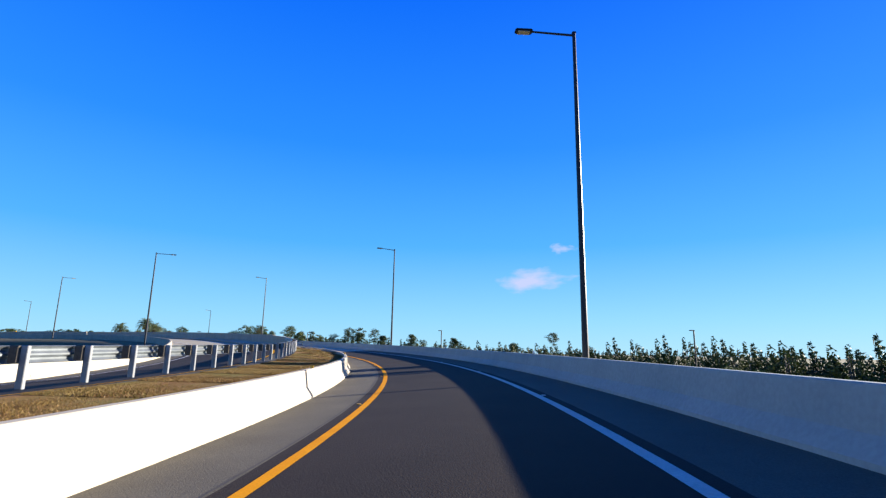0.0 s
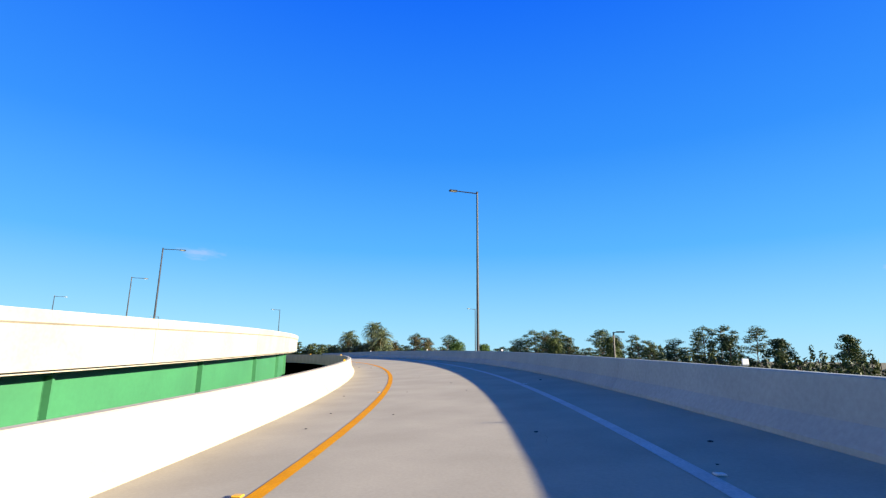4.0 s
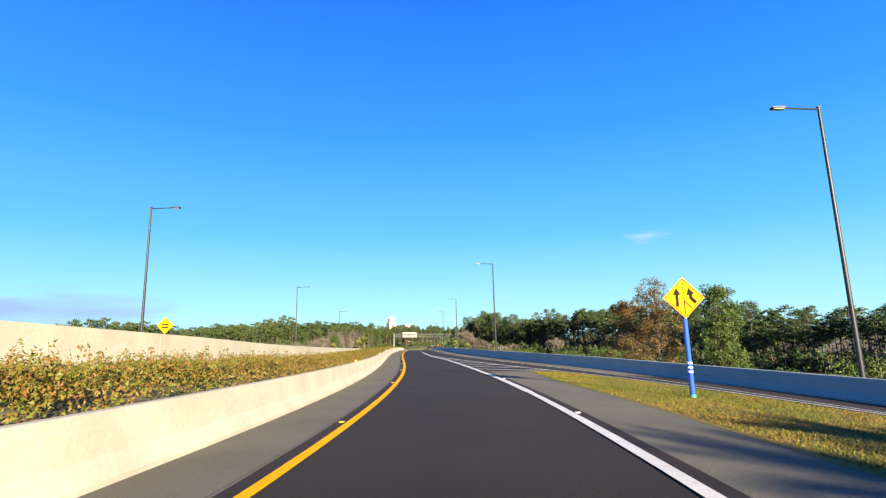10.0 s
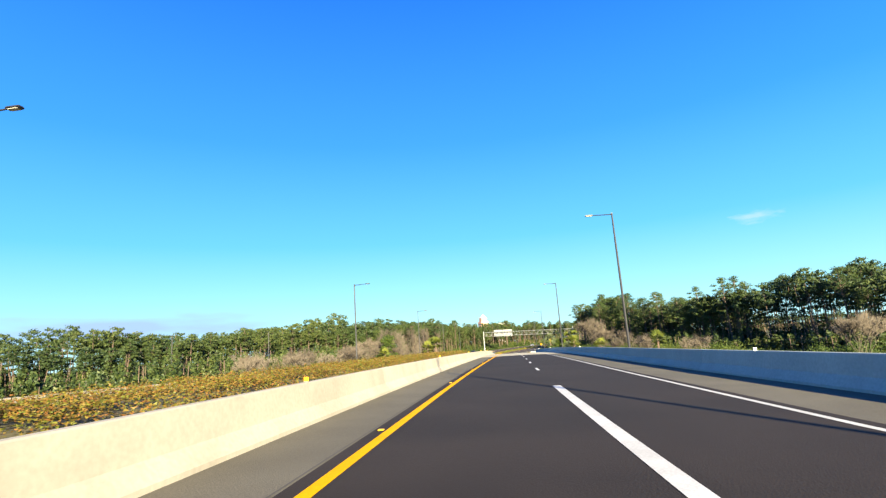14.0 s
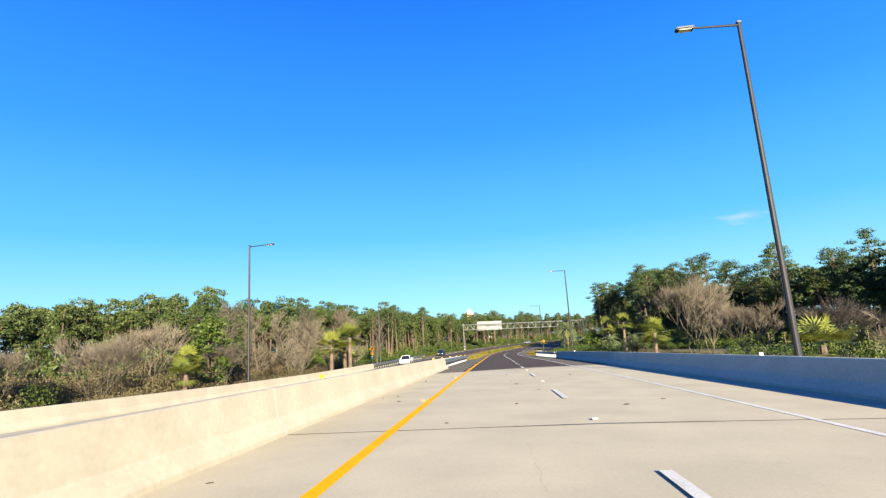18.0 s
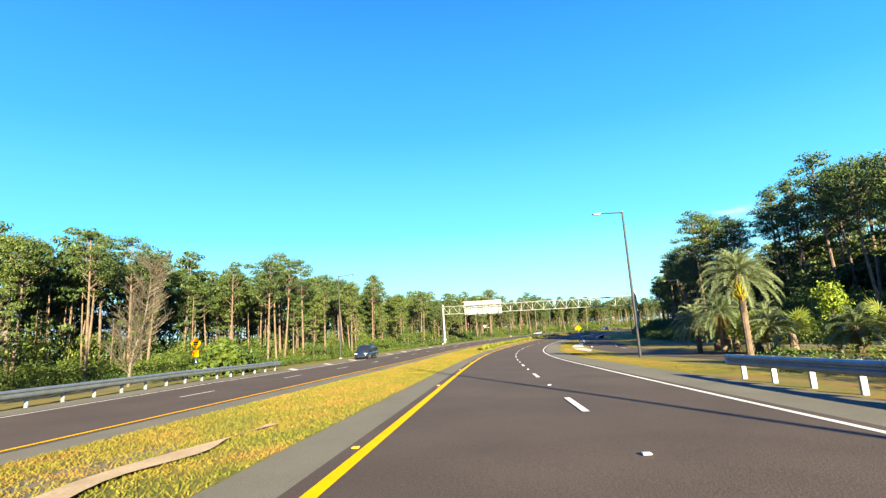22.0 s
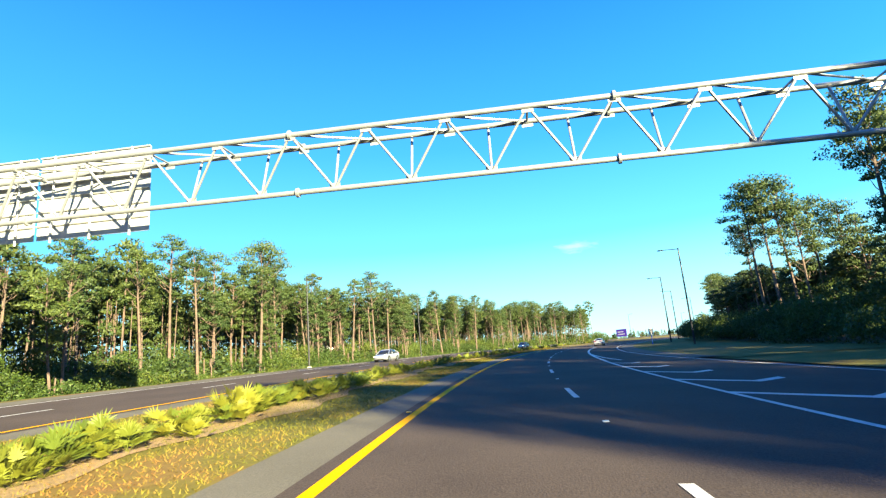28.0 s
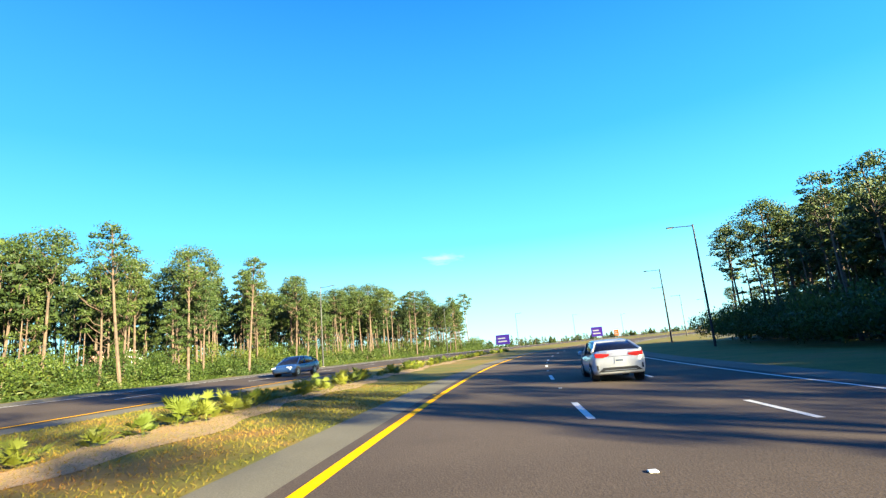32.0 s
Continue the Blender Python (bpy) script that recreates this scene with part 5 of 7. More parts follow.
def leafy_tree(name, label, seed, s, lat, height, width, material, clumps=46, leaf=0.22, count=60):
    r = np.random.RandomState(seed)
    x, y, _ = at(s, lat)
    t = thing(name, label, "tree", m=pose(x, y, ground_at(x, y) - 0.2))
    bm = bmesh.new()
    tube(bm, (0, 0, 0), (0.1, 0, height * 0.9), 0.18, 0.05, 7)
    v, f = [], []
    for i in range(clumps):
        a, h = r.uniform(0, 6.28), r.uniform(0.2, 1.0)
        rad = width * (1 - abs(h - 0.45) * 1.25) * r.uniform(0.2, 1)
        c = (math.cos(a) * rad, math.sin(a) * rad, h * height)
        tube(bm, (0, 0, max(0.3, h * height - rad * 0.7)), c, 0.045, 0.015, 4, caps=False)
        leaf_cloud(v, f, r, c, (0.9, 0.9, 0.7), count, leaf)
    part("trunk", bm, M_BARK, t)
    o = new("crown", cloud_mesh("leafy_crown", v, f, material))
    o.parent = t


leafy_tree("autumn_tree", "broad tree with rust-orange autumn leaves behind the barrier", 61, 268, 37, 15.8, 5.2, M_AUTUMN, 100, 0.13, 90)
leafy_tree("autumn_tree", "broad tree with rust-orange autumn leaves behind the barrier", 62, 277, 36.5, 13.2, 4.6, M_AUTUMN, 80, 0.13, 90)
leafy_tree("young_tree", "bright green young tree behind the barrier", 63, 262, 42.5, 15.0, 3.0, M_UNDER, 60, 0.15, 90)
leafy_tree("young_tree", "bright green young tree behind the barrier", 64, 266, 46.5, 14.5, 3.2, M_UNDER, 60, 0.15, 90)
leafy_tree("young_tree", "bright green round bush at the end of the guardrail", 65, 506.6, -21.6, 3.6, 2.2, M_UNDER)
leafy_tree("young_tree", "bright green round bush at the end of the guardrail", 165, 510.2, -22.0, 3.2, 2.0, M_UNDER)
leafy_tree("autumn_bush", "low rust-orange bush in the clearing", 166, 435.6, -79.4, 3.0, 2.6, M_AUTUMN, 30)
leafy_tree("young_pine", "bright yellow-green young pine among the palms", 170, 501.8, 25.2, 4.9, 1.25, M_LIME, 30, 0.1, 100)
snag = thing("dead_tree", "leaning reddish dead trunk with broken limbs", "tree", m=stand(544, 49.5, -2.6))
bm = bmesh.new()
tube(bm, (-0.6, 0, 0), (0.1, 0, 6.4), 0.2, 0.15, 8)
tube(bm, (0.1, 0, 6.4), (0.75, 0, 10.4), 0.15, 0.03, 8)
part("trunk", bm, M_SNAG, snag)
for a, b in (((0.3, 0, 7.6), (1.1, 0.2, 8.9)), ((0.5, 0, 8.8), (-0.1, -0.2, 9.9)), ((0.35, 0, 7.9), (1.0, -0.3, 7.5))):
    bm = bmesh.new()
    tube(bm, a, b, 0.07, 0.03, 6)
    part("limb", bm, M_SNAG, snag)
leafy_tree("young_tree", "bright green round bush above the guardrail", 66, 478, 21, 5.0, 3.4, M_UNDER)
leafy_tree("young_tree", "yellow-green round oak in the scrub", 67, 434.5, -34, 10.5, 4.4, M_UNDER)
leafy_tree("broad_tree", "tall leafy tree behind the barrier that shades the ramp", 68, 34.8, 47, 21.5, 3.2, M_UNDER, 60)
leafy_tree("broad_tree", "tall leafy tree behind the barrier that shades the ramp", 69, 38.8, 54, 22.5, 3.2, M_UNDER, 60)

M_MAGNOLIA = leaf_mat("rusty_magnolia_leaves", ((0.013, 0.030, 0.011), (0.022, 0.044, 0.013), (0.034, 0.054, 0.015), (0.10, 0.056, 0.016), (0.16, 0.10, 0.03)), None, trans=0.12)


def over_road(s, l, top):
    """Height of a tree at (s, l) whose top stands so far over the road's line."""
    x, y, _ = at(s, l)
    return float(np.interp(s, SG, RZ)) + top - ground_at(x, y) + 0.2


# small full trees beyond the curved ramp, by the height of their tops over the road
for s, l, top, w in ((166, 54, 4.6, 3.6), (160, 62, 4.8, 3.6), (151, 79, 5.1, 3.8), (148, 87, 4.2, 4.0), (144, 96, 5.0, 3.6), (138, 111, 4.2, 3.6), (131, 134, 3.4, 3.4)):
    leafy_tree("far_tree", "small dark green full-crowned tree beyond the ramp", 200 + s, s, l, over_road(s, l, top), w, M_PINE, 60, 0.16, 110)
for s, l, top, w in ((168, 31, 3.3, 3.0), (170, 39.5, 2.9, 2.6), (180, 41.7, 3.2, 2.8), (175, 35.5, 1.6, 3.0), (186, 38, 2.4, 3.0), (164, 36, 1.3, 2.6), (190, 44, 2.8, 2.6)):
    leafy_tree("young_pine", "bushy bright green young pine beyond the ramp wall", 300 + s, s, l, over_road(s, l, top), w, M_YOUNG, 80, 0.11, 130)
for s, l, top, w in ((196, 46.4, 6.2, 2.4), (198, 53, 6.6, 2.2), (193, 47.5, 4.6, 2.6), (188, 41, 4.2, 2.4), (200, 43, 5.0, 2.6), (174, 63, 6.2, 2.0), (171, 66, 5.4, 2.0), (165, 72, 5.6, 2.0)):
    leafy_tree("magnolia", "upright dark tree with rust-backed leaves beyond the ramp wall", 400 + s, s, l, over_road(s, l, top), w, M_MAGNOLIA, 60, 0.12, 70)

# ---- hedge behind the barrier ----
def hedge_chunk(seed, length=5.2):
    r = np.random.RandomState(seed)
    v, f = [], []
    for i in range(70):
        y = r.uniform(-length / 2, length / 2)
        a = r.uniform(0, 1)
        leaf_cloud(v, f, r, (-3.5 * a, y, 0.12 + 0.40 * min(1, a * 3) + r.uniform(-.12, .10)), (0.5, 0.5, 0.24), 150, 0.034, shell=0.2)
    for i in range(60):
        y, a = r.uniform(-length / 2, length / 2), r.uniform(0.0, 1)
        leaf_cloud(v, f, r, (-3.5 * a, y, 0.62 + r.uniform(0, .22)), (0.07, 0.07, 0.2), 18, 0.03)
    return cloud_mesh("hedge", v, f, M_HEDGE)


HEDGES = [hedge_chunk(71), hedge_chunk(72), hedge_chunk(73)]
s = 177.0
while s < 352:
    ob = new("hedge", HEDGES[rng.randrange(3)])
    k = float(np.interp(s, [175, 205, 225, 260, 352], [1.55, 1.1, 0.72, 0.55, 0.6]))
    x, y, _ = at(s, -2.95)
    z = float(np.interp(s, SG, RZ)) + 0.66 + float(np.interp(s, SG, BANK)) * -2.5
    ob.matrix_basis = pose(x, y, z, 0, 0, head(s)) @ Matrix.Diagonal((1, 1, k, 1))
    tagged(ob, "low flowering hedge of green and rust leaves behind the barrier", "hedge", "hedge", "stuff")
    s += 5.0
sw = steps(176, 354, 3)
hp = []
for lat, dz in ((-2.4, 0.55), (-4.2, 0.75), (-6.2, 0.9), (-7.3, 0.9)):
    p = at(sw, lat)
    p[:, 2] = np.interp(sw, SG, RZ) + dz * np.interp(sw, [176, 300, 354], [1.0, 0.9, 0.6]) + np.interp(sw, SG, BANK) * -2.5
    hp.append(p)
tagged(mesh_ob("hedge_bed", np.stack(hp, 1).reshape(-1, 3), grid_faces(len(sw), 4), M_GROUND), "brown mulched planting bed behind the barrier", "ground", kind="structure")

ribbon("bare_sand_patch", 469.5, 475.0, lambda s: -3.15 - 0.26 * np.sin((s - 469) * 0.9), lambda s: -2.8 + 0.15 * np.sin(s * 2.0), 0.02, mat("sandy_soil", (0.336, 0.24, 0.144), 0.95, var=0.2, scale=1.5, fine=20, bump=0.4, second=(0.256, 0.176, 0.096)), ds=0.4, kind="structure")["label"] = "bare sandy patch worn in the median grass"

# ---- road markings ----
marks = thing("road_markings", "yellow and white painted road lines", "road marking", kind="structure")


def line(name, s0, s1, lat, width, material, h=0.006):
    g = lat if callable(lat) else (lambda s: np.full_like(np.asarray(s, float), lat))
    ribbon(name, s0, s1, lambda s: g(s) - width / 2, lambda s: g(s) + width / 2, h, material, ds=2.0, parent=marks)


line("yellow_line", -80, 192, 0.0, 0.19, M_YELO)
line("yellow_line", 192, 1120, 0.0, 0.19, M_YEL)
line("white_line", -80, 212, 4.62, 0.19, M_WHT)
line("white_line", 212, 299.2, tab((212, 4.62), (250, 4.5), (258, 4.18), (264, 3.94), (272, 3.87), (288, 3.8), (300, 3.76)), 0.26, M_WHT)
line("white_line", 205, 268, MERGE_L, 0.2, M_WHT)
line("white_line", 130, 640, EDGE_R, 0.15, M_WHT)
for k in range(-4, 45):
    e = 345.4 + 11.03 * k
    if e > 302:
        line("lane_dash", e - 2.8, e, 3.76, 0.15, M_WHT)
        if e > 700:
            line("lane_dash", e - 3.6, e - 0.8, 7.3, 0.15, M_WHT)
line("white_line", 640, 697, tab((640, 7.4), (664, 7.3), (697, 7.2)), 0.22, M_WHT)
line("white_line", 640, 656, RAMP_L, 0.2, M_WHT, 0.010)
line("white_line", 545, 640, RAMP_L, 0.2, M_WHT, -0.05)
line("white_line", 545, 612, lambda s: RAMP_R(s), 0.15, M_WHT, -0.05)
line("white_line", 612, 1120, lambda s: RAMP_R(s) - 0.3, 0.15, M_WHT)


def chevron(s0, la, lb, back):
    """One V of the gore: from the left line to a point set back, then to the right line."""
    m = la + (lb - la) * 0.62
    pts = [(s0, la), (s0 - back, m), (s0 - back * 0.45, lb), (s0 - back * 0.45 + 0.52, lb), (s0 - back + 0.52, m), (s0 + 0.42, la)]
    p = np.array([at(a, b, 0.009) for a, b in pts])
    mesh_ob("chevron_mark", p, [(0, 1, 4, 5), (1, 2, 3, 4)], M_WHT, parent=marks)


for i in range(7):
    s0 = 229.2 + 4.25 * i
    chevron(s0, 4.6, float(MERGE_L(s0 - 1)), 2.0 - 0.12 * i)
for i in range(5):
    s0 = 618 + 4.6 * i
    chevron(s0, 7.4, float(RAMP_L(s0 - 1)), 2.0 - 0.2 * i)
line("yellow_line", -80, 1120, OPP_Y, 0.16, M_YEL, 0.004)
line("white_line", -80, 1120, lambda s: OPP_Y(s) - 7.7, 0.17, M_WHT, 0.004)
for k in range(-30, 46):
    e = 345 + 11.03 * k
    if e > 60:
        line("lane_dash", e - 2.8, e, lambda s: OPP_Y(s) - 3.9, 0.15, M_WHT, 0.004)
for i in range(8):
    s0 = 508 + i * 9
    mesh_ob("chevron_mark", np.array([at(a, float(OPP_Y(a)) + b, 0.006) for a, b in ((s0, -8.0), (s0 + 3, -9.9), (s0 + 4, -9.9), (s0 + 1, -8.0))]), [(0, 1, 2, 3)], M_WHT, parent=marks)
M_RPM = plain("marker_plastic", (0.6, 0.592, 0.56), 0.4)
for k in range(0, 36):
    s0 = 345.4 + 11.03 * k + 4.1
    bm = bmesh.new()
    box(bm, 0, 0, 0.012, 0.11, 0.10, 0.022)
    bmesh.ops.bevel(bm, geom=list(bm.edges), offset=0.008, segments=1, affect='EDGES')
    o = part("reflective_marker", bm, M_RPM, marks)
    o.matrix_basis = stand(s0, 3.76)
M_RPMY = plain("amber_marker_plastic", (0.64, 0.336, 0.016), 0.4)
for k in range(0, 60):
    for s0, lat, mt in ((2.0 + 12.05 * k, -0.2, M_RPMY), (2.0 + 12.05 * k, 4.78, M_RPM)):
        if lat > 0 and s0 > 228:
            continue
        bm = bmesh.new()
        box(bm, 0, 0, 0.012, 0.11, 0.10, 0.022)
        bmesh.ops.bevel(bm, geom=list(bm.edges), offset=0.008, segments=1, affect='EDGES')
        part("reflective_marker", bm, mt, marks).matrix_basis = stand(s0, lat)
# hairline cracks and scuffs on the decks
crng = random.Random(12)
for k in range(20):
    s0 = crng.uniform(74, 162) if k < 10 else crng.uniform(357.5, 405)
    lat = crng.uniform(-1.5, 5.5) if k < 10 else crng.uniform(-1.8, 9)
    ln, w = crng.uniform(0.5, 3.2), crng.uniform(0.0015, 0.004)
    bend = crng.uniform(-.12, .12)
    ribbon("crack", s0, min(s0 + ln, 165.5 if k < 10 else 406.5), lambda s, a=s0, b=bend, l=lat: l + b * np.sin((s - a) * 2.1) + 0.02 * np.sin(s * 9), lambda s, a=s0, b=bend, l=lat, q=w: l + q + b * np.sin((s - a) * 2.1) + 0.02 * np.sin(s * 9), 0.004, M_JOINT, ds=0.15, parent=road)
for k in range(60):
    s0 = crng.uniform(74, 164) if k < 30 else crng.uniform(357, 406)
    bm = bmesh.new()
    bmesh.ops.create_icosphere(bm, subdivisions=1, radius=crng.uniform(0.015, 0.045))
    bmesh.ops.scale(bm, vec=(1, crng.uniform(0.6, 2.5), 0.4), verts=bm.verts)
    part("debris", bm, M_JOINT, road).matrix_basis = stand(s0, crng.choice((crng.uniform(-1.8, -0.4), crng.uniform(0.4, 6.4))), 0.008, crng.uniform(0, 180))
# deck end joints and small rubbish of tyre on the deck
for s0, a, b in ((71.5, -2.1, 7.0), (166.3, -2.1, 7.0), (355.8, -2.3, 10.1), (407.2, -2.3, 10.1)):
    inward = 1 if s0 in (71.5, 355.8) else -1
    e0, e1 = sorted((s0 - inward * 0.03, s0 + inward * 0.62))
    ribbon("deck_joint", e0, e1, a, b, 0.004, M_WALL, cols=3, parent=road, joint=s0)
    e0, e1 = sorted((s0 + inward * 0.62, s0 + inward * 0.67))
    ribbon("deck_seam", e0, e1, a, b, 0.005, M_JOINT, cols=3, parent=road, joint=s0)
for s0 in (382.0,):
    ribbon("deck_seam", s0, s0 + 0.05, -2.3, 10.1, 0.004, M_JOINT, cols=3, parent=road)
line("dark_edge", -80, 71, -0.40, 0.03, M_JOINT)
line("dark_edge", 167, 355, -0.40, 0.03, M_JOINT)
ribbon("kerb_strip", 456.5, 467, tab((456, -4.0), (460, -4.5), (467, -5.5)), tab((456, -3.6), (460, -3.95), (467, -5.0)), 0.02, M_WALL, parent=road, label="pale concrete kerb strip at the median nose")
ribbon("concrete_strip", 534, 579, tab((534, 13.0), (545, 12.3), (565, 12.0), (579, 13.6)), tab((534, 13.3), (545, 14.6), (565, 13.9), (579, 14.4)), 0.02, M_WALL, parent=road, label="pale concrete drain strip in the verge")

# ---- guardrails ----
W_BEAM = [(0.0, 0.44), (0.03, 0.45), (0.07, 0.50), (0.07, 0.56), (0.015, 0.60), (0.015, 0.64), (0.07, 0.68), (0.07, 0.74), (0.03, 0.79), (0.0, 0.80), (-0.012, 0.79), (0.05, 0.73), (0.05, 0.69), (-0.005, 0.64), (-0.005, 0.60), (0.05, 0.55), (0.05, 0.51), (-0.012, 0.45)]
post_bm = bmesh.new()
box(post_bm, 0, 0, 0.36, 0.15, 0.09, 0.84)
bmesh.ops.bevel(post_bm, geom=list(post_bm.edges), offset=0.012, segments=1, affect='EDGES')
POST = bpy.data.meshes.new("guard_post")
post_bm.to_mesh(POST)
POST.materials.append(mat("weathered_post_steel", (0.24, 0.248, 0.264), 0.55, 0.4, var=0.1, scale=3, fine=30, bump=0.03, second=(0.192, 0.2, 0.216)))
blk = bmesh.new()
box(blk, 0, 0, 0.62, 0.2, 0.2, 0.34)
bmesh.ops.bevel(blk, geom=list(blk.edges), offset=0.015, segments=1, affect='EDGES')
BLOCK = bpy.data.meshes.new("blockout")
blk.to_mesh(BLOCK)
BLOCK.materials.append(mat("timber_blockout", (0.10, 0.085, 0.066), 0.85, var=0.2, scale=2, fine=25, bump=0.2, second=(0.066, 0.056, 0.045)))


def guardrail(label, s0, s1, lat, face, spacing=1.9, z=0.0):
    """face: +1 when the rail looks to the right."""
    g = thing("guardrail", label, "guardrail", "guardrails", "structure")
    prof = [(a * face, b) for a, b in W_BEAM]
    n = max(1, int(round((s1 - s0) / 3.81)))
    e = np.linspace(s0, s1, n + 1)
    for i in range(n):
        sweep("rail", e[i], e[i + 1] + 0.06, lat, prof if face > 0 else prof[::-1], M_STEEL, ds=1.95, parent=g, z=z)
    s = s0 + 0.5
    while s < s1:
        la = float(lat(s)) if callable(lat) else lat
        p = new("post", POST)
        p.matrix_basis = stand(s, la - face * 0.31, z)
        p.parent = g
        b = new("blockout", BLOCK)
        b.matrix_basis = stand(s, la - face * 0.14, z)
        b.parent = g
        s += spacing
    return g


guardrail("galvanized guardrail seen from behind with steel posts", -78, 56.0, -6.5, -1, z=0.22)
guardrail("galvanized guardrail with closely set posts where it meets the wall", 56.0, 63, -6.5, -1, spacing=1.0, z=0.22)
median_rail = guardrail("galvanized guardrail continuing the barrier beside the yellow line", 414.6, 451, -2.3, 1, z=-0.03)
guardrail("galvanized guardrail continuing the barrier beside the opposite lanes", 414.6, 449, tab((414, -3.35), (449, -3.6)), -1, z=-0.03)
bm = bmesh.new()
box(bm, 0, 0, 0.3, 0.2, 0.2, 0.86)
bmesh.ops.bevel(bm, geom=list(bm.edges), offset=0.015, segments=1, affect='EDGES')
end_post = part("end_post", bm, mat("weathered_timber", (0.272, 0.176, 0.096), 0.85, var=0.2, scale=2, fine=25, bump=0.3, second=(0.192, 0.12, 0.064)), median_rail, "weathered timber end post")
end_post.matrix_basis = stand(450.6, -2.62)
guardrail("galvanized guardrail on the shaded side of the road", 446, 483, 10.05, -1)
guardrail("galvanized guardrail beside the opposite road", 456, 510, lambda s: OPP_Y(s) - 10.2, 1)

# ---- girders of the other bridge and its end slopes ----
bridge = thing("bridge_girders", "green painted steel bridge girders under a concrete parapet", "bridge", kind="structure")
e = np.linspace(75.5, 169.4, 12)
for i in range(11):
    sweep("girder", e[i] + 0.01, e[i + 1] - 0.01, -7.35, [(0, -2.6), (0.25, -2.6), (0.25, -2.56), (0.02, -2.54), (0.02, -0.24), (0.22, -0.22), (0.22, -0.18), (0, -0.18)], M_GREEN, parent=bridge)
    sweep("stiffener", e[i] + 0.02, e[i] + 0.10, -7.35, [(0.02, -2.54), (0.2, -2.54), (0.2, -0.24), (0.02, -0.24)], M_GREEN, ds=0.2, parent=bridge)
sweep("deck_edge", 75, 168.3, -6.45, [(0, -0.18), (0, -0.06), (-4.0, -0.06), (-4.0, -0.18)], M_WALL, parent=bridge)
slope = thing("abutment", "cream concrete abutment slope at the end of the bridge", "abutment", group="abutments", kind="structure")


def slab(name, pts, thick, material, parent):
    """A slab between corners given as (s, lat, height over the line)."""
    p = []
    for s_, l_, h_ in pts:
        q = at(s_, l_)
        q[2] = float(np.interp(s_, SG, RZ)) + h_
        p.append(q)
    p = np.array(p)
    lo = p - np.array([0, 0, thick])
    n = len(pts)
    f = [tuple(range(n)), tuple(range(2 * n - 1, n - 1, -1))] + [(i, i + n, (i + 1) % n + n, (i + 1) % n) for i in range(n)]
    return mesh_ob(name, np.concatenate([p, lo]), f, material, parent=parent)


slab("wing_wall", [(168.2, -6.55, 1.75), (166.2, -2.45, -0.2), (166.6, -2.45, -0.2), (168.6, -6.55, 1.75)], 4.5, M_WALL, slope)
slab("wing_wall", [(169.5, -8.4, 1.1), (168.25, -6.5, 1.1), (168.6, -6.5, 1.1), (169.9, -8.4, 1.1)], 4.2, M_WALL, slope)
slab("paved_slope", [(168.6, -6.5, 1.62), (166.6, -2.45, -0.3), (172.0, -2.45, 0.3), (172.4, -6.6, 1.55)], 0.5, M_DECK, slope)
slab("paved_slope", [(172.45, -6.6, 1.53), (172.05, -2.45, 0.28), (177.5, -2.45, 0.5), (177.5, -7.0, 1.35)], 0.5, M_DECK, slope)
slab("edge_beam", [(168.15, -6.5, 1.82), (166.15, -2.5, -0.12), (166.75, -2.5, -0.12), (168.75, -6.5, 1.82)], 0.3, M_WALL, slope)
slab("wing_wall", [(74.2, -6.3, 1.2), (74.2, -2.45, 0.6), (74.6, -2.45, 0.6), (74.6, -6.3, 1.2)], 4.5, M_WALL, slope)
M_BLACK = plain("black_steel_and_shade", (0.016, 0.016, 0.0176), 0.45, 0.4)


def handrail(s0, la, za, lb, zb, top=0.75, s1=None):
    h = thing("handrail", "black steel handrail down the abutment slope", "handrail", "handrails")
    s1 = s0 if s1 is None else s1
    a, b = at(s0, la), at(s1, lb)
    a[2] = float(np.interp(s0, SG, RZ)) + za
    b[2] = float(np.interp(s1, SG, RZ)) + zb
    a, b = Vector(a), Vector(b)
    up = Vector((0, 0, 1))
    for k in (1.0, 0.5):
        bm = bmesh.new()
        tube(bm, a + up * top * k, b + up * top * k, 0.032, 0.032, 8)
        part("rail", bm, M_BLACK, h)
    for t in (0.02, 0.36, 0.70, 0.98):
        p = a.lerp(b, t)
        bm = bmesh.new()
        tube(bm, p, p + up * top, 0.028, 0.028, 8)
        part("post", bm, M_BLACK, h)


handrail(168.4, -6.5, 1.75, -2.7, -0.1, 0.62, 166.3)
handrail(74.4, -6.1, 1.2, -2.6, 0.6, 0.7)

# ---- delineators on barriers ----
M_ORANGE = plain("amber_reflector", (0.68, 0.36, 0.016), 0.35)
M_WREF = plain("white_reflector", (0.64, 0.64, 0.624), 0.35)


def delineator(s, lat, h, material, label):
    t = thing("delineator", label, "reflector", "barrier reflectors", m=stand(s, lat, h))
    bm = bmesh.new()
    box(bm, 0, 0, 0.06, 0.11, 0.02, 0.1)
    bmesh.ops.bevel(bm, geom=list(bm.edges), offset=0.006, segments=1, affect='EDGES')
    part("reflector", bm, material, t)
    bm = bmesh.new()
    box(bm, 0, 0.02, 0.01, 0.11, 0.06, 0.02)
    part("foot", bm, M_STEEL, t)


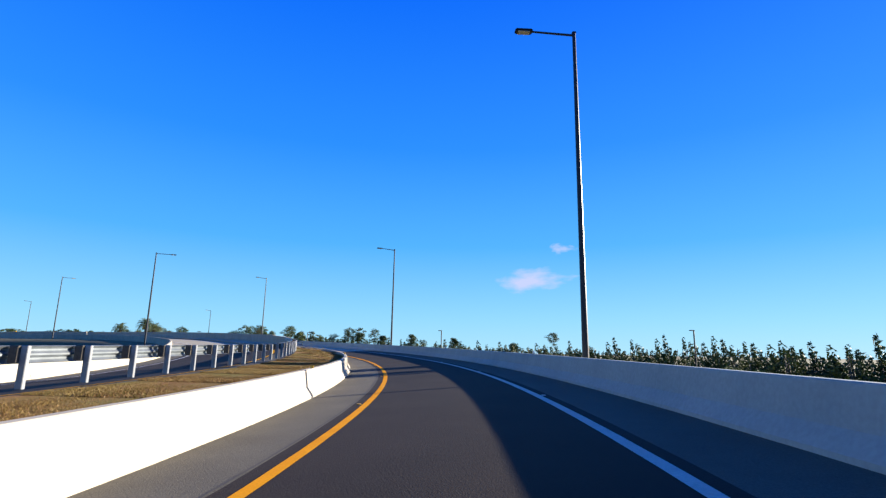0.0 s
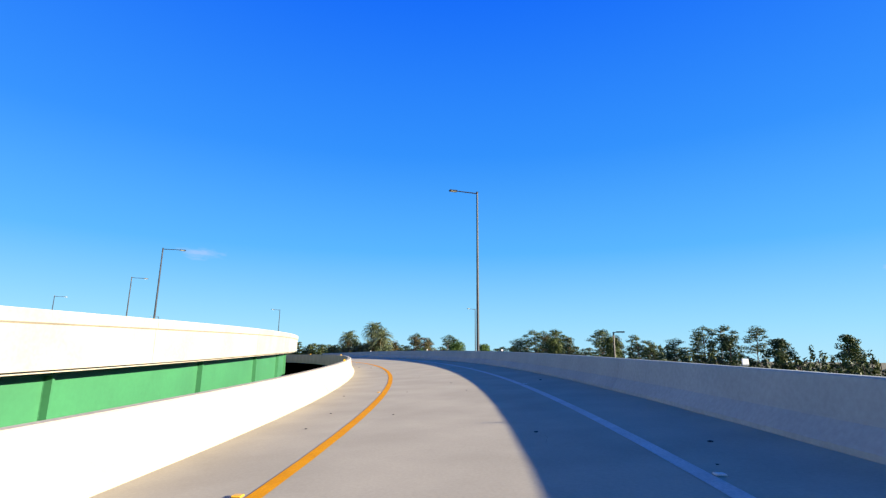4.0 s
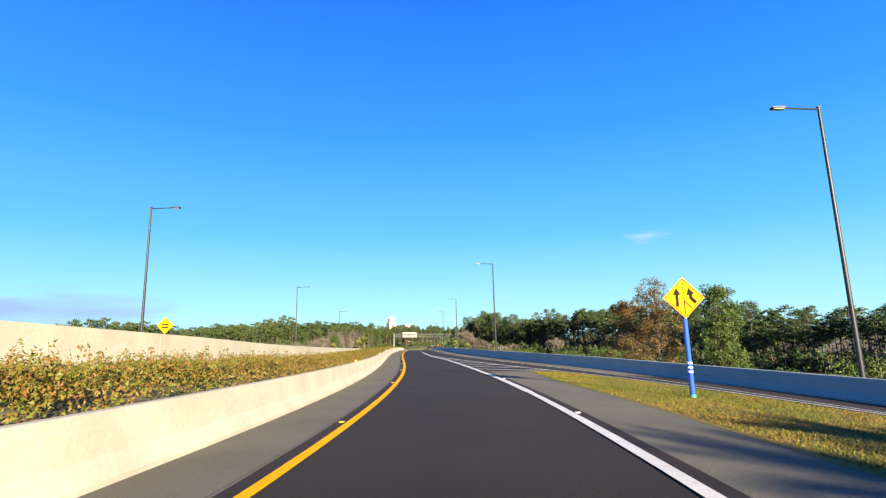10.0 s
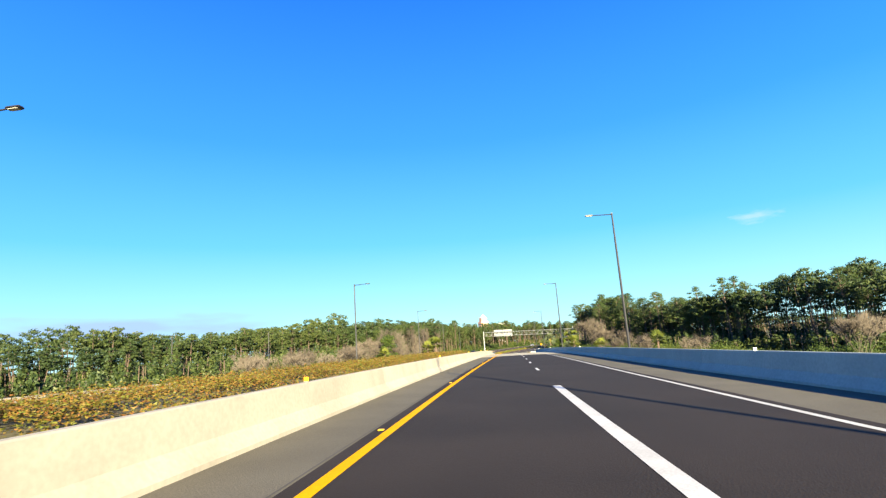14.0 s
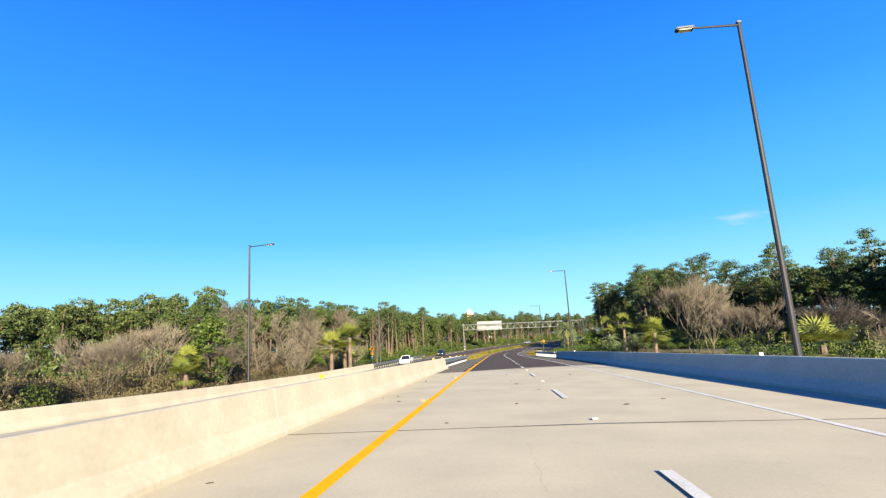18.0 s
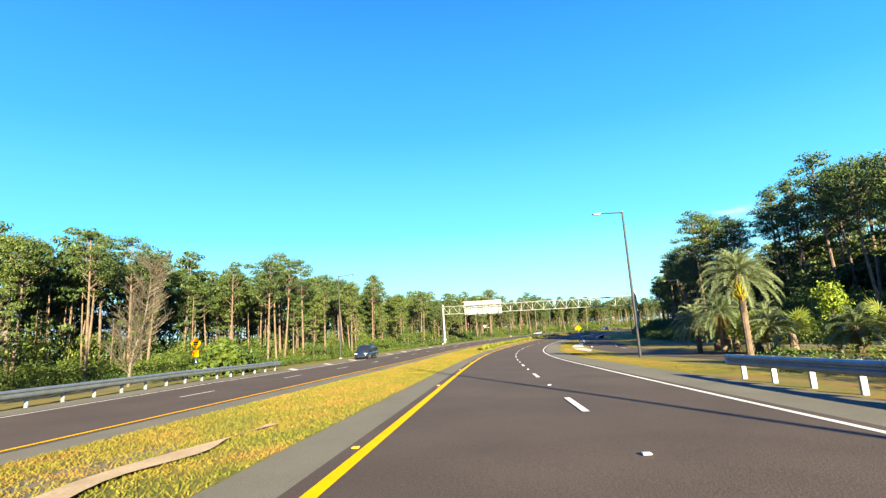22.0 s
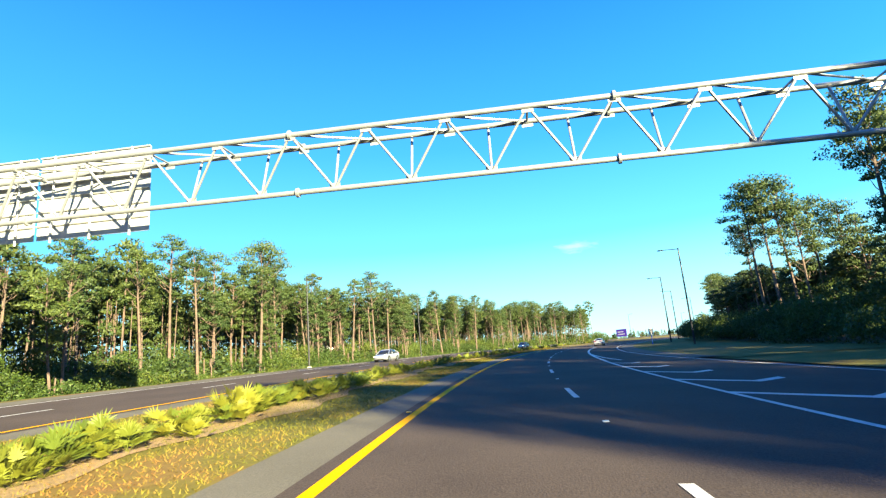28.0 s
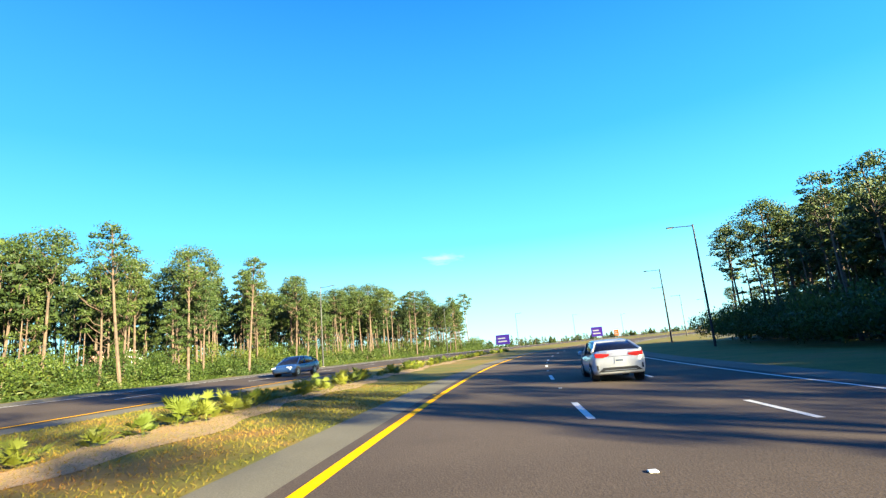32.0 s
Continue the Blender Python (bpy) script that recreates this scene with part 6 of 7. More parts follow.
for s in (18, 40, 62, 85, 107.4, 129.6, 152, 200, 223, 246, 269.6, 293, 316, 339, 362.4, 385, 408):
    delineator(s, -2.34, 0.86, M_ORANGE, "amber reflector on top of the barrier")
for s in (300, 345, 390, 430):
    delineator(s, 10.45, 0.86, M_WREF, "white reflector on top of the barrier")
for s in (23.5, 45.5, 67.5, 89.4, 111.3, 133.2, 154.8):
    delineator(s, 6.85, 0.86, M_WREF, "white reflector on top of the ramp's outer barrier")
for s in (417, 425, 433, 441, 449):
    delineator(s, -2.7, 0.78, M_ORANGE, "amber reflector on a guardrail post")

# ---- signs ----
M_SIGNY = plain("yellow_sign_sheet", (0.60, 0.235, 0.006), 0.8, spec=0.1)
M_INK = plain("black_sign_ink", (0.0096, 0.0096, 0.0096), 0.85, spec=0.1)
M_BLUE = plain("blue_post_paint", (0.008, 0.06, 0.42), 0.4)
M_WSHEET = plain("white_sign_sheet", (0.544, 0.544, 0.528), 0.75, spec=0.15)


def flat_shape(name, pts, material, parent, y=0.0, thick=0.006):
    """A plate cut to an outline of (x, z), facing -y."""
    n = len(pts)
    v = [(a, y, b) for a, b in pts] + [(a, y + thick, b) for a, b in pts]
    f = [tuple(range(n)), tuple(range(2 * n - 1, n - 1, -1))] + [(i, i + n, (i + 1) % n + n, (i + 1) % n) for i in range(n)]
    return mesh_ob(name, v, f, material, parent=parent)


def blue_post(t, h):
    bm = bmesh.new()
    tube(bm, (0, 0, -0.6), (0, 0, h), 0.075, 0.07, 12)
    p = part("post", bm, M_BLUE, t, "blue painted round post")
    for z in (0.75, 0.88, 1.01):
        bm = bmesh.new()
        tube(bm, (0, 0, z), (0, 0, z + 0.055), 0.079, 0.079, 12)
        part("band", bm, M_WSHEET, p, "white band")
    bm = bmesh.new()
    tube(bm, (0, 0, -0.1), (0, 0, 0.12), 0.1, 0.085, 12)
    part("collar", bm, plain("green_collar", (0.024, 0.28, 0.2), 0.5), p, "green base collar")


def merge_sign(s, lat, h0, face=180.0, size=0.62, post=2.6, label="yellow diamond added-lane sign on a blue post"):
    t = thing("warning_sign", label, "road sign", "warning signs", m=stand(s, lat, h0, face - 180))
    blue_post(t, post)
    c = post + size
    flat_shape("plate", [(0, c - size * 1.14), (size * 1.14, c), (0, c + size * 1.14), (-size * 1.14, c)], M_SIGNY, t, -0.09)
    for nm, pts in (("arrow", [(-0.29, -0.30), (-0.19, -0.30), (-0.19, 0.10), (-0.10, 0.10), (-0.24, 0.34), (-0.38, 0.10), (-0.29, 0.10)]),
                    ("arrow", [(0.36, -0.22), (0.44, -0.13), (0.29, 0.02), (0.29, 0.11), (0.37, 0.13), (0.18, 0.34), (0.09, 0.07), (0.18, 0.10), (0.18, -0.03)]),
                    ("bar", [(-0.015, -0.56), (0.015, -0.56), (0.015, 0.0), (-0.015, 0.0)]), ("bar", [(0.015, -0.10), (0.015, -0.15), (0.24, -0.37), (0.265, -0.345)]),
                    *(("bar", [(-0.014, z), (0.014, z), (0.014, z + 0.08), (-0.014, z + 0.08)]) for z in (0.12, 0.28, 0.44)),
                    *(("border", [(0.66 * a, 0.66 * b), (0.66 * c_, 0.66 * d), (0.635 * c_, 0.635 * d), (0.635 * a, 0.635 * b)]) for a, b, c_, d in ((0, 1, 1, 0), (1, 0, 0, -1), (0, -1, -1, 0), (-1, 0, 0, 1)))):
        flat_shape(nm, [(a * size / 0.62, c + b * size / 0.62) for a, b in pts], M_INK, t, -0.096, 0.005)
    return t


merge_sign(211.2, 9.3, -0.1, size=0.55, post=2.42)
merge_sign(581.0, 13.2, -0.1)
# diamonds with a plaque on the other side of the opposite road
for s, l, top in ((246.6, -22.6, 3.6), (524.5, -36, 3.15)):
    t = thing("warning_sign", "yellow diamond sign with a plaque, seen on the far roadside", "road sign", "warning signs", m=stand(s, l, 0.0, 0))
    blue_post(t, top - 1.5)
    flat_shape("plate", [(0, top - 0.8), (0.75, top), (0, top + 0.8), (-0.75, top)], M_SIGNY, t, -0.09)
    for z0 in (-0.24, 0.02):
        flat_shape("symbol", [(-0.3, top + z0), (0.3, top + z0), (0.3, top + z0 + 0.14), (-0.3, top + z0 + 0.14)], M_INK, t, -0.096, 0.005)
    flat_shape("plaque", [(-0.45, top - 1.7), (0.45, top - 1.7), (0.45, top - 0.9), (-0.45, top - 0.9)], M_SIGNY, t, -0.09)


def lettering(txt, size, material, parent, x, y, z, name="lettering", bold=0.0):
    cu = bpy.data.curves.new("text", 'FONT')
    cu.body, cu.size, cu.align_x, cu.extrude, cu.offset = txt, size, 'CENTER', 0.002, size * bold
    ob = new("text", cu)
    dg = bpy.context.evaluated_depsgraph_get()
    me = bpy.data.meshes.new_from_object(ob.evaluated_get(dg))
    bpy.data.objects.remove(ob)
    me.materials.clear()
    me.materials.append(material)
    o = new(name, me)
    o.matrix_basis = pose(x, y, z, 90)
    o.parent = parent
    return o


t = thing("speed_limit_sign", "white speed limit sign reading 35 on a blue post", "road sign", m=stand(697.6, 16.15, -0.35))
blue_post(t, 2.3)
flat_shape("plate", [(-0.38, 1.95), (0.38, 1.95), (0.38, 2.95), (-0.38, 2.95)], M_WSHEET, t, -0.09)
lettering("SPEED", 0.21, M_INK, t, 0, -0.099, 2.74, bold=0.035)
lettering("LIMIT", 0.21, M_INK, t, 0, -0.099, 2.53, bold=0.035)
lettering("35", 0.58, M_INK, t, 0, -0.099, 2.03, bold=0.035)
dn = thing("stamped_date", "date pressed into the barrier concrete", "marking", m=stand(354.0, -2.19, 0.62, -90))
lettering("2018", 0.125, M_JOINT, dn, 0, 0.0, 0.0, "digits")
dn.matrix_basis = stand(354.2, -2.207, 0.64, 90) @ Matrix.Rotation(radians(-7.8), 4, 'X')


M_PLATE = mat("pale_cover_plate", (0.36, 0.36, 0.34), 0.6, var=0.1, scale=4, fine=30, bump=0.05, second=(0.30, 0.30, 0.29))


def access_plate(s):
    t = thing("access_plate", "square grey cover plate set into the barrier face", "cover plate", "cover plates", m=stand(s, -2.172, 0.31))
    bm = bmesh.new()
    box(bm, 0, 0, 0.2, 0.03, 0.42, 0.42, Matrix.Rotation(radians(-8), 4, 'Y'))
    bmesh.ops.bevel(bm, geom=list(bm.edges), offset=0.008, segments=1, affect='EDGES')
    part("plate", bm, M_PLATE, t)
    bm = bmesh.new()
    box(bm, -0.002, 0.004, 0.203, 0.028, 0.438, 0.438, Matrix.Rotation(radians(-8), 4, 'Y'))
    part("frame", bm, M_JOINT, t)


access_plate(356.8)
access_plate(400.3)

M_SPOT = mat("dried_drips", (0.136, 0.132, 0.136), 0.9, var=0.3, scale=9, fine=60, bump=0.1, second=(0.32, 0.296, 0.256))
# added black strip: paints the dark shadow gap between hedge bed and bridge
cover = thing("cover_strip", "black strip on the barrier top standing in for the shadow gap behind it", "seal", kind="structure")
sweep("strip", 349.5, 356.1, -2.34, [(0.02, 0.86), (0.02, 0.905), (-0.13, 0.905), (-0.13, 0.86)], M_BLACK, ds=1.1, parent=cover)

# ---- dark runs and spots on the barrier face by the date ----
stain = thing("wall_stain", "dark dried drip marks on the barrier concrete", "stain", kind="structure")
srng = random.Random(12)
for s0, z0, ls, lz in ((353.42, 0.70, 0.17, 0.035), (353.50, 0.685, 0.10, 0.03), (353.36, 0.645, 0.13, 0.02), (353.66, 0.66, 0.06, 0.015), (353.78, 0.62, 0.07, 0.02), (353.9, 0.585, 0.05, 0.02), (353.97, 0.56, 0.07, 0.018), (354.1, 0.49, 0.05, 0.02), (354.2, 0.44, 0.04, 0.03), (354.24, 0.38, 0.05, 0.02), (353.52, 0.58, 0.06, 0.012), (353.66, 0.46, 0.025, 0.06)):
    n_ = 9
    pts = []
    for i in range(n_):
        a = 2 * math.pi * i / n_
        k = srng.uniform(0.55, 1.15)
        z_ = z0 + math.sin(a) * lz * k
        la = -2.17 - (z_ - 0.33) / 0.51 * 0.07 + 0.0035
        p = at(s0 + math.cos(a) * ls * k, la, z_)
        pts.append(tuple(float(c) for c in p))
    mesh_ob("drip_mark", pts, [tuple(range(n_ - 1, -1, -1))], M_SPOT, parent=stain)

# ---- sign gantry over both roads ----
M_GANTRY = mat("gantry_galvanizing", (0.23, 0.24, 0.25), 0.45, 0.4, var=0.08, scale=2, fine=20, bump=0.02, second=(0.20, 0.21, 0.22))
GS = 625.0
gantry = thing("sign_gantry", "white steel truss gantry spanning the road with blank sign backs", "gantry", m=None)
gz = float(np.interp(GS, SG, RZ))


def gpoint(lat, z, ds=0.0):
    p = np.array(at(GS + ds, lat))
    p[2] = gz + z
    return Vector(p)


def g_bottom(lat):
    return 8.7 - 0.028 * lat


bm = bmesh.new()
tube(bm, gpoint(-35.3, 0.2, 0.6), gpoint(-35.3, 12.9, 0.6), 0.36, 0.28, 16)
lp = part("post", bm, M_GANTRY, gantry)
bm = bmesh.new()
tube(bm, gpoint(25.4, -1.6, 0.6), gpoint(25.4, 11.8, 0.6), 0.36, 0.28, 16)
rp = part("post", bm, M_GANTRY, gantry)
for l, z in ((-35.3, 1.0), (25.4, -1.2)):
    bm = bmesh.new()
    tube(bm, gpoint(l, z, 0.6), gpoint(l, z + 1.0, 0.6), 0.62, 0.4, 12)
    part("flared_base", bm, M_GANTRY, gantry)
N, GH = 17, 2.5
lats = np.linspace(-35.0, 25.1, N + 1)
for dz, ds, nm in ((0.0, 0.7, "bottom_chord"), (GH, 0.0, "top_chord"), (GH, 1.5, "top_chord")):
    for i in range(0, N, 4):
        bm = bmesh.new()
        tube(bm, gpoint(lats[i], g_bottom(lats[i]) + dz, ds), gpoint(lats[min(N, i + 4)], g_bottom(lats[min(N, i + 4)]) + dz, ds), 0.12, 0.12, 12)
        c = part(nm, bm, M_GANTRY, gantry)
        if i:
            bm = bmesh.new()
            tube(bm, gpoint(lats[i] - 0.06, g_bottom(lats[i]) + dz, ds), gpoint(lats[i] + 0.06, g_bottom(lats[i]) + dz, ds), 0.22, 0.22, 14)
            part("flange", bm, M_GANTRY, c)
for i in range(N):
    a, b = lats[i], lats[i + 1]
    mid = (a + b) / 2
    for ds in (0.0, 1.5):
        for u, w in ((a, mid), (mid, b)) if ds == 0.0 else ():
            bm = bmesh.new()
            hi = gpoint(a if u == a else b, g_bottom(a if u == a else b) + GH, ds)
            tube(bm, gpoint(mid, g_bottom(mid), 0.7), hi, 0.06, 0.06, 8)
            part("brace", bm, M_GANTRY, gantry)
        if ds:
            bm = bmesh.new()
            tube(bm, gpoint(mid, g_bottom(mid), 0.7), gpoint(mid, g_bottom(mid) + GH, ds), 0.06, 0.06, 8)
            part("upright", bm, M_GANTRY, gantry)
        bm = bmesh.new()
        box(bm, 0, 0, 0, 0.02, 0.5, 0.24, Matrix.Translation(gpoint(b, g_bottom(b) + GH - 0.15, ds)) @ Matrix.Rotation(radians(head(GS) + 90), 4, 'Z'))
        part("gusset", bm, M_GANTRY, gantry)
    bm = bmesh.new()
    box(bm, 0, 0, 0, 0.02, 0.5, 0.24, Matrix.Translation(gpoint(mid, g_bottom(mid) + 0.16, 0.7)) @ Matrix.Rotation(radians(head(GS) + 90), 4, 'Z'))
    part("gusset", bm, M_GANTRY, gantry)
    bm = bmesh.new()
    tube(bm, gpoint(a, g_bottom(a) + GH, 0.0), gpoint(b, g_bottom(b) + GH, 1.5), 0.055, 0.055, 6)
    part("top_brace", bm, M_GANTRY, gantry)
    bm = bmesh.new()
    tube(bm, gpoint(b, g_bottom(b) + GH, 0.0), gpoint(b, g_bottom(b) + GH, 1.5), 0.055, 0.055, 6)
    part("cross_strut", bm, M_GANTRY, gantry)
for a, b in ((-28.2, -22.0), (-21.8, -15.3)):
    panel = new("sign_panel")
    panel.parent = gantry
    panel["label"] = "blank white back of an overhead sign with ribs"
    zt, zb = 12.9, 8.35
    for i in range(6):
        z0, z1 = zb + (zt - zb) * i / 6 + 0.01, zb + (zt - zb) * (i + 1) / 6 - 0.01
        p = np.array([gpoint(a, z0 - 0.028 * a - 0.3, 2.0), gpoint(b, z0 - 0.028 * b - 0.3, 2.0), gpoint(b, z1 - 0.028 * b - 0.3, 2.0), gpoint(a, z1 - 0.028 * a - 0.3, 2.0)])
        n = np.array([*(gpoint(a, 0, 1.0) - gpoint(a, 0, 0.0))]) * 0.04
        mesh_ob("board", np.concatenate([p, p + n]), [(0, 1, 2, 3), (7, 6, 5, 4), (0, 4, 5, 1), (1, 5, 6, 2), (2, 6, 7, 3), (3, 7, 4, 0)], M_WHITEMETAL, parent=panel)
        bm = bmesh.new()
        tube(bm, gpoint(a, z1 - 0.028 * a - 0.3, 1.93), gpoint(b, z1 - 0.028 * b - 0.3, 1.93), 0.045, 0.045, 4)
        part("rib", bm, M_WHITEMETAL, panel)
    for q in (0.15, 0.5, 0.85):
        l = a + (b - a) * q
        bm = bmesh.new()
        tube(bm, gpoint(l, zb - 0.028 * l - 0.5, 1.85), gpoint(l, zt - 0.028 * l - 0.3, 1.85), 0.06, 0.06, 4)
        part("hanger", bm, M_WHITEMETAL, panel)

# ---- vehicles ----
M_TYRE = plain("tyre_rubber", (0.015, 0.015, 0.015), 0.85)
M_RIM = plain("alloy_rim", (0.44, 0.44, 0.456), 0.3, 0.9)
M_GLASS = plain("tinted_car_glass", (0.01, 0.012, 0.016), 0.06, spec=0.8)
M_RED = plain("tail_lamp_red", (0.55, 0.02, 0.02), 0.2)
M_LAMP = plain("headlamp", (0.75, 0.75, 0.78), 0.15)
M_TRIM = plain("black_plastic", (0.016, 0.016, 0.0176), 0.6)


def loft(name, rings, material, parent, label="", smooth=True):
    """A closed skin over rings of equal count."""
    n = len(rings[0])
    v = [p for r in rings for p in r]
    f = []
    for i in range(len(rings) - 1):
        for j in range(n):
            k = (j + 1) % n
            f.append((i * n + j, i * n + k, (i + 1) * n + k, (i + 1) * n + j))
    f += [tuple(range(n - 1, -1, -1)), tuple((len(rings) - 1) * n + j for j in range(n))]
    ob = mesh_ob(name, v, f, material, smooth=smooth, parent=parent, label=label)
    bm = bmesh.new()
    bm.from_mesh(ob.data)
    bmesh.ops.recalc_face_normals(bm, faces=bm.faces)
    bm.to_mesh(ob.data)
    bm.free()
    return ob


def ring(y, w, zlo, zhi, tuck=0.06):
    """A rounded section at y: half width, sill and shoulder heights."""
    hgt = zhi - zlo
    half = [(0.0, zhi), (w * 0.55, zhi - 0.005), (w * 0.86, zhi - 0.03), (w * 0.97, zhi - 0.12 * hgt - 0.03), (w, zlo + hgt * 0.55), (w * 0.985, zlo + hgt * 0.22), (w - tuck, zlo + 0.02), (w - tuck - 0.08, zlo)]
    return [(x, y, z) for x, z in half] + [(-x, y, z) for x, z in reversed(half[1:])]


def car(label, m, paint, length, width, height, stations, cabin, wheels, wheel_r=0.33, lights="rear", extra=None):
    """stations: (y, half width factor, sill, shoulder); cabin: (y, roof height or None, half width) from the rear to the front."""
    t = thing("car", label, "car", "vehicles", m=m)
    W = width / 2
    body = loft("body", [ring(y, W * k, a, b) for y, k, a, b in stations], paint, t)
    roofs = []
    lo = lambda y: float(np.interp(y, [q[0] for q in stations], [q[3] for q in stations])) - 0.03
    sect = []
    for y, zr, k in cabin:
        z0 = lo(y)
        zr = max(zr, z0 + 0.01)
        wb, wt = W * 0.95, W * k
        sect.append([(wb, y, z0), (wt + (wb - wt) * 0.25, y, z0 + (zr - z0) * 0.75), (wt * 0.9, y, zr - 0.01), (0, y, zr), (-wt * 0.9, y, zr - 0.01), (-wt - (wb - wt) * 0.25, y, z0 + (zr - z0) * 0.75), (-wb, y, z0)])
    loft("window_glass", sect, M_GLASS, t, "dark tinted glass")
    top = [q for q in cabin if q[1] > height - 0.16]
    loft("roof", [[(W * k * 0.98, y, zr - 0.05), (W * k * 0.8, y, zr + 0.006), (0, y, zr + 0.018), (-W * k * 0.8, y, zr + 0.006), (-W * k * 0.98, y, zr - 0.05), (0, y, zr - 0.02)] for y, zr, k in top], paint, t)
    # pillars along the cabin's edges
    for sgn in (-1, 1):
        for i, (a, b) in enumerate(((0, 1), (len(sect) - 2, len(sect) - 1))):
            bm = bmesh.new()
            j = 1
            pa, pb = sect[a], sect[b]
            end_lo, end_hi = (pa, pb) if i == 0 else (pb, pa)
            tube(bm, (sgn * end_lo[0][0] * 0.97, end_lo[0][1], end_lo[0][2]), (sgn * end_hi[2][0], end_hi[2][1], end_hi[2][2]), 0.055, 0.045, 6)
            part("pillar", bm, paint, t)
        ym = cabin[len(cabin) // 2][0]
        bm = bmesh.new()
        tube(bm, (sgn * W * 0.955, ym, lo(ym)), (sgn * W * 0.80, ym, height - 0.07), 0.035, 0.03, 5)
        part("door_pillar", bm, M_TRIM, t)
        yf = cabin[-2][0]
        bm = bmesh.new()
        r_ = bmesh.ops.create_uvsphere(bm, u_segments=10, v_segments=6, radius=0.11)
        bmesh.ops.scale(bm, vec=(1.0, 0.6, 0.75), verts=r_["verts"])
        bmesh.ops.translate(bm, vec=(sgn * (W + 0.08), yf + 0.05, lo(yf) + 0.08), verts=r_["verts"])
        part("mirror", bm, paint, t)
        bm = bmesh.new()
        box(bm, sgn * (W * 0.995), 0.1, lo(0) - 0.16, 0.02, 0.18, 0.03)
        part("door_handle", bm, paint, t)
    for y in wheels:
        for sgn in (-1, 1):
            wt = bmesh.new()
            tube(wt, (sgn * (W - 0.20), y, wheel_r), (sgn * (W + 0.012), y, wheel_r), wheel_r, wheel_r, 22)
            wob = part("wheel", wt, M_TYRE, t, "black tyre")
            bm = bmesh.new()
            tube(bm, (sgn * (W - 0.02), y, wheel_r), (sgn * (W + 0.018), y, wheel_r), wheel_r * 0.64, wheel_r * 0.6, 18)
            part("rim", bm, M_RIM, wob)
            for q in range(5):
                a = q * 2 * math.pi / 5
                bm = bmesh.new()
                box(bm, sgn * (W + 0.022), y + math.cos(a + 0.63) * wheel_r * 0.42, wheel_r + math.sin(a + 0.63) * wheel_r * 0.42, 0.006, 0.07, 0.1)
                part("slot", bm, M_TRIM, wob)
            bm = bmesh.new()
            tube(bm, (sgn * (W - 0.25), y, wheel_r + 0.01), (sgn * (W - 0.004), y, wheel_r + 0.01), wheel_r + 0.055, wheel_r + 0.055, 24)
            part("wheel_arch", bm, M_TRIM, t)
    yr, yf = stations[0][0], stations[-1][0]
    zs = stations[1][3]
    for sgn in (-1, 1):
        lamp_out = [(sgn * x * W, z) for x, z in ((0.36, zs - 0.11), (0.36, zs - 0.17), (0.62, zs - 0.23), (0.90, zs - 0.20), (0.90, zs - 0.07), (0.66, zs - 0.08))]
        flat_shape("tail_light", lamp_out if sgn < 0 else lamp_out[::-1], M_RED, t, yr - 0.022, 0.16)["label"] = "red tail light"
        bm = bmesh.new()
        box(bm, sgn * W * 0.66, yf - 0.16, stations[-2][3] - 0.10, W * 0.42, 0.2, 0.11)
        bmesh.ops.bevel(bm, geom=list(bm.edges), offset=0.03, segments=2, affect='EDGES')
        part("headlight", bm, M_LAMP, t)
        bm = bmesh.new()
        box(bm, sgn * W * 0.84, yr + 0.005, 0.52, 0.05, 0.05, 0.16)
        part("reflector_slot", bm, M_TRIM, t)
    flat_shape("rear_bumper", [(-W * 0.82, stations[0][2] + 0.03), (W * 0.82, stations[0][2] + 0.03), (W * 0.62, stations[0][2] + 0.17), (-W * 0.62, stations[0][2] + 0.17)], M_TRIM, t, yr - 0.018, 0.05)["label"] = "black lower bumper"
    flat_shape("bumper_trim", [(-W * 0.6, stations[0][2] + 0.055), (W * 0.6, stations[0][2] + 0.055), (W * 0.6, stations[0][2] + 0.08), (-W * 0.6, stations[0][2] + 0.08)], M_RIM, t, yr - 0.026, 0.008)
    flat_shape("trunk_seam", [(-W * 0.5, zs - 0.205), (W * 0.5, zs - 0.205), (W * 0.5, zs - 0.195), (-W * 0.5, zs - 0.195)], M_TRIM, t, yr - 0.006, 0.02)
    pl = flat_shape("number_plate", [(-0.16, zs - 0.42), (0.16, zs - 0.42), (0.16, zs - 0.26), (-0.16, zs - 0.26)], M_WSHEET, t, yr - 0.02, 0.03)
    pl["label"] = "white number plate"
    flat_shape("plate_bar", [(-0.12, zs - 0.37), (0.12, zs - 0.37), (0.12, zs - 0.31), (-0.12, zs - 0.31)], plain("plate_ink", (0.064, 0.096, 0.16), 0.5), pl, yr - 0.026, 0.005)
    bm = bmesh.new()
    box(bm, 0, yf - 0.06, 0.42, W * 1.1, 0.1, 0.2)
    part("grille", bm, M_TRIM, t)
    return t


SEDAN = [(-2.31, 0.90, 0.34, 1.02), (-2.24, 0.96, 0.28, 1.07), (-1.9, 0.99, 0.24, 1.08), (-1.3, 1.0, 0.22, 1.02), (-0.5, 1.0, 0.2, 0.97), (0.5, 1.0, 0.2, 0.95), (1.1, 0.99, 0.22, 0.93), (1.7, 0.96, 0.22, 0.84), (2.15, 0.86, 0.26, 0.74), (2.31, 0.66, 0.36, 0.62)]
SEDAN_CAB = [(-1.92, 1.08, 0.70), (-1.15, 1.36, 0.74), (-0.55, 1.43, 0.76), (0.1, 1.435, 0.76), (0.5, 1.36, 0.75), (1.35, 0.93, 0.72)]
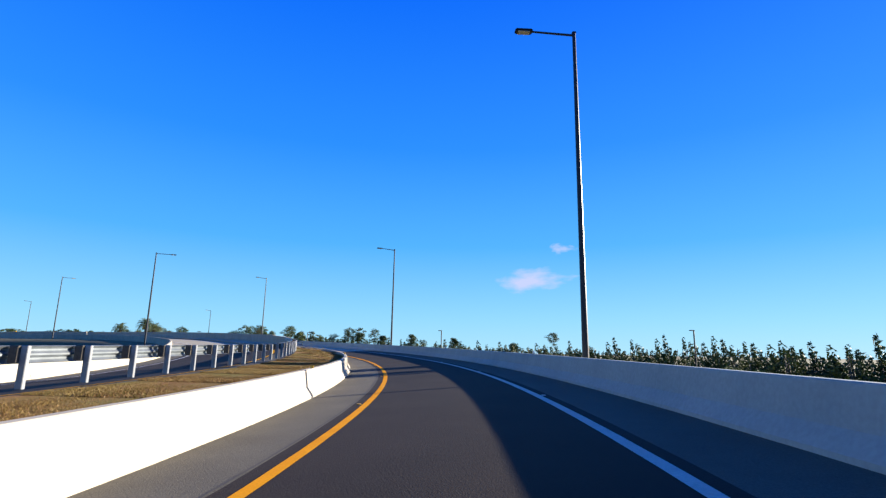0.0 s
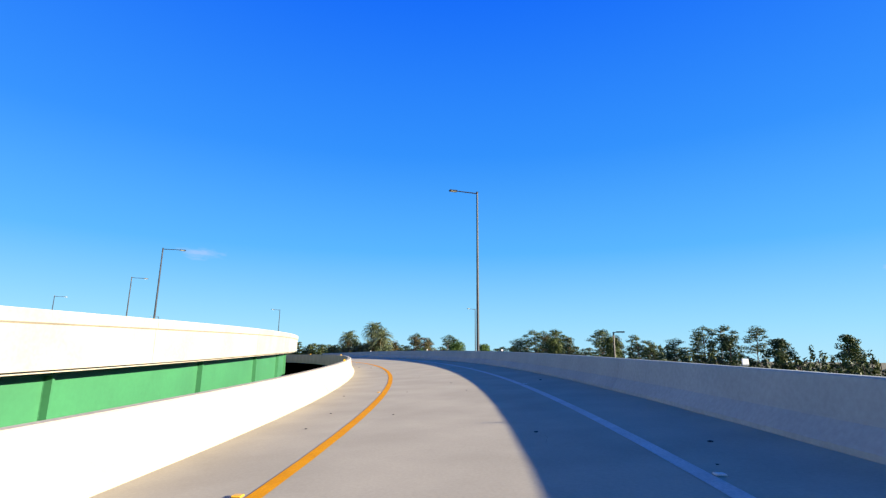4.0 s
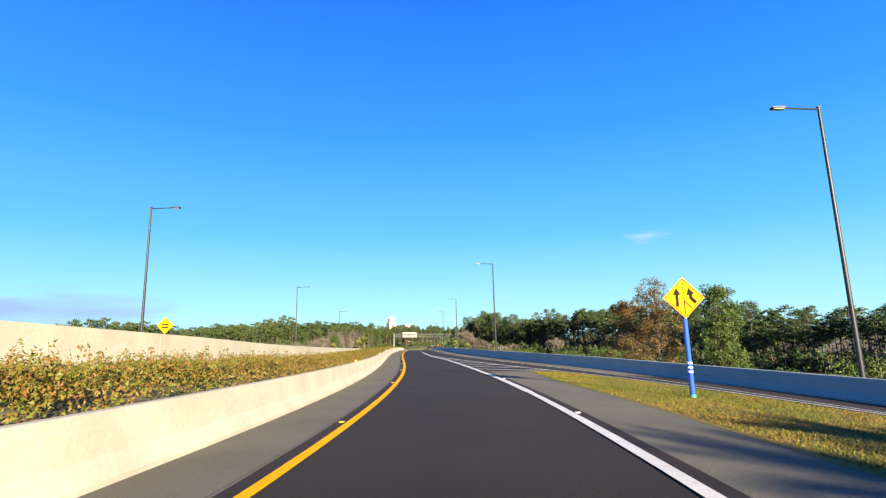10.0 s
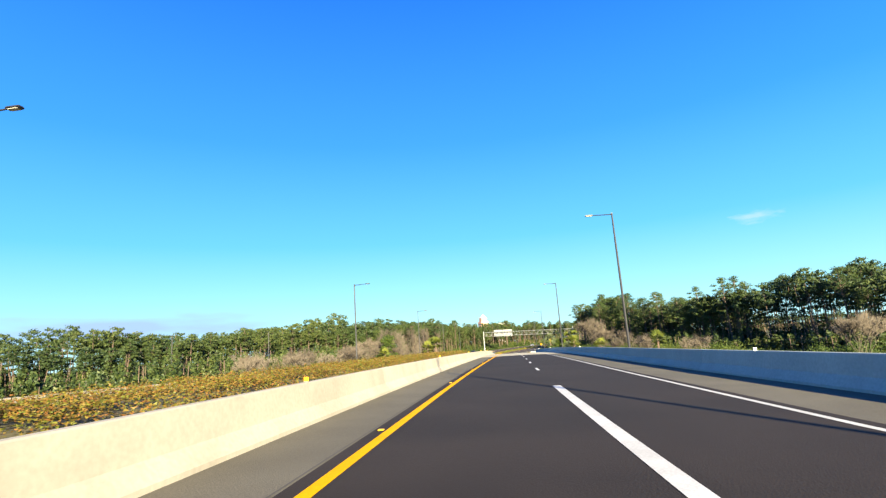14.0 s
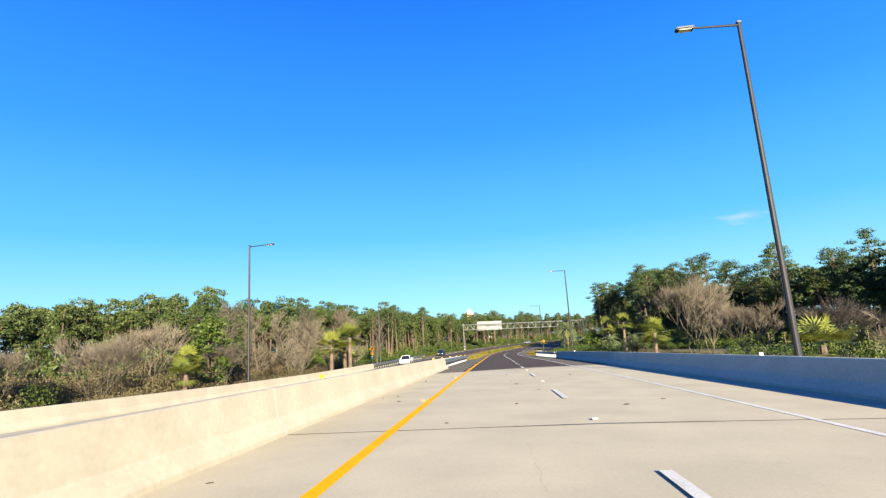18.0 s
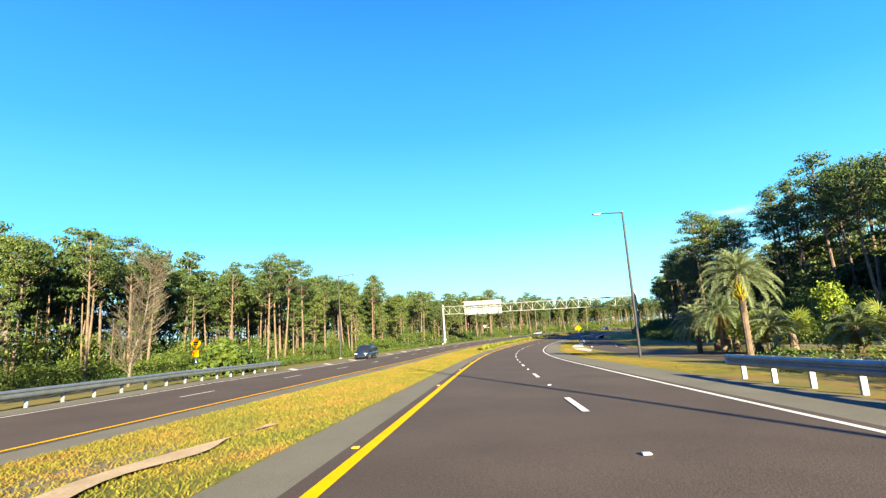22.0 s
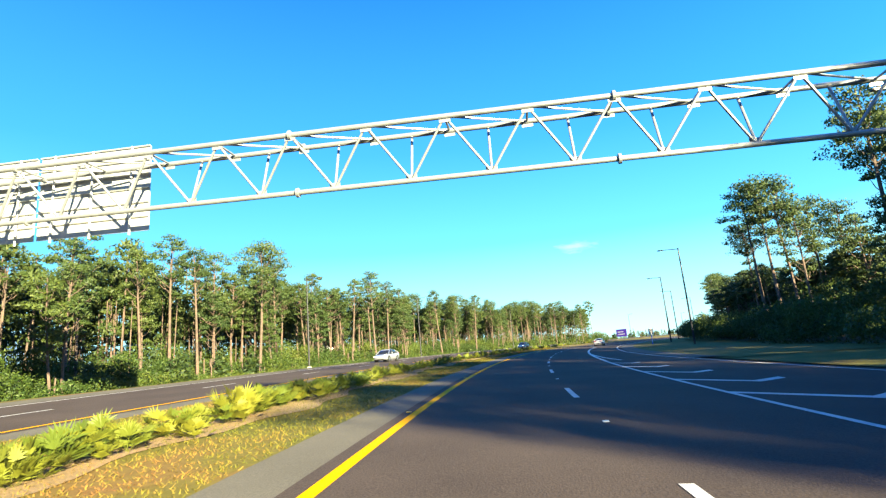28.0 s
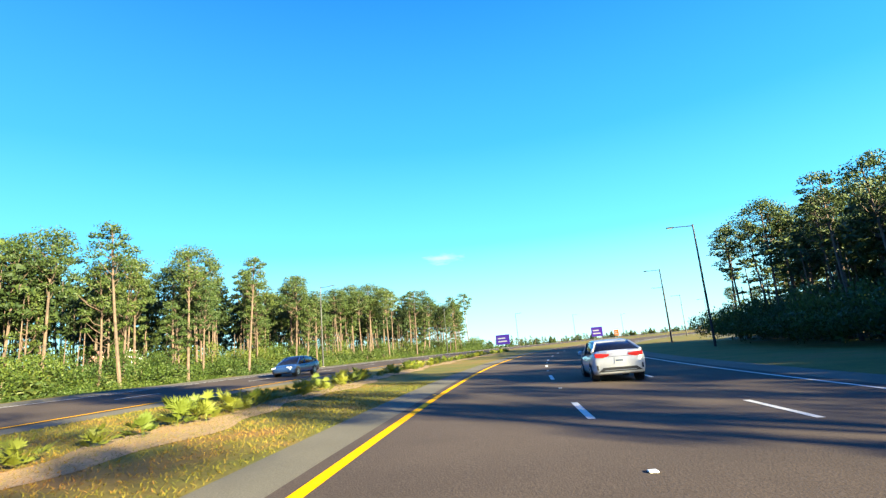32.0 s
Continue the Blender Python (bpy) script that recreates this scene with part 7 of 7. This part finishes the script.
VAN = [(-2.5, 0.86, 0.42, 1.05), (-2.42, 0.95, 0.30, 1.10), (-1.9, 1.0, 0.24, 1.08), (-1.0, 1.0, 0.22, 1.05), (0.2, 1.0, 0.2, 1.02), (1.2, 1.0, 0.22, 1.0), (1.8, 0.97, 0.22, 0.92), (2.3, 0.88, 0.26, 0.82), (2.5, 0.7, 0.36, 0.68)]
VAN_CAB = [(-2.4, 1.12, 0.74), (-2.1, 1.66, 0.78), (-1.2, 1.76, 0.8), (0.0, 1.77, 0.8), (0.7, 1.68, 0.78), (1.75, 1.0, 0.74)]
TRUCK = [(-2.6, 0.95, 0.45, 1.02), (-2.5, 0.99, 0.40, 1.06), (-1.5, 1.0, 0.38, 1.06), (-0.5, 1.0, 0.36, 1.06), (0.6, 1.0, 0.34, 1.06), (1.3, 1.0, 0.34, 1.05), (2.2, 0.97, 0.34, 1.0), (2.55, 0.9, 0.36, 0.95), (2.62, 0.82, 0.42, 0.8)]
TRUCK_CAB = [(-0.62, 1.06, 0.80), (-0.5, 1.55, 0.78), (-0.2, 1.68, 0.76), (0.5, 1.69, 0.76), (0.75, 1.62, 0.75), (1.35, 1.07, 0.74)]
P_WHITE = plain("white_car_paint", (0.48, 0.488, 0.504), 0.18)
P_SILVER = plain("silver_car_paint", (0.36, 0.384, 0.416), 0.22, 0.6)
P_NAVY = plain("navy_car_paint", (0.0096, 0.0144, 0.028), 0.15)
P_BLUE = plain("blue_car_paint", (0.016, 0.04, 0.112), 0.18)
car("white sedan with red tail lights driving in the next lane", stand(717.4, 5.95, 0.0, 0), P_WHITE, 4.63, 1.78, 1.435, SEDAN, SEDAN_CAB, (-1.36, 1.34))
car("dark navy minivan on the opposite road", stand(531, -16.0, 0.0, 180), P_NAVY, 5.0, 1.95, 1.77, VAN, VAN_CAB, (-1.5, 1.5), 0.35)
car("silver sedan on the opposite road", stand(664.5, -16.4, 0.0, 180), P_SILVER, 4.63, 1.78, 1.435, SEDAN, SEDAN_CAB, (-1.36, 1.34))
car("blue sedan on the opposite road", stand(733.5, -15.0, 0.0, 180), P_BLUE, 4.63, 1.78, 1.435, SEDAN, SEDAN_CAB, (-1.36, 1.34))
truck = car("white pickup truck with a loaded open bed on the opposite road", stand(463.5, -13.9, 0.0, 180), P_WHITE, 5.2, 1.85, 1.69, TRUCK, TRUCK_CAB, (-1.55, 1.65), 0.37)
bm = bmesh.new()
box(bm, 0, -1.55, 1.063, 1.55, 1.75, 0.01)
part("bed_floor", bm, M_TRIM, truck, "dark open load bed")
for sgn in (-1, 1):
    bm = bmesh.new()
    box(bm, sgn * 0.86, -1.55, 1.10, 0.1, 1.9, 0.1)
    bmesh.ops.bevel(bm, geom=list(bm.edges), offset=0.02, segments=1, affect='EDGES')
    part("bed_side", bm, P_WHITE, truck)
v, f = [], []
leaf_cloud(v, f, np.random.RandomState(3), (0, -1.4, 1.2), (0.5, 0.6, 0.2), 60, 0.14)
o = mesh_ob("load", v, f, M_WSHEET, parent=truck, label="white bags in the bed")

# ---- palmettos in the median ----
M_PALMETTO = leaf_mat("palmetto_leaves", ((0.036, 0.07, 0.012), (0.092, 0.118, 0.016), (0.19, 0.18, 0.022)), None)


def palmetto_mesh(seed):
    """A loose clump of fan leaves on stalks of uneven length, the blades split and drooping."""
    r = np.random.RandomState(seed)
    v, f = [(0.0, 0.0, -0.05)], []
    for i in range(16):
        foot = np.array([0.0, 0.0, -0.05])
        ang, el = r.uniform(0, 6.28), r.uniform(0.35, 1.45)
        d = np.array([math.cos(ang) * math.cos(el), math.sin(ang) * math.cos(el), math.sin(el)])
        c = foot + d * r.uniform(0.18, 0.62)
        side = np.cross(d, [0.03, 0.02, 1.0])
        side /= np.linalg.norm(side)
        up = np.cross(side, d)
        hub = len(v)
        v += [tuple(c), tuple(c * 0.9 + foot * 0.1 + side * 0.014)]
        f.append((0, hub, hub + 1))
        size, fold = r.uniform(0.26, 0.46), r.uniform(0.15, 0.6)
        for k in range(12):
            a = (k - 5.5) / 5.5 * r.uniform(1.0, 1.35)
            e = d * math.cos(a) + side * math.sin(a) + up * fold * abs(math.sin(a)) * 0.5
            w = np.cross(e, up)
            w = w / (np.linalg.norm(w) + 1e-6) * 0.019
            L = size * r.uniform(0.75, 1.1) * (1 - 0.25 * abs(a) / 1.3)
            tip = c + e * L - np.array([0, 0, 0.12 * L * abs(a)])
            n0 = len(v)
            v += [tuple(c + e * L * 0.55 + w), tuple(tip), tuple(c + e * L * 0.55 - w)]
            f.append((hub, n0, n0 + 1, n0 + 2))
    return cloud_mesh("palmetto", v, f, M_PALMETTO)


PALMETTO = [palmetto_mesh(q) for q in (81, 82, 83, 84, 85)]
M_SAND = mat("bare_sand", (0.25, 0.155, 0.076), 0.95, var=0.3, scale=1.2, fine=20, bump=0.5, second=(0.19, 0.125, 0.05))
PLANT_L = tab((538, -2.6), (555, -3.2), (575, -3.4), (612, -4.4), (640, -4.8), (703, -4.9), (720, -5.8), (800, -8), (1000, -14))
ribbon("planting_bed", 549, 780, lambda s: PLANT_L(s) - 0.4 - 0.22 * np.sin(s * 0.9) - 0.12 * np.sin(s * 2.3), lambda s: PLANT_L(s) + 0.95 + 0.3 * np.sin(s * 0.5) + 0.16 * np.sin(s * 1.7), 0.006, M_SAND, ds=0.5, kind="structure")["label"] = "sandy planting bed in the grass median"
prng = random.Random(9)
bed = []
for q in (0, 1, 2):   # stretches of densely planted palmettos
    v, f = [], []
    for i in range(15):
        me = PALMETTO[prng.randrange(5)]
        a, k = prng.uniform(0, 6.28), prng.uniform(0.55, 1.0)
        o, ca, sa = np.array([prng.gauss(0, 0.36), -2.0 + 4.0 * (i + prng.random()) / 15, 0.0]), math.cos(a) * k, math.sin(a) * k
        n0 = len(v)
        for w in me.vertices:
            v.append((o[0] + w.co.x * ca - w.co.y * sa, o[1] + w.co.x * sa + w.co.y * ca, w.co.z * k))
        f += [tuple(n0 + j for j in p.vertices) for p in me.polygons]
    bed.append(cloud_mesh("palmetto_bed", v, f, M_PALMETTO))
ribbon("sandy_edge", 173.0, 199.0, lambda s: 6.42 + 0.08 * np.sin(s * 1.3) + 0.05 * np.sin(s * 4.1), lambda s: 6.95 + 0.16 * np.sin(s * 0.8) + 0.12 * np.sin(s * 2.9) - 0.02 * (s - 173), 0.012, M_SAND, ds=0.4, kind="structure")["label"] = "bare sandy edge between shoulder and grass"
s = 557.0
while s < 626:
    ob = new("palmetto_bed", bed[prng.randrange(3)])
    ob.matrix_basis = stand(s, float(PLANT_L(s)) - 0.1, 0.0, prng.choice((0, 180))) @ Matrix.Diagonal((1, 1, prng.uniform(0.8, 1.1), 1))
    tagged(ob, "dense yellow-green palmettos planted along the sandy median", "shrub", "median palmettos", "stuff")
    s += 4.0
s = 551.0
while s < 790:
    ob = new("palmetto", PALMETTO[prng.randrange(5)])
    k = prng.uniform(0.55, 1.05)
    ob.matrix_basis = stand(s, float(PLANT_L(s)) + prng.gauss(-0.1, 0.33), 0.0, prng.uniform(0, 360)) @ Matrix.Diagonal((k, k, k * prng.uniform(0.85, 1.1), 1))
    tagged(ob, "low yellow-green palmetto clump in the sandy median", "shrub", "median palmettos")
    s += prng.uniform(0.4, 0.85) if math.sin(s * 0.55) > -0.6 else prng.uniform(1.0, 1.8)


# ---- grass blades near the road ----
M_BLADE = turf("grass_blades", True)
M_DRY = leaf_mat("dry_grass_blades", ((0.12, 0.096, 0.024), (0.2, 0.136, 0.04), (0.144, 0.068, 0.024), (0.104, 0.104, 0.0176)), None)


def grass_mesh(seed, w, l, count, material, tall=0.09, wide=0.014):
    r = np.random.RandomState(seed)
    o = np.stack([r.uniform(-w / 2, w / 2, count), r.uniform(-l / 2, l / 2, count), np.zeros(count)], -1)
    a = r.uniform(0, 6.28, count)
    d = np.stack([np.cos(a), np.sin(a), np.zeros(count)], -1)
    tip = o + np.stack([r.normal(0, 0.035, count), r.normal(0, 0.035, count), tall * r.uniform(0.5, 1.5, count)], -1)
    v = np.stack([o - d * wide, o + d * wide, tip], 1).reshape(-1, 3)
    return cloud_mesh("grass", v.tolist(), [(3 * i, 3 * i + 1, 3 * i + 2) for i in range(count)], material)


GRASS = [grass_mesh(91, 2.6, 4.4, 9000, M_BLADE, 0.022, 0.006), grass_mesh(92, 2.6, 4.4, 9000, M_BLADE, 0.022, 0.006)]
DRY = [grass_mesh(93, 1.4, 4.2, 8000, M_DRY, 0.045, 0.009)]


def lay_grass(meshes, s0, s1, lat):
    s = s0
    while s < s1:
        ob = new("grass_blades", meshes[prng.randrange(len(meshes))])
        ob.matrix_basis = stand(s, float(lat(s)) if callable(lat) else lat, 0.0, prng.choice((0, 180)))
        tagged(ob, "short dry yellow-green grass", "grass", "grass", "stuff")
        s += 4.0


MEDIAN = (tab((456, -3.2), (463, -1.4), (1200, -1.4)), tab((456, -3.3), (463, -6.2), (520, -6.2), (558, -7.4), (620, -8.2), (690, -9.0), (720, -10.0), (800, -12.6)))
GORE = (tab((172, 7.0), (178, 6.6), (219, 6.9), (226, 7.6)), lambda s: MERGE_L(s) - 0.65)


def sow(s0, s1, sides, density, tall=0.035, piece=12.0):
    """Short blades lying over a grass strip, in pieces along the way."""
    g = np.random.RandomState(int(s0))
    while s0 < s1:
        e = min(s1, s0 + piece)
        n = int(density * (e - s0) * abs(float(sides[1](s0)) - float(sides[0](s0))))
        q, w = g.uniform(s0, e, n), g.uniform(0, 1, n)
        pa, pb = at(q, sides[0](q)), at(q, sides[1](q))
        o = pa + (pb - pa) * w[:, None]
        a = g.uniform(0, 6.28, n)
        d = np.stack([np.cos(a), np.sin(a), a * 0], -1) * 0.011
        tip = o + np.stack([g.normal(0, 0.045, n), g.normal(0, 0.045, n), tall * g.uniform(0.5, 1.4, n)], -1)
        o = o - (0, 0, 0.012)
        ob = new("grass_blades", cloud_mesh("grass", np.stack([o - d, o + d, tip], 1).reshape(-1, 3).tolist(), np.arange(3 * n).reshape(-1, 3).tolist(), M_BLADE))
        tagged(ob, "short dry yellow-green grass", "grass", "grass", "stuff")
        s0 = e


sow(463, 500, MEDIAN, 420)
sow(500, 566, MEDIAN, 330)
sow(566, 720, MEDIAN, 180)
sow(178, 226, GORE, 420)
lay_grass(GRASS, 486, 600, 10.9)
s = 8.0
while s < 62:
    edge_a, edge_b = at(s, -2.4), at(s, -6.15)
    edge_a[2], edge_b[2] = edge_a[2] + 0.60, edge_b[2] + 0.04
    for w in (0.2, 0.5, 0.8):
        x, y, z = edge_a * (1 - w) + edge_b * w
        ob = new("grass_blades", DRY[0])
        ob.matrix_basis = pose(x, y, z, 0, 0, head(s) + prng.choice((0, 180))) @ Matrix.Rotation(math.atan2(edge_a[2] - edge_b[2], 3.75), 4, 'Y')
        tagged(ob, "short dry brownish grass behind the barrier", "grass", "grass", "stuff")
    s += 4.0

# ---- concrete pad in the dry grass ----
pad = thing("concrete_pad", "pale concrete pad set in the dry grass behind the barrier", "slab", kind="structure")
slab("pad_slab", [(50.6, -4.1, 0.52), (53.4, -4.0, 0.52), (54.0, -5.2, 0.42), (51.0, -5.3, 0.42)], 0.12, M_DECK, pad)

# ---- drain inlet in the median ----
inlet = thing("drain_inlet", "pale concrete drain inlet sunk in the grass median", "drain", kind="structure")
slab("apron", [(543.9, -3.4, 0.075), (543.9, -2.6, 0.075), (545.2, -2.5, 0.07), (546.6, -3.7, 0.07)], 0.3, M_WALL, inlet)
slab("lip", [(546.4, -3.7, 0.08), (546.0, -3.5, 0.08), (548.2, -2.45, 0.08), (548.5, -2.7, 0.08)], 0.3, M_WALL, inlet)
# flat black sheet painted in for the shade inside the open mouth
slab("grate", [(545.1, -2.5, 0.06), (546.2, -3.5, 0.06), (547.9, -2.6, 0.06), (546.9, -1.9, 0.06)], 0.02, M_BLACK, inlet)
slab("near_lip", [(545.0, -2.5, 0.07), (545.2, -2.6, 0.07), (546.9, -1.95, 0.07), (546.8, -1.8, 0.07)], 0.3, M_WALL, inlet)

# ---- far landmarks ----
def far_tower():
    t = thing("hotel_tower", "pink stucco hotel tower far beyond the woods", "building")
    x, y, _ = at(903, -526)
    t.matrix_basis = pose(x, y, -4, 0, 0, 30)
    M_PINK = mat("pink_stucco", (0.496, 0.272, 0.216), 0.85, var=0.05, scale=0.1, fine=2, bump=0, second=(0.448, 0.248, 0.2))
    M_WIN = plain("dark_window", (0.048, 0.056, 0.072), 0.2)
    bm = bmesh.new()
    box(bm, 0, 0, 24, 15, 15, 48)
    body = part("wall", bm, M_PINK, t)
    bm = bmesh.new()
    box(bm, 0, 0, 51, 11, 11, 8)
    part("upper_storey", bm, M_PINK, t)
    bm = bmesh.new()
    bmesh.ops.create_cone(bm, cap_ends=True, segments=4, radius1=8.2, radius2=0.3, depth=7, matrix=Matrix.Translation((0, 0, 58.4)) @ Matrix.Rotation(radians(45), 4, 'Z'))
    part("roof", bm, plain("pale_roof", (0.56, 0.528, 0.48), 0.7), t)
    bm = bmesh.new()
    box(bm, 14, 4, 18, 16, 14, 36)
    part("wing", bm, M_PINK, t)
    for k in range(6):
        for j in range(9):
            for sg in (-1, 1):
                bm = bmesh.new()
                box(bm, -5.5 + 2.2 * k, sg * 7.55, 6 + 4.6 * j, 1.1, 0.2, 2.4)
                part("window", bm, M_WIN, body)
    t2 = thing("hotel_block", "long white hotel block far beyond the woods", "building")
    x, y, _ = at(905, -470)
    t2.matrix_basis = pose(x, y, -4, 0, 0, 20)
    bm = bmesh.new()
    box(bm, 0, 0, 20, 60, 16, 40)
    w = part("wall", bm, plain("white_stucco", (0.528, 0.528, 0.528), 0.8), t2)
    for j in range(8):
        for sg in (-1, 1):
            bm = bmesh.new()
            box(bm, 0, sg * 8.05, 5 + 4.5 * j, 57, 0.2, 1.6)
            part("window_band", bm, M_WIN, w)


far_tower()


M_PURPLE = plain("purple_sign_sheet", (0.08, 0.024, 0.336), 0.45)
M_TEAL = plain("teal_sign_sheet", (0.016, 0.24, 0.272), 0.45)


def roadside_sign(s, lat, w, h, z, sheet, label):
    """A plain panel on two posts with a pale border and bars for its unreadable words."""
    t = thing("guide_sign", label, "road sign", "far signs", m=stand(s, lat, -0.3, 0))
    for sg in (-1, 1):
        bm = bmesh.new()
        tube(bm, (sg * w * 0.3, 0.05, -1.5), (sg * w * 0.3, 0.05, z + h), 0.07, 0.06, 8)
        part("post", bm, M_STEEL, t)
    flat_shape("panel", [(-w / 2, z), (w / 2, z), (w / 2, z + h), (-w / 2, z + h)], sheet, t, -0.06, 0.03)
    for k in range(2):
        flat_shape("bar", [(-w * 0.36, z + h * (0.25 + 0.32 * k)), (w * (0.3 - 0.1 * k), z + h * (0.25 + 0.32 * k)), (w * (0.3 - 0.1 * k), z + h * (0.38 + 0.32 * k)), (-w * 0.36, z + h * (0.38 + 0.32 * k))], M_WSHEET, t, -0.068, 0.006)


roadside_sign(905, -62, 7.0, 4.2, 1.4, M_PURPLE, "purple guide sign on two posts in the far verge")
roadside_sign(893, -14, 4.2, 3.4, 1.6, M_PURPLE, "purple guide sign on two posts in the far verge")
roadside_sign(899, -9, 1.7, 2.2, 1.4, plain("orange_sign_sheet", (0.6, 0.176, 0.016), 0.45), "orange warning sign in the far verge")
roadside_sign(930, 24, 4.0, 2.4, 3.0, M_TEAL, "teal green guide sign beside the far road")


# ---- switch yard in the clearing ----
yard = thing("switch_yard", "white steel posts and crossbars of a small electrical yard", "substation", kind="structure")
x, y, _ = at(463.5, -110)
yard.matrix_basis = pose(x, y, ground_at(x, y), 0, 0, head(463.5) + 55)
M_YARD = plain("pale_yard_steel", (0.44, 0.448, 0.464), 0.5, 0.2)
yh = float(np.interp(463.5, SG, RZ)) - ground_at(x, y)
for i in range(7):
    for j in range(2):
        bm = bmesh.new()
        tube(bm, (-4.5 + 1.5 * i, 3.0 * j, -0.3), (-4.5 + 1.5 * i, 3.0 * j, yh + (1.6 if (i + j) % 2 else 0.4)), 0.16, 0.13, 8)
        p = part("post", bm, M_YARD, yard)
        for k in range(3):
            bm = bmesh.new()
            z_ = yh + (1.6 if (i + j) % 2 else 0.4) + 0.12 + 0.18 * k
            tube(bm, (-4.5 + 1.5 * i, 3.0 * j, z_), (-4.5 + 1.5 * i, 3.0 * j, z_ + 0.07), 0.2, 0.14, 10)
            part("insulator", bm, M_STEEL, p)
for j in range(2):
    for z_ in (2.4, 1.7):
        bm = bmesh.new()
        tube(bm, (-5.2, 3.0 * j, yh + z_), (5.2, 3.0 * j, yh + z_), 0.07, 0.07, 6)
        part("crossbar", bm, M_YARD, yard)
bm = bmesh.new()
box(bm, 2, 1.5, yh - 0.4, 1.6, 1.4, 1.6)
bmesh.ops.bevel(bm, geom=list(bm.edges), offset=0.08, segments=1, affect='EDGES')
part("transformer", bm, M_STEEL, yard, "grey transformer tank")


def flood_pole(s, lat, top):
    x, y, _ = at(s, lat)
    g = ground_at(x, y)
    h = float(np.interp(s, SG, RZ)) + top - g
    t = thing("floodlight_pole", "dark square floodlight pole beyond the barrier", "street lamp", "floodlights", m=pose(x, y, g, 0, 0, head(s)))
    bm = bmesh.new()
    tube(bm, (0, 0, -0.5), (0, 0, h), 0.12, 0.1, 8)
    part("pole", bm, M_POLE, t)
    bm = bmesh.new()
    box(bm, -0.35, 0, h + 0.05, 0.75, 0.4, 0.14)
    bmesh.ops.bevel(bm, geom=list(bm.edges), offset=0.03, segments=1, affect='EDGES')
    part("lamp_head", bm, M_POLE, t)


for s, l, z in ((95, 34, 4.2), (421.8, -65.5, 10.4), (60, 52, 4.4), (30, 60, 3.6), (400, -80, 9.5), (20, -40, 7.0), (35, -34, 6.6)):
    flood_pole(s, l, z)
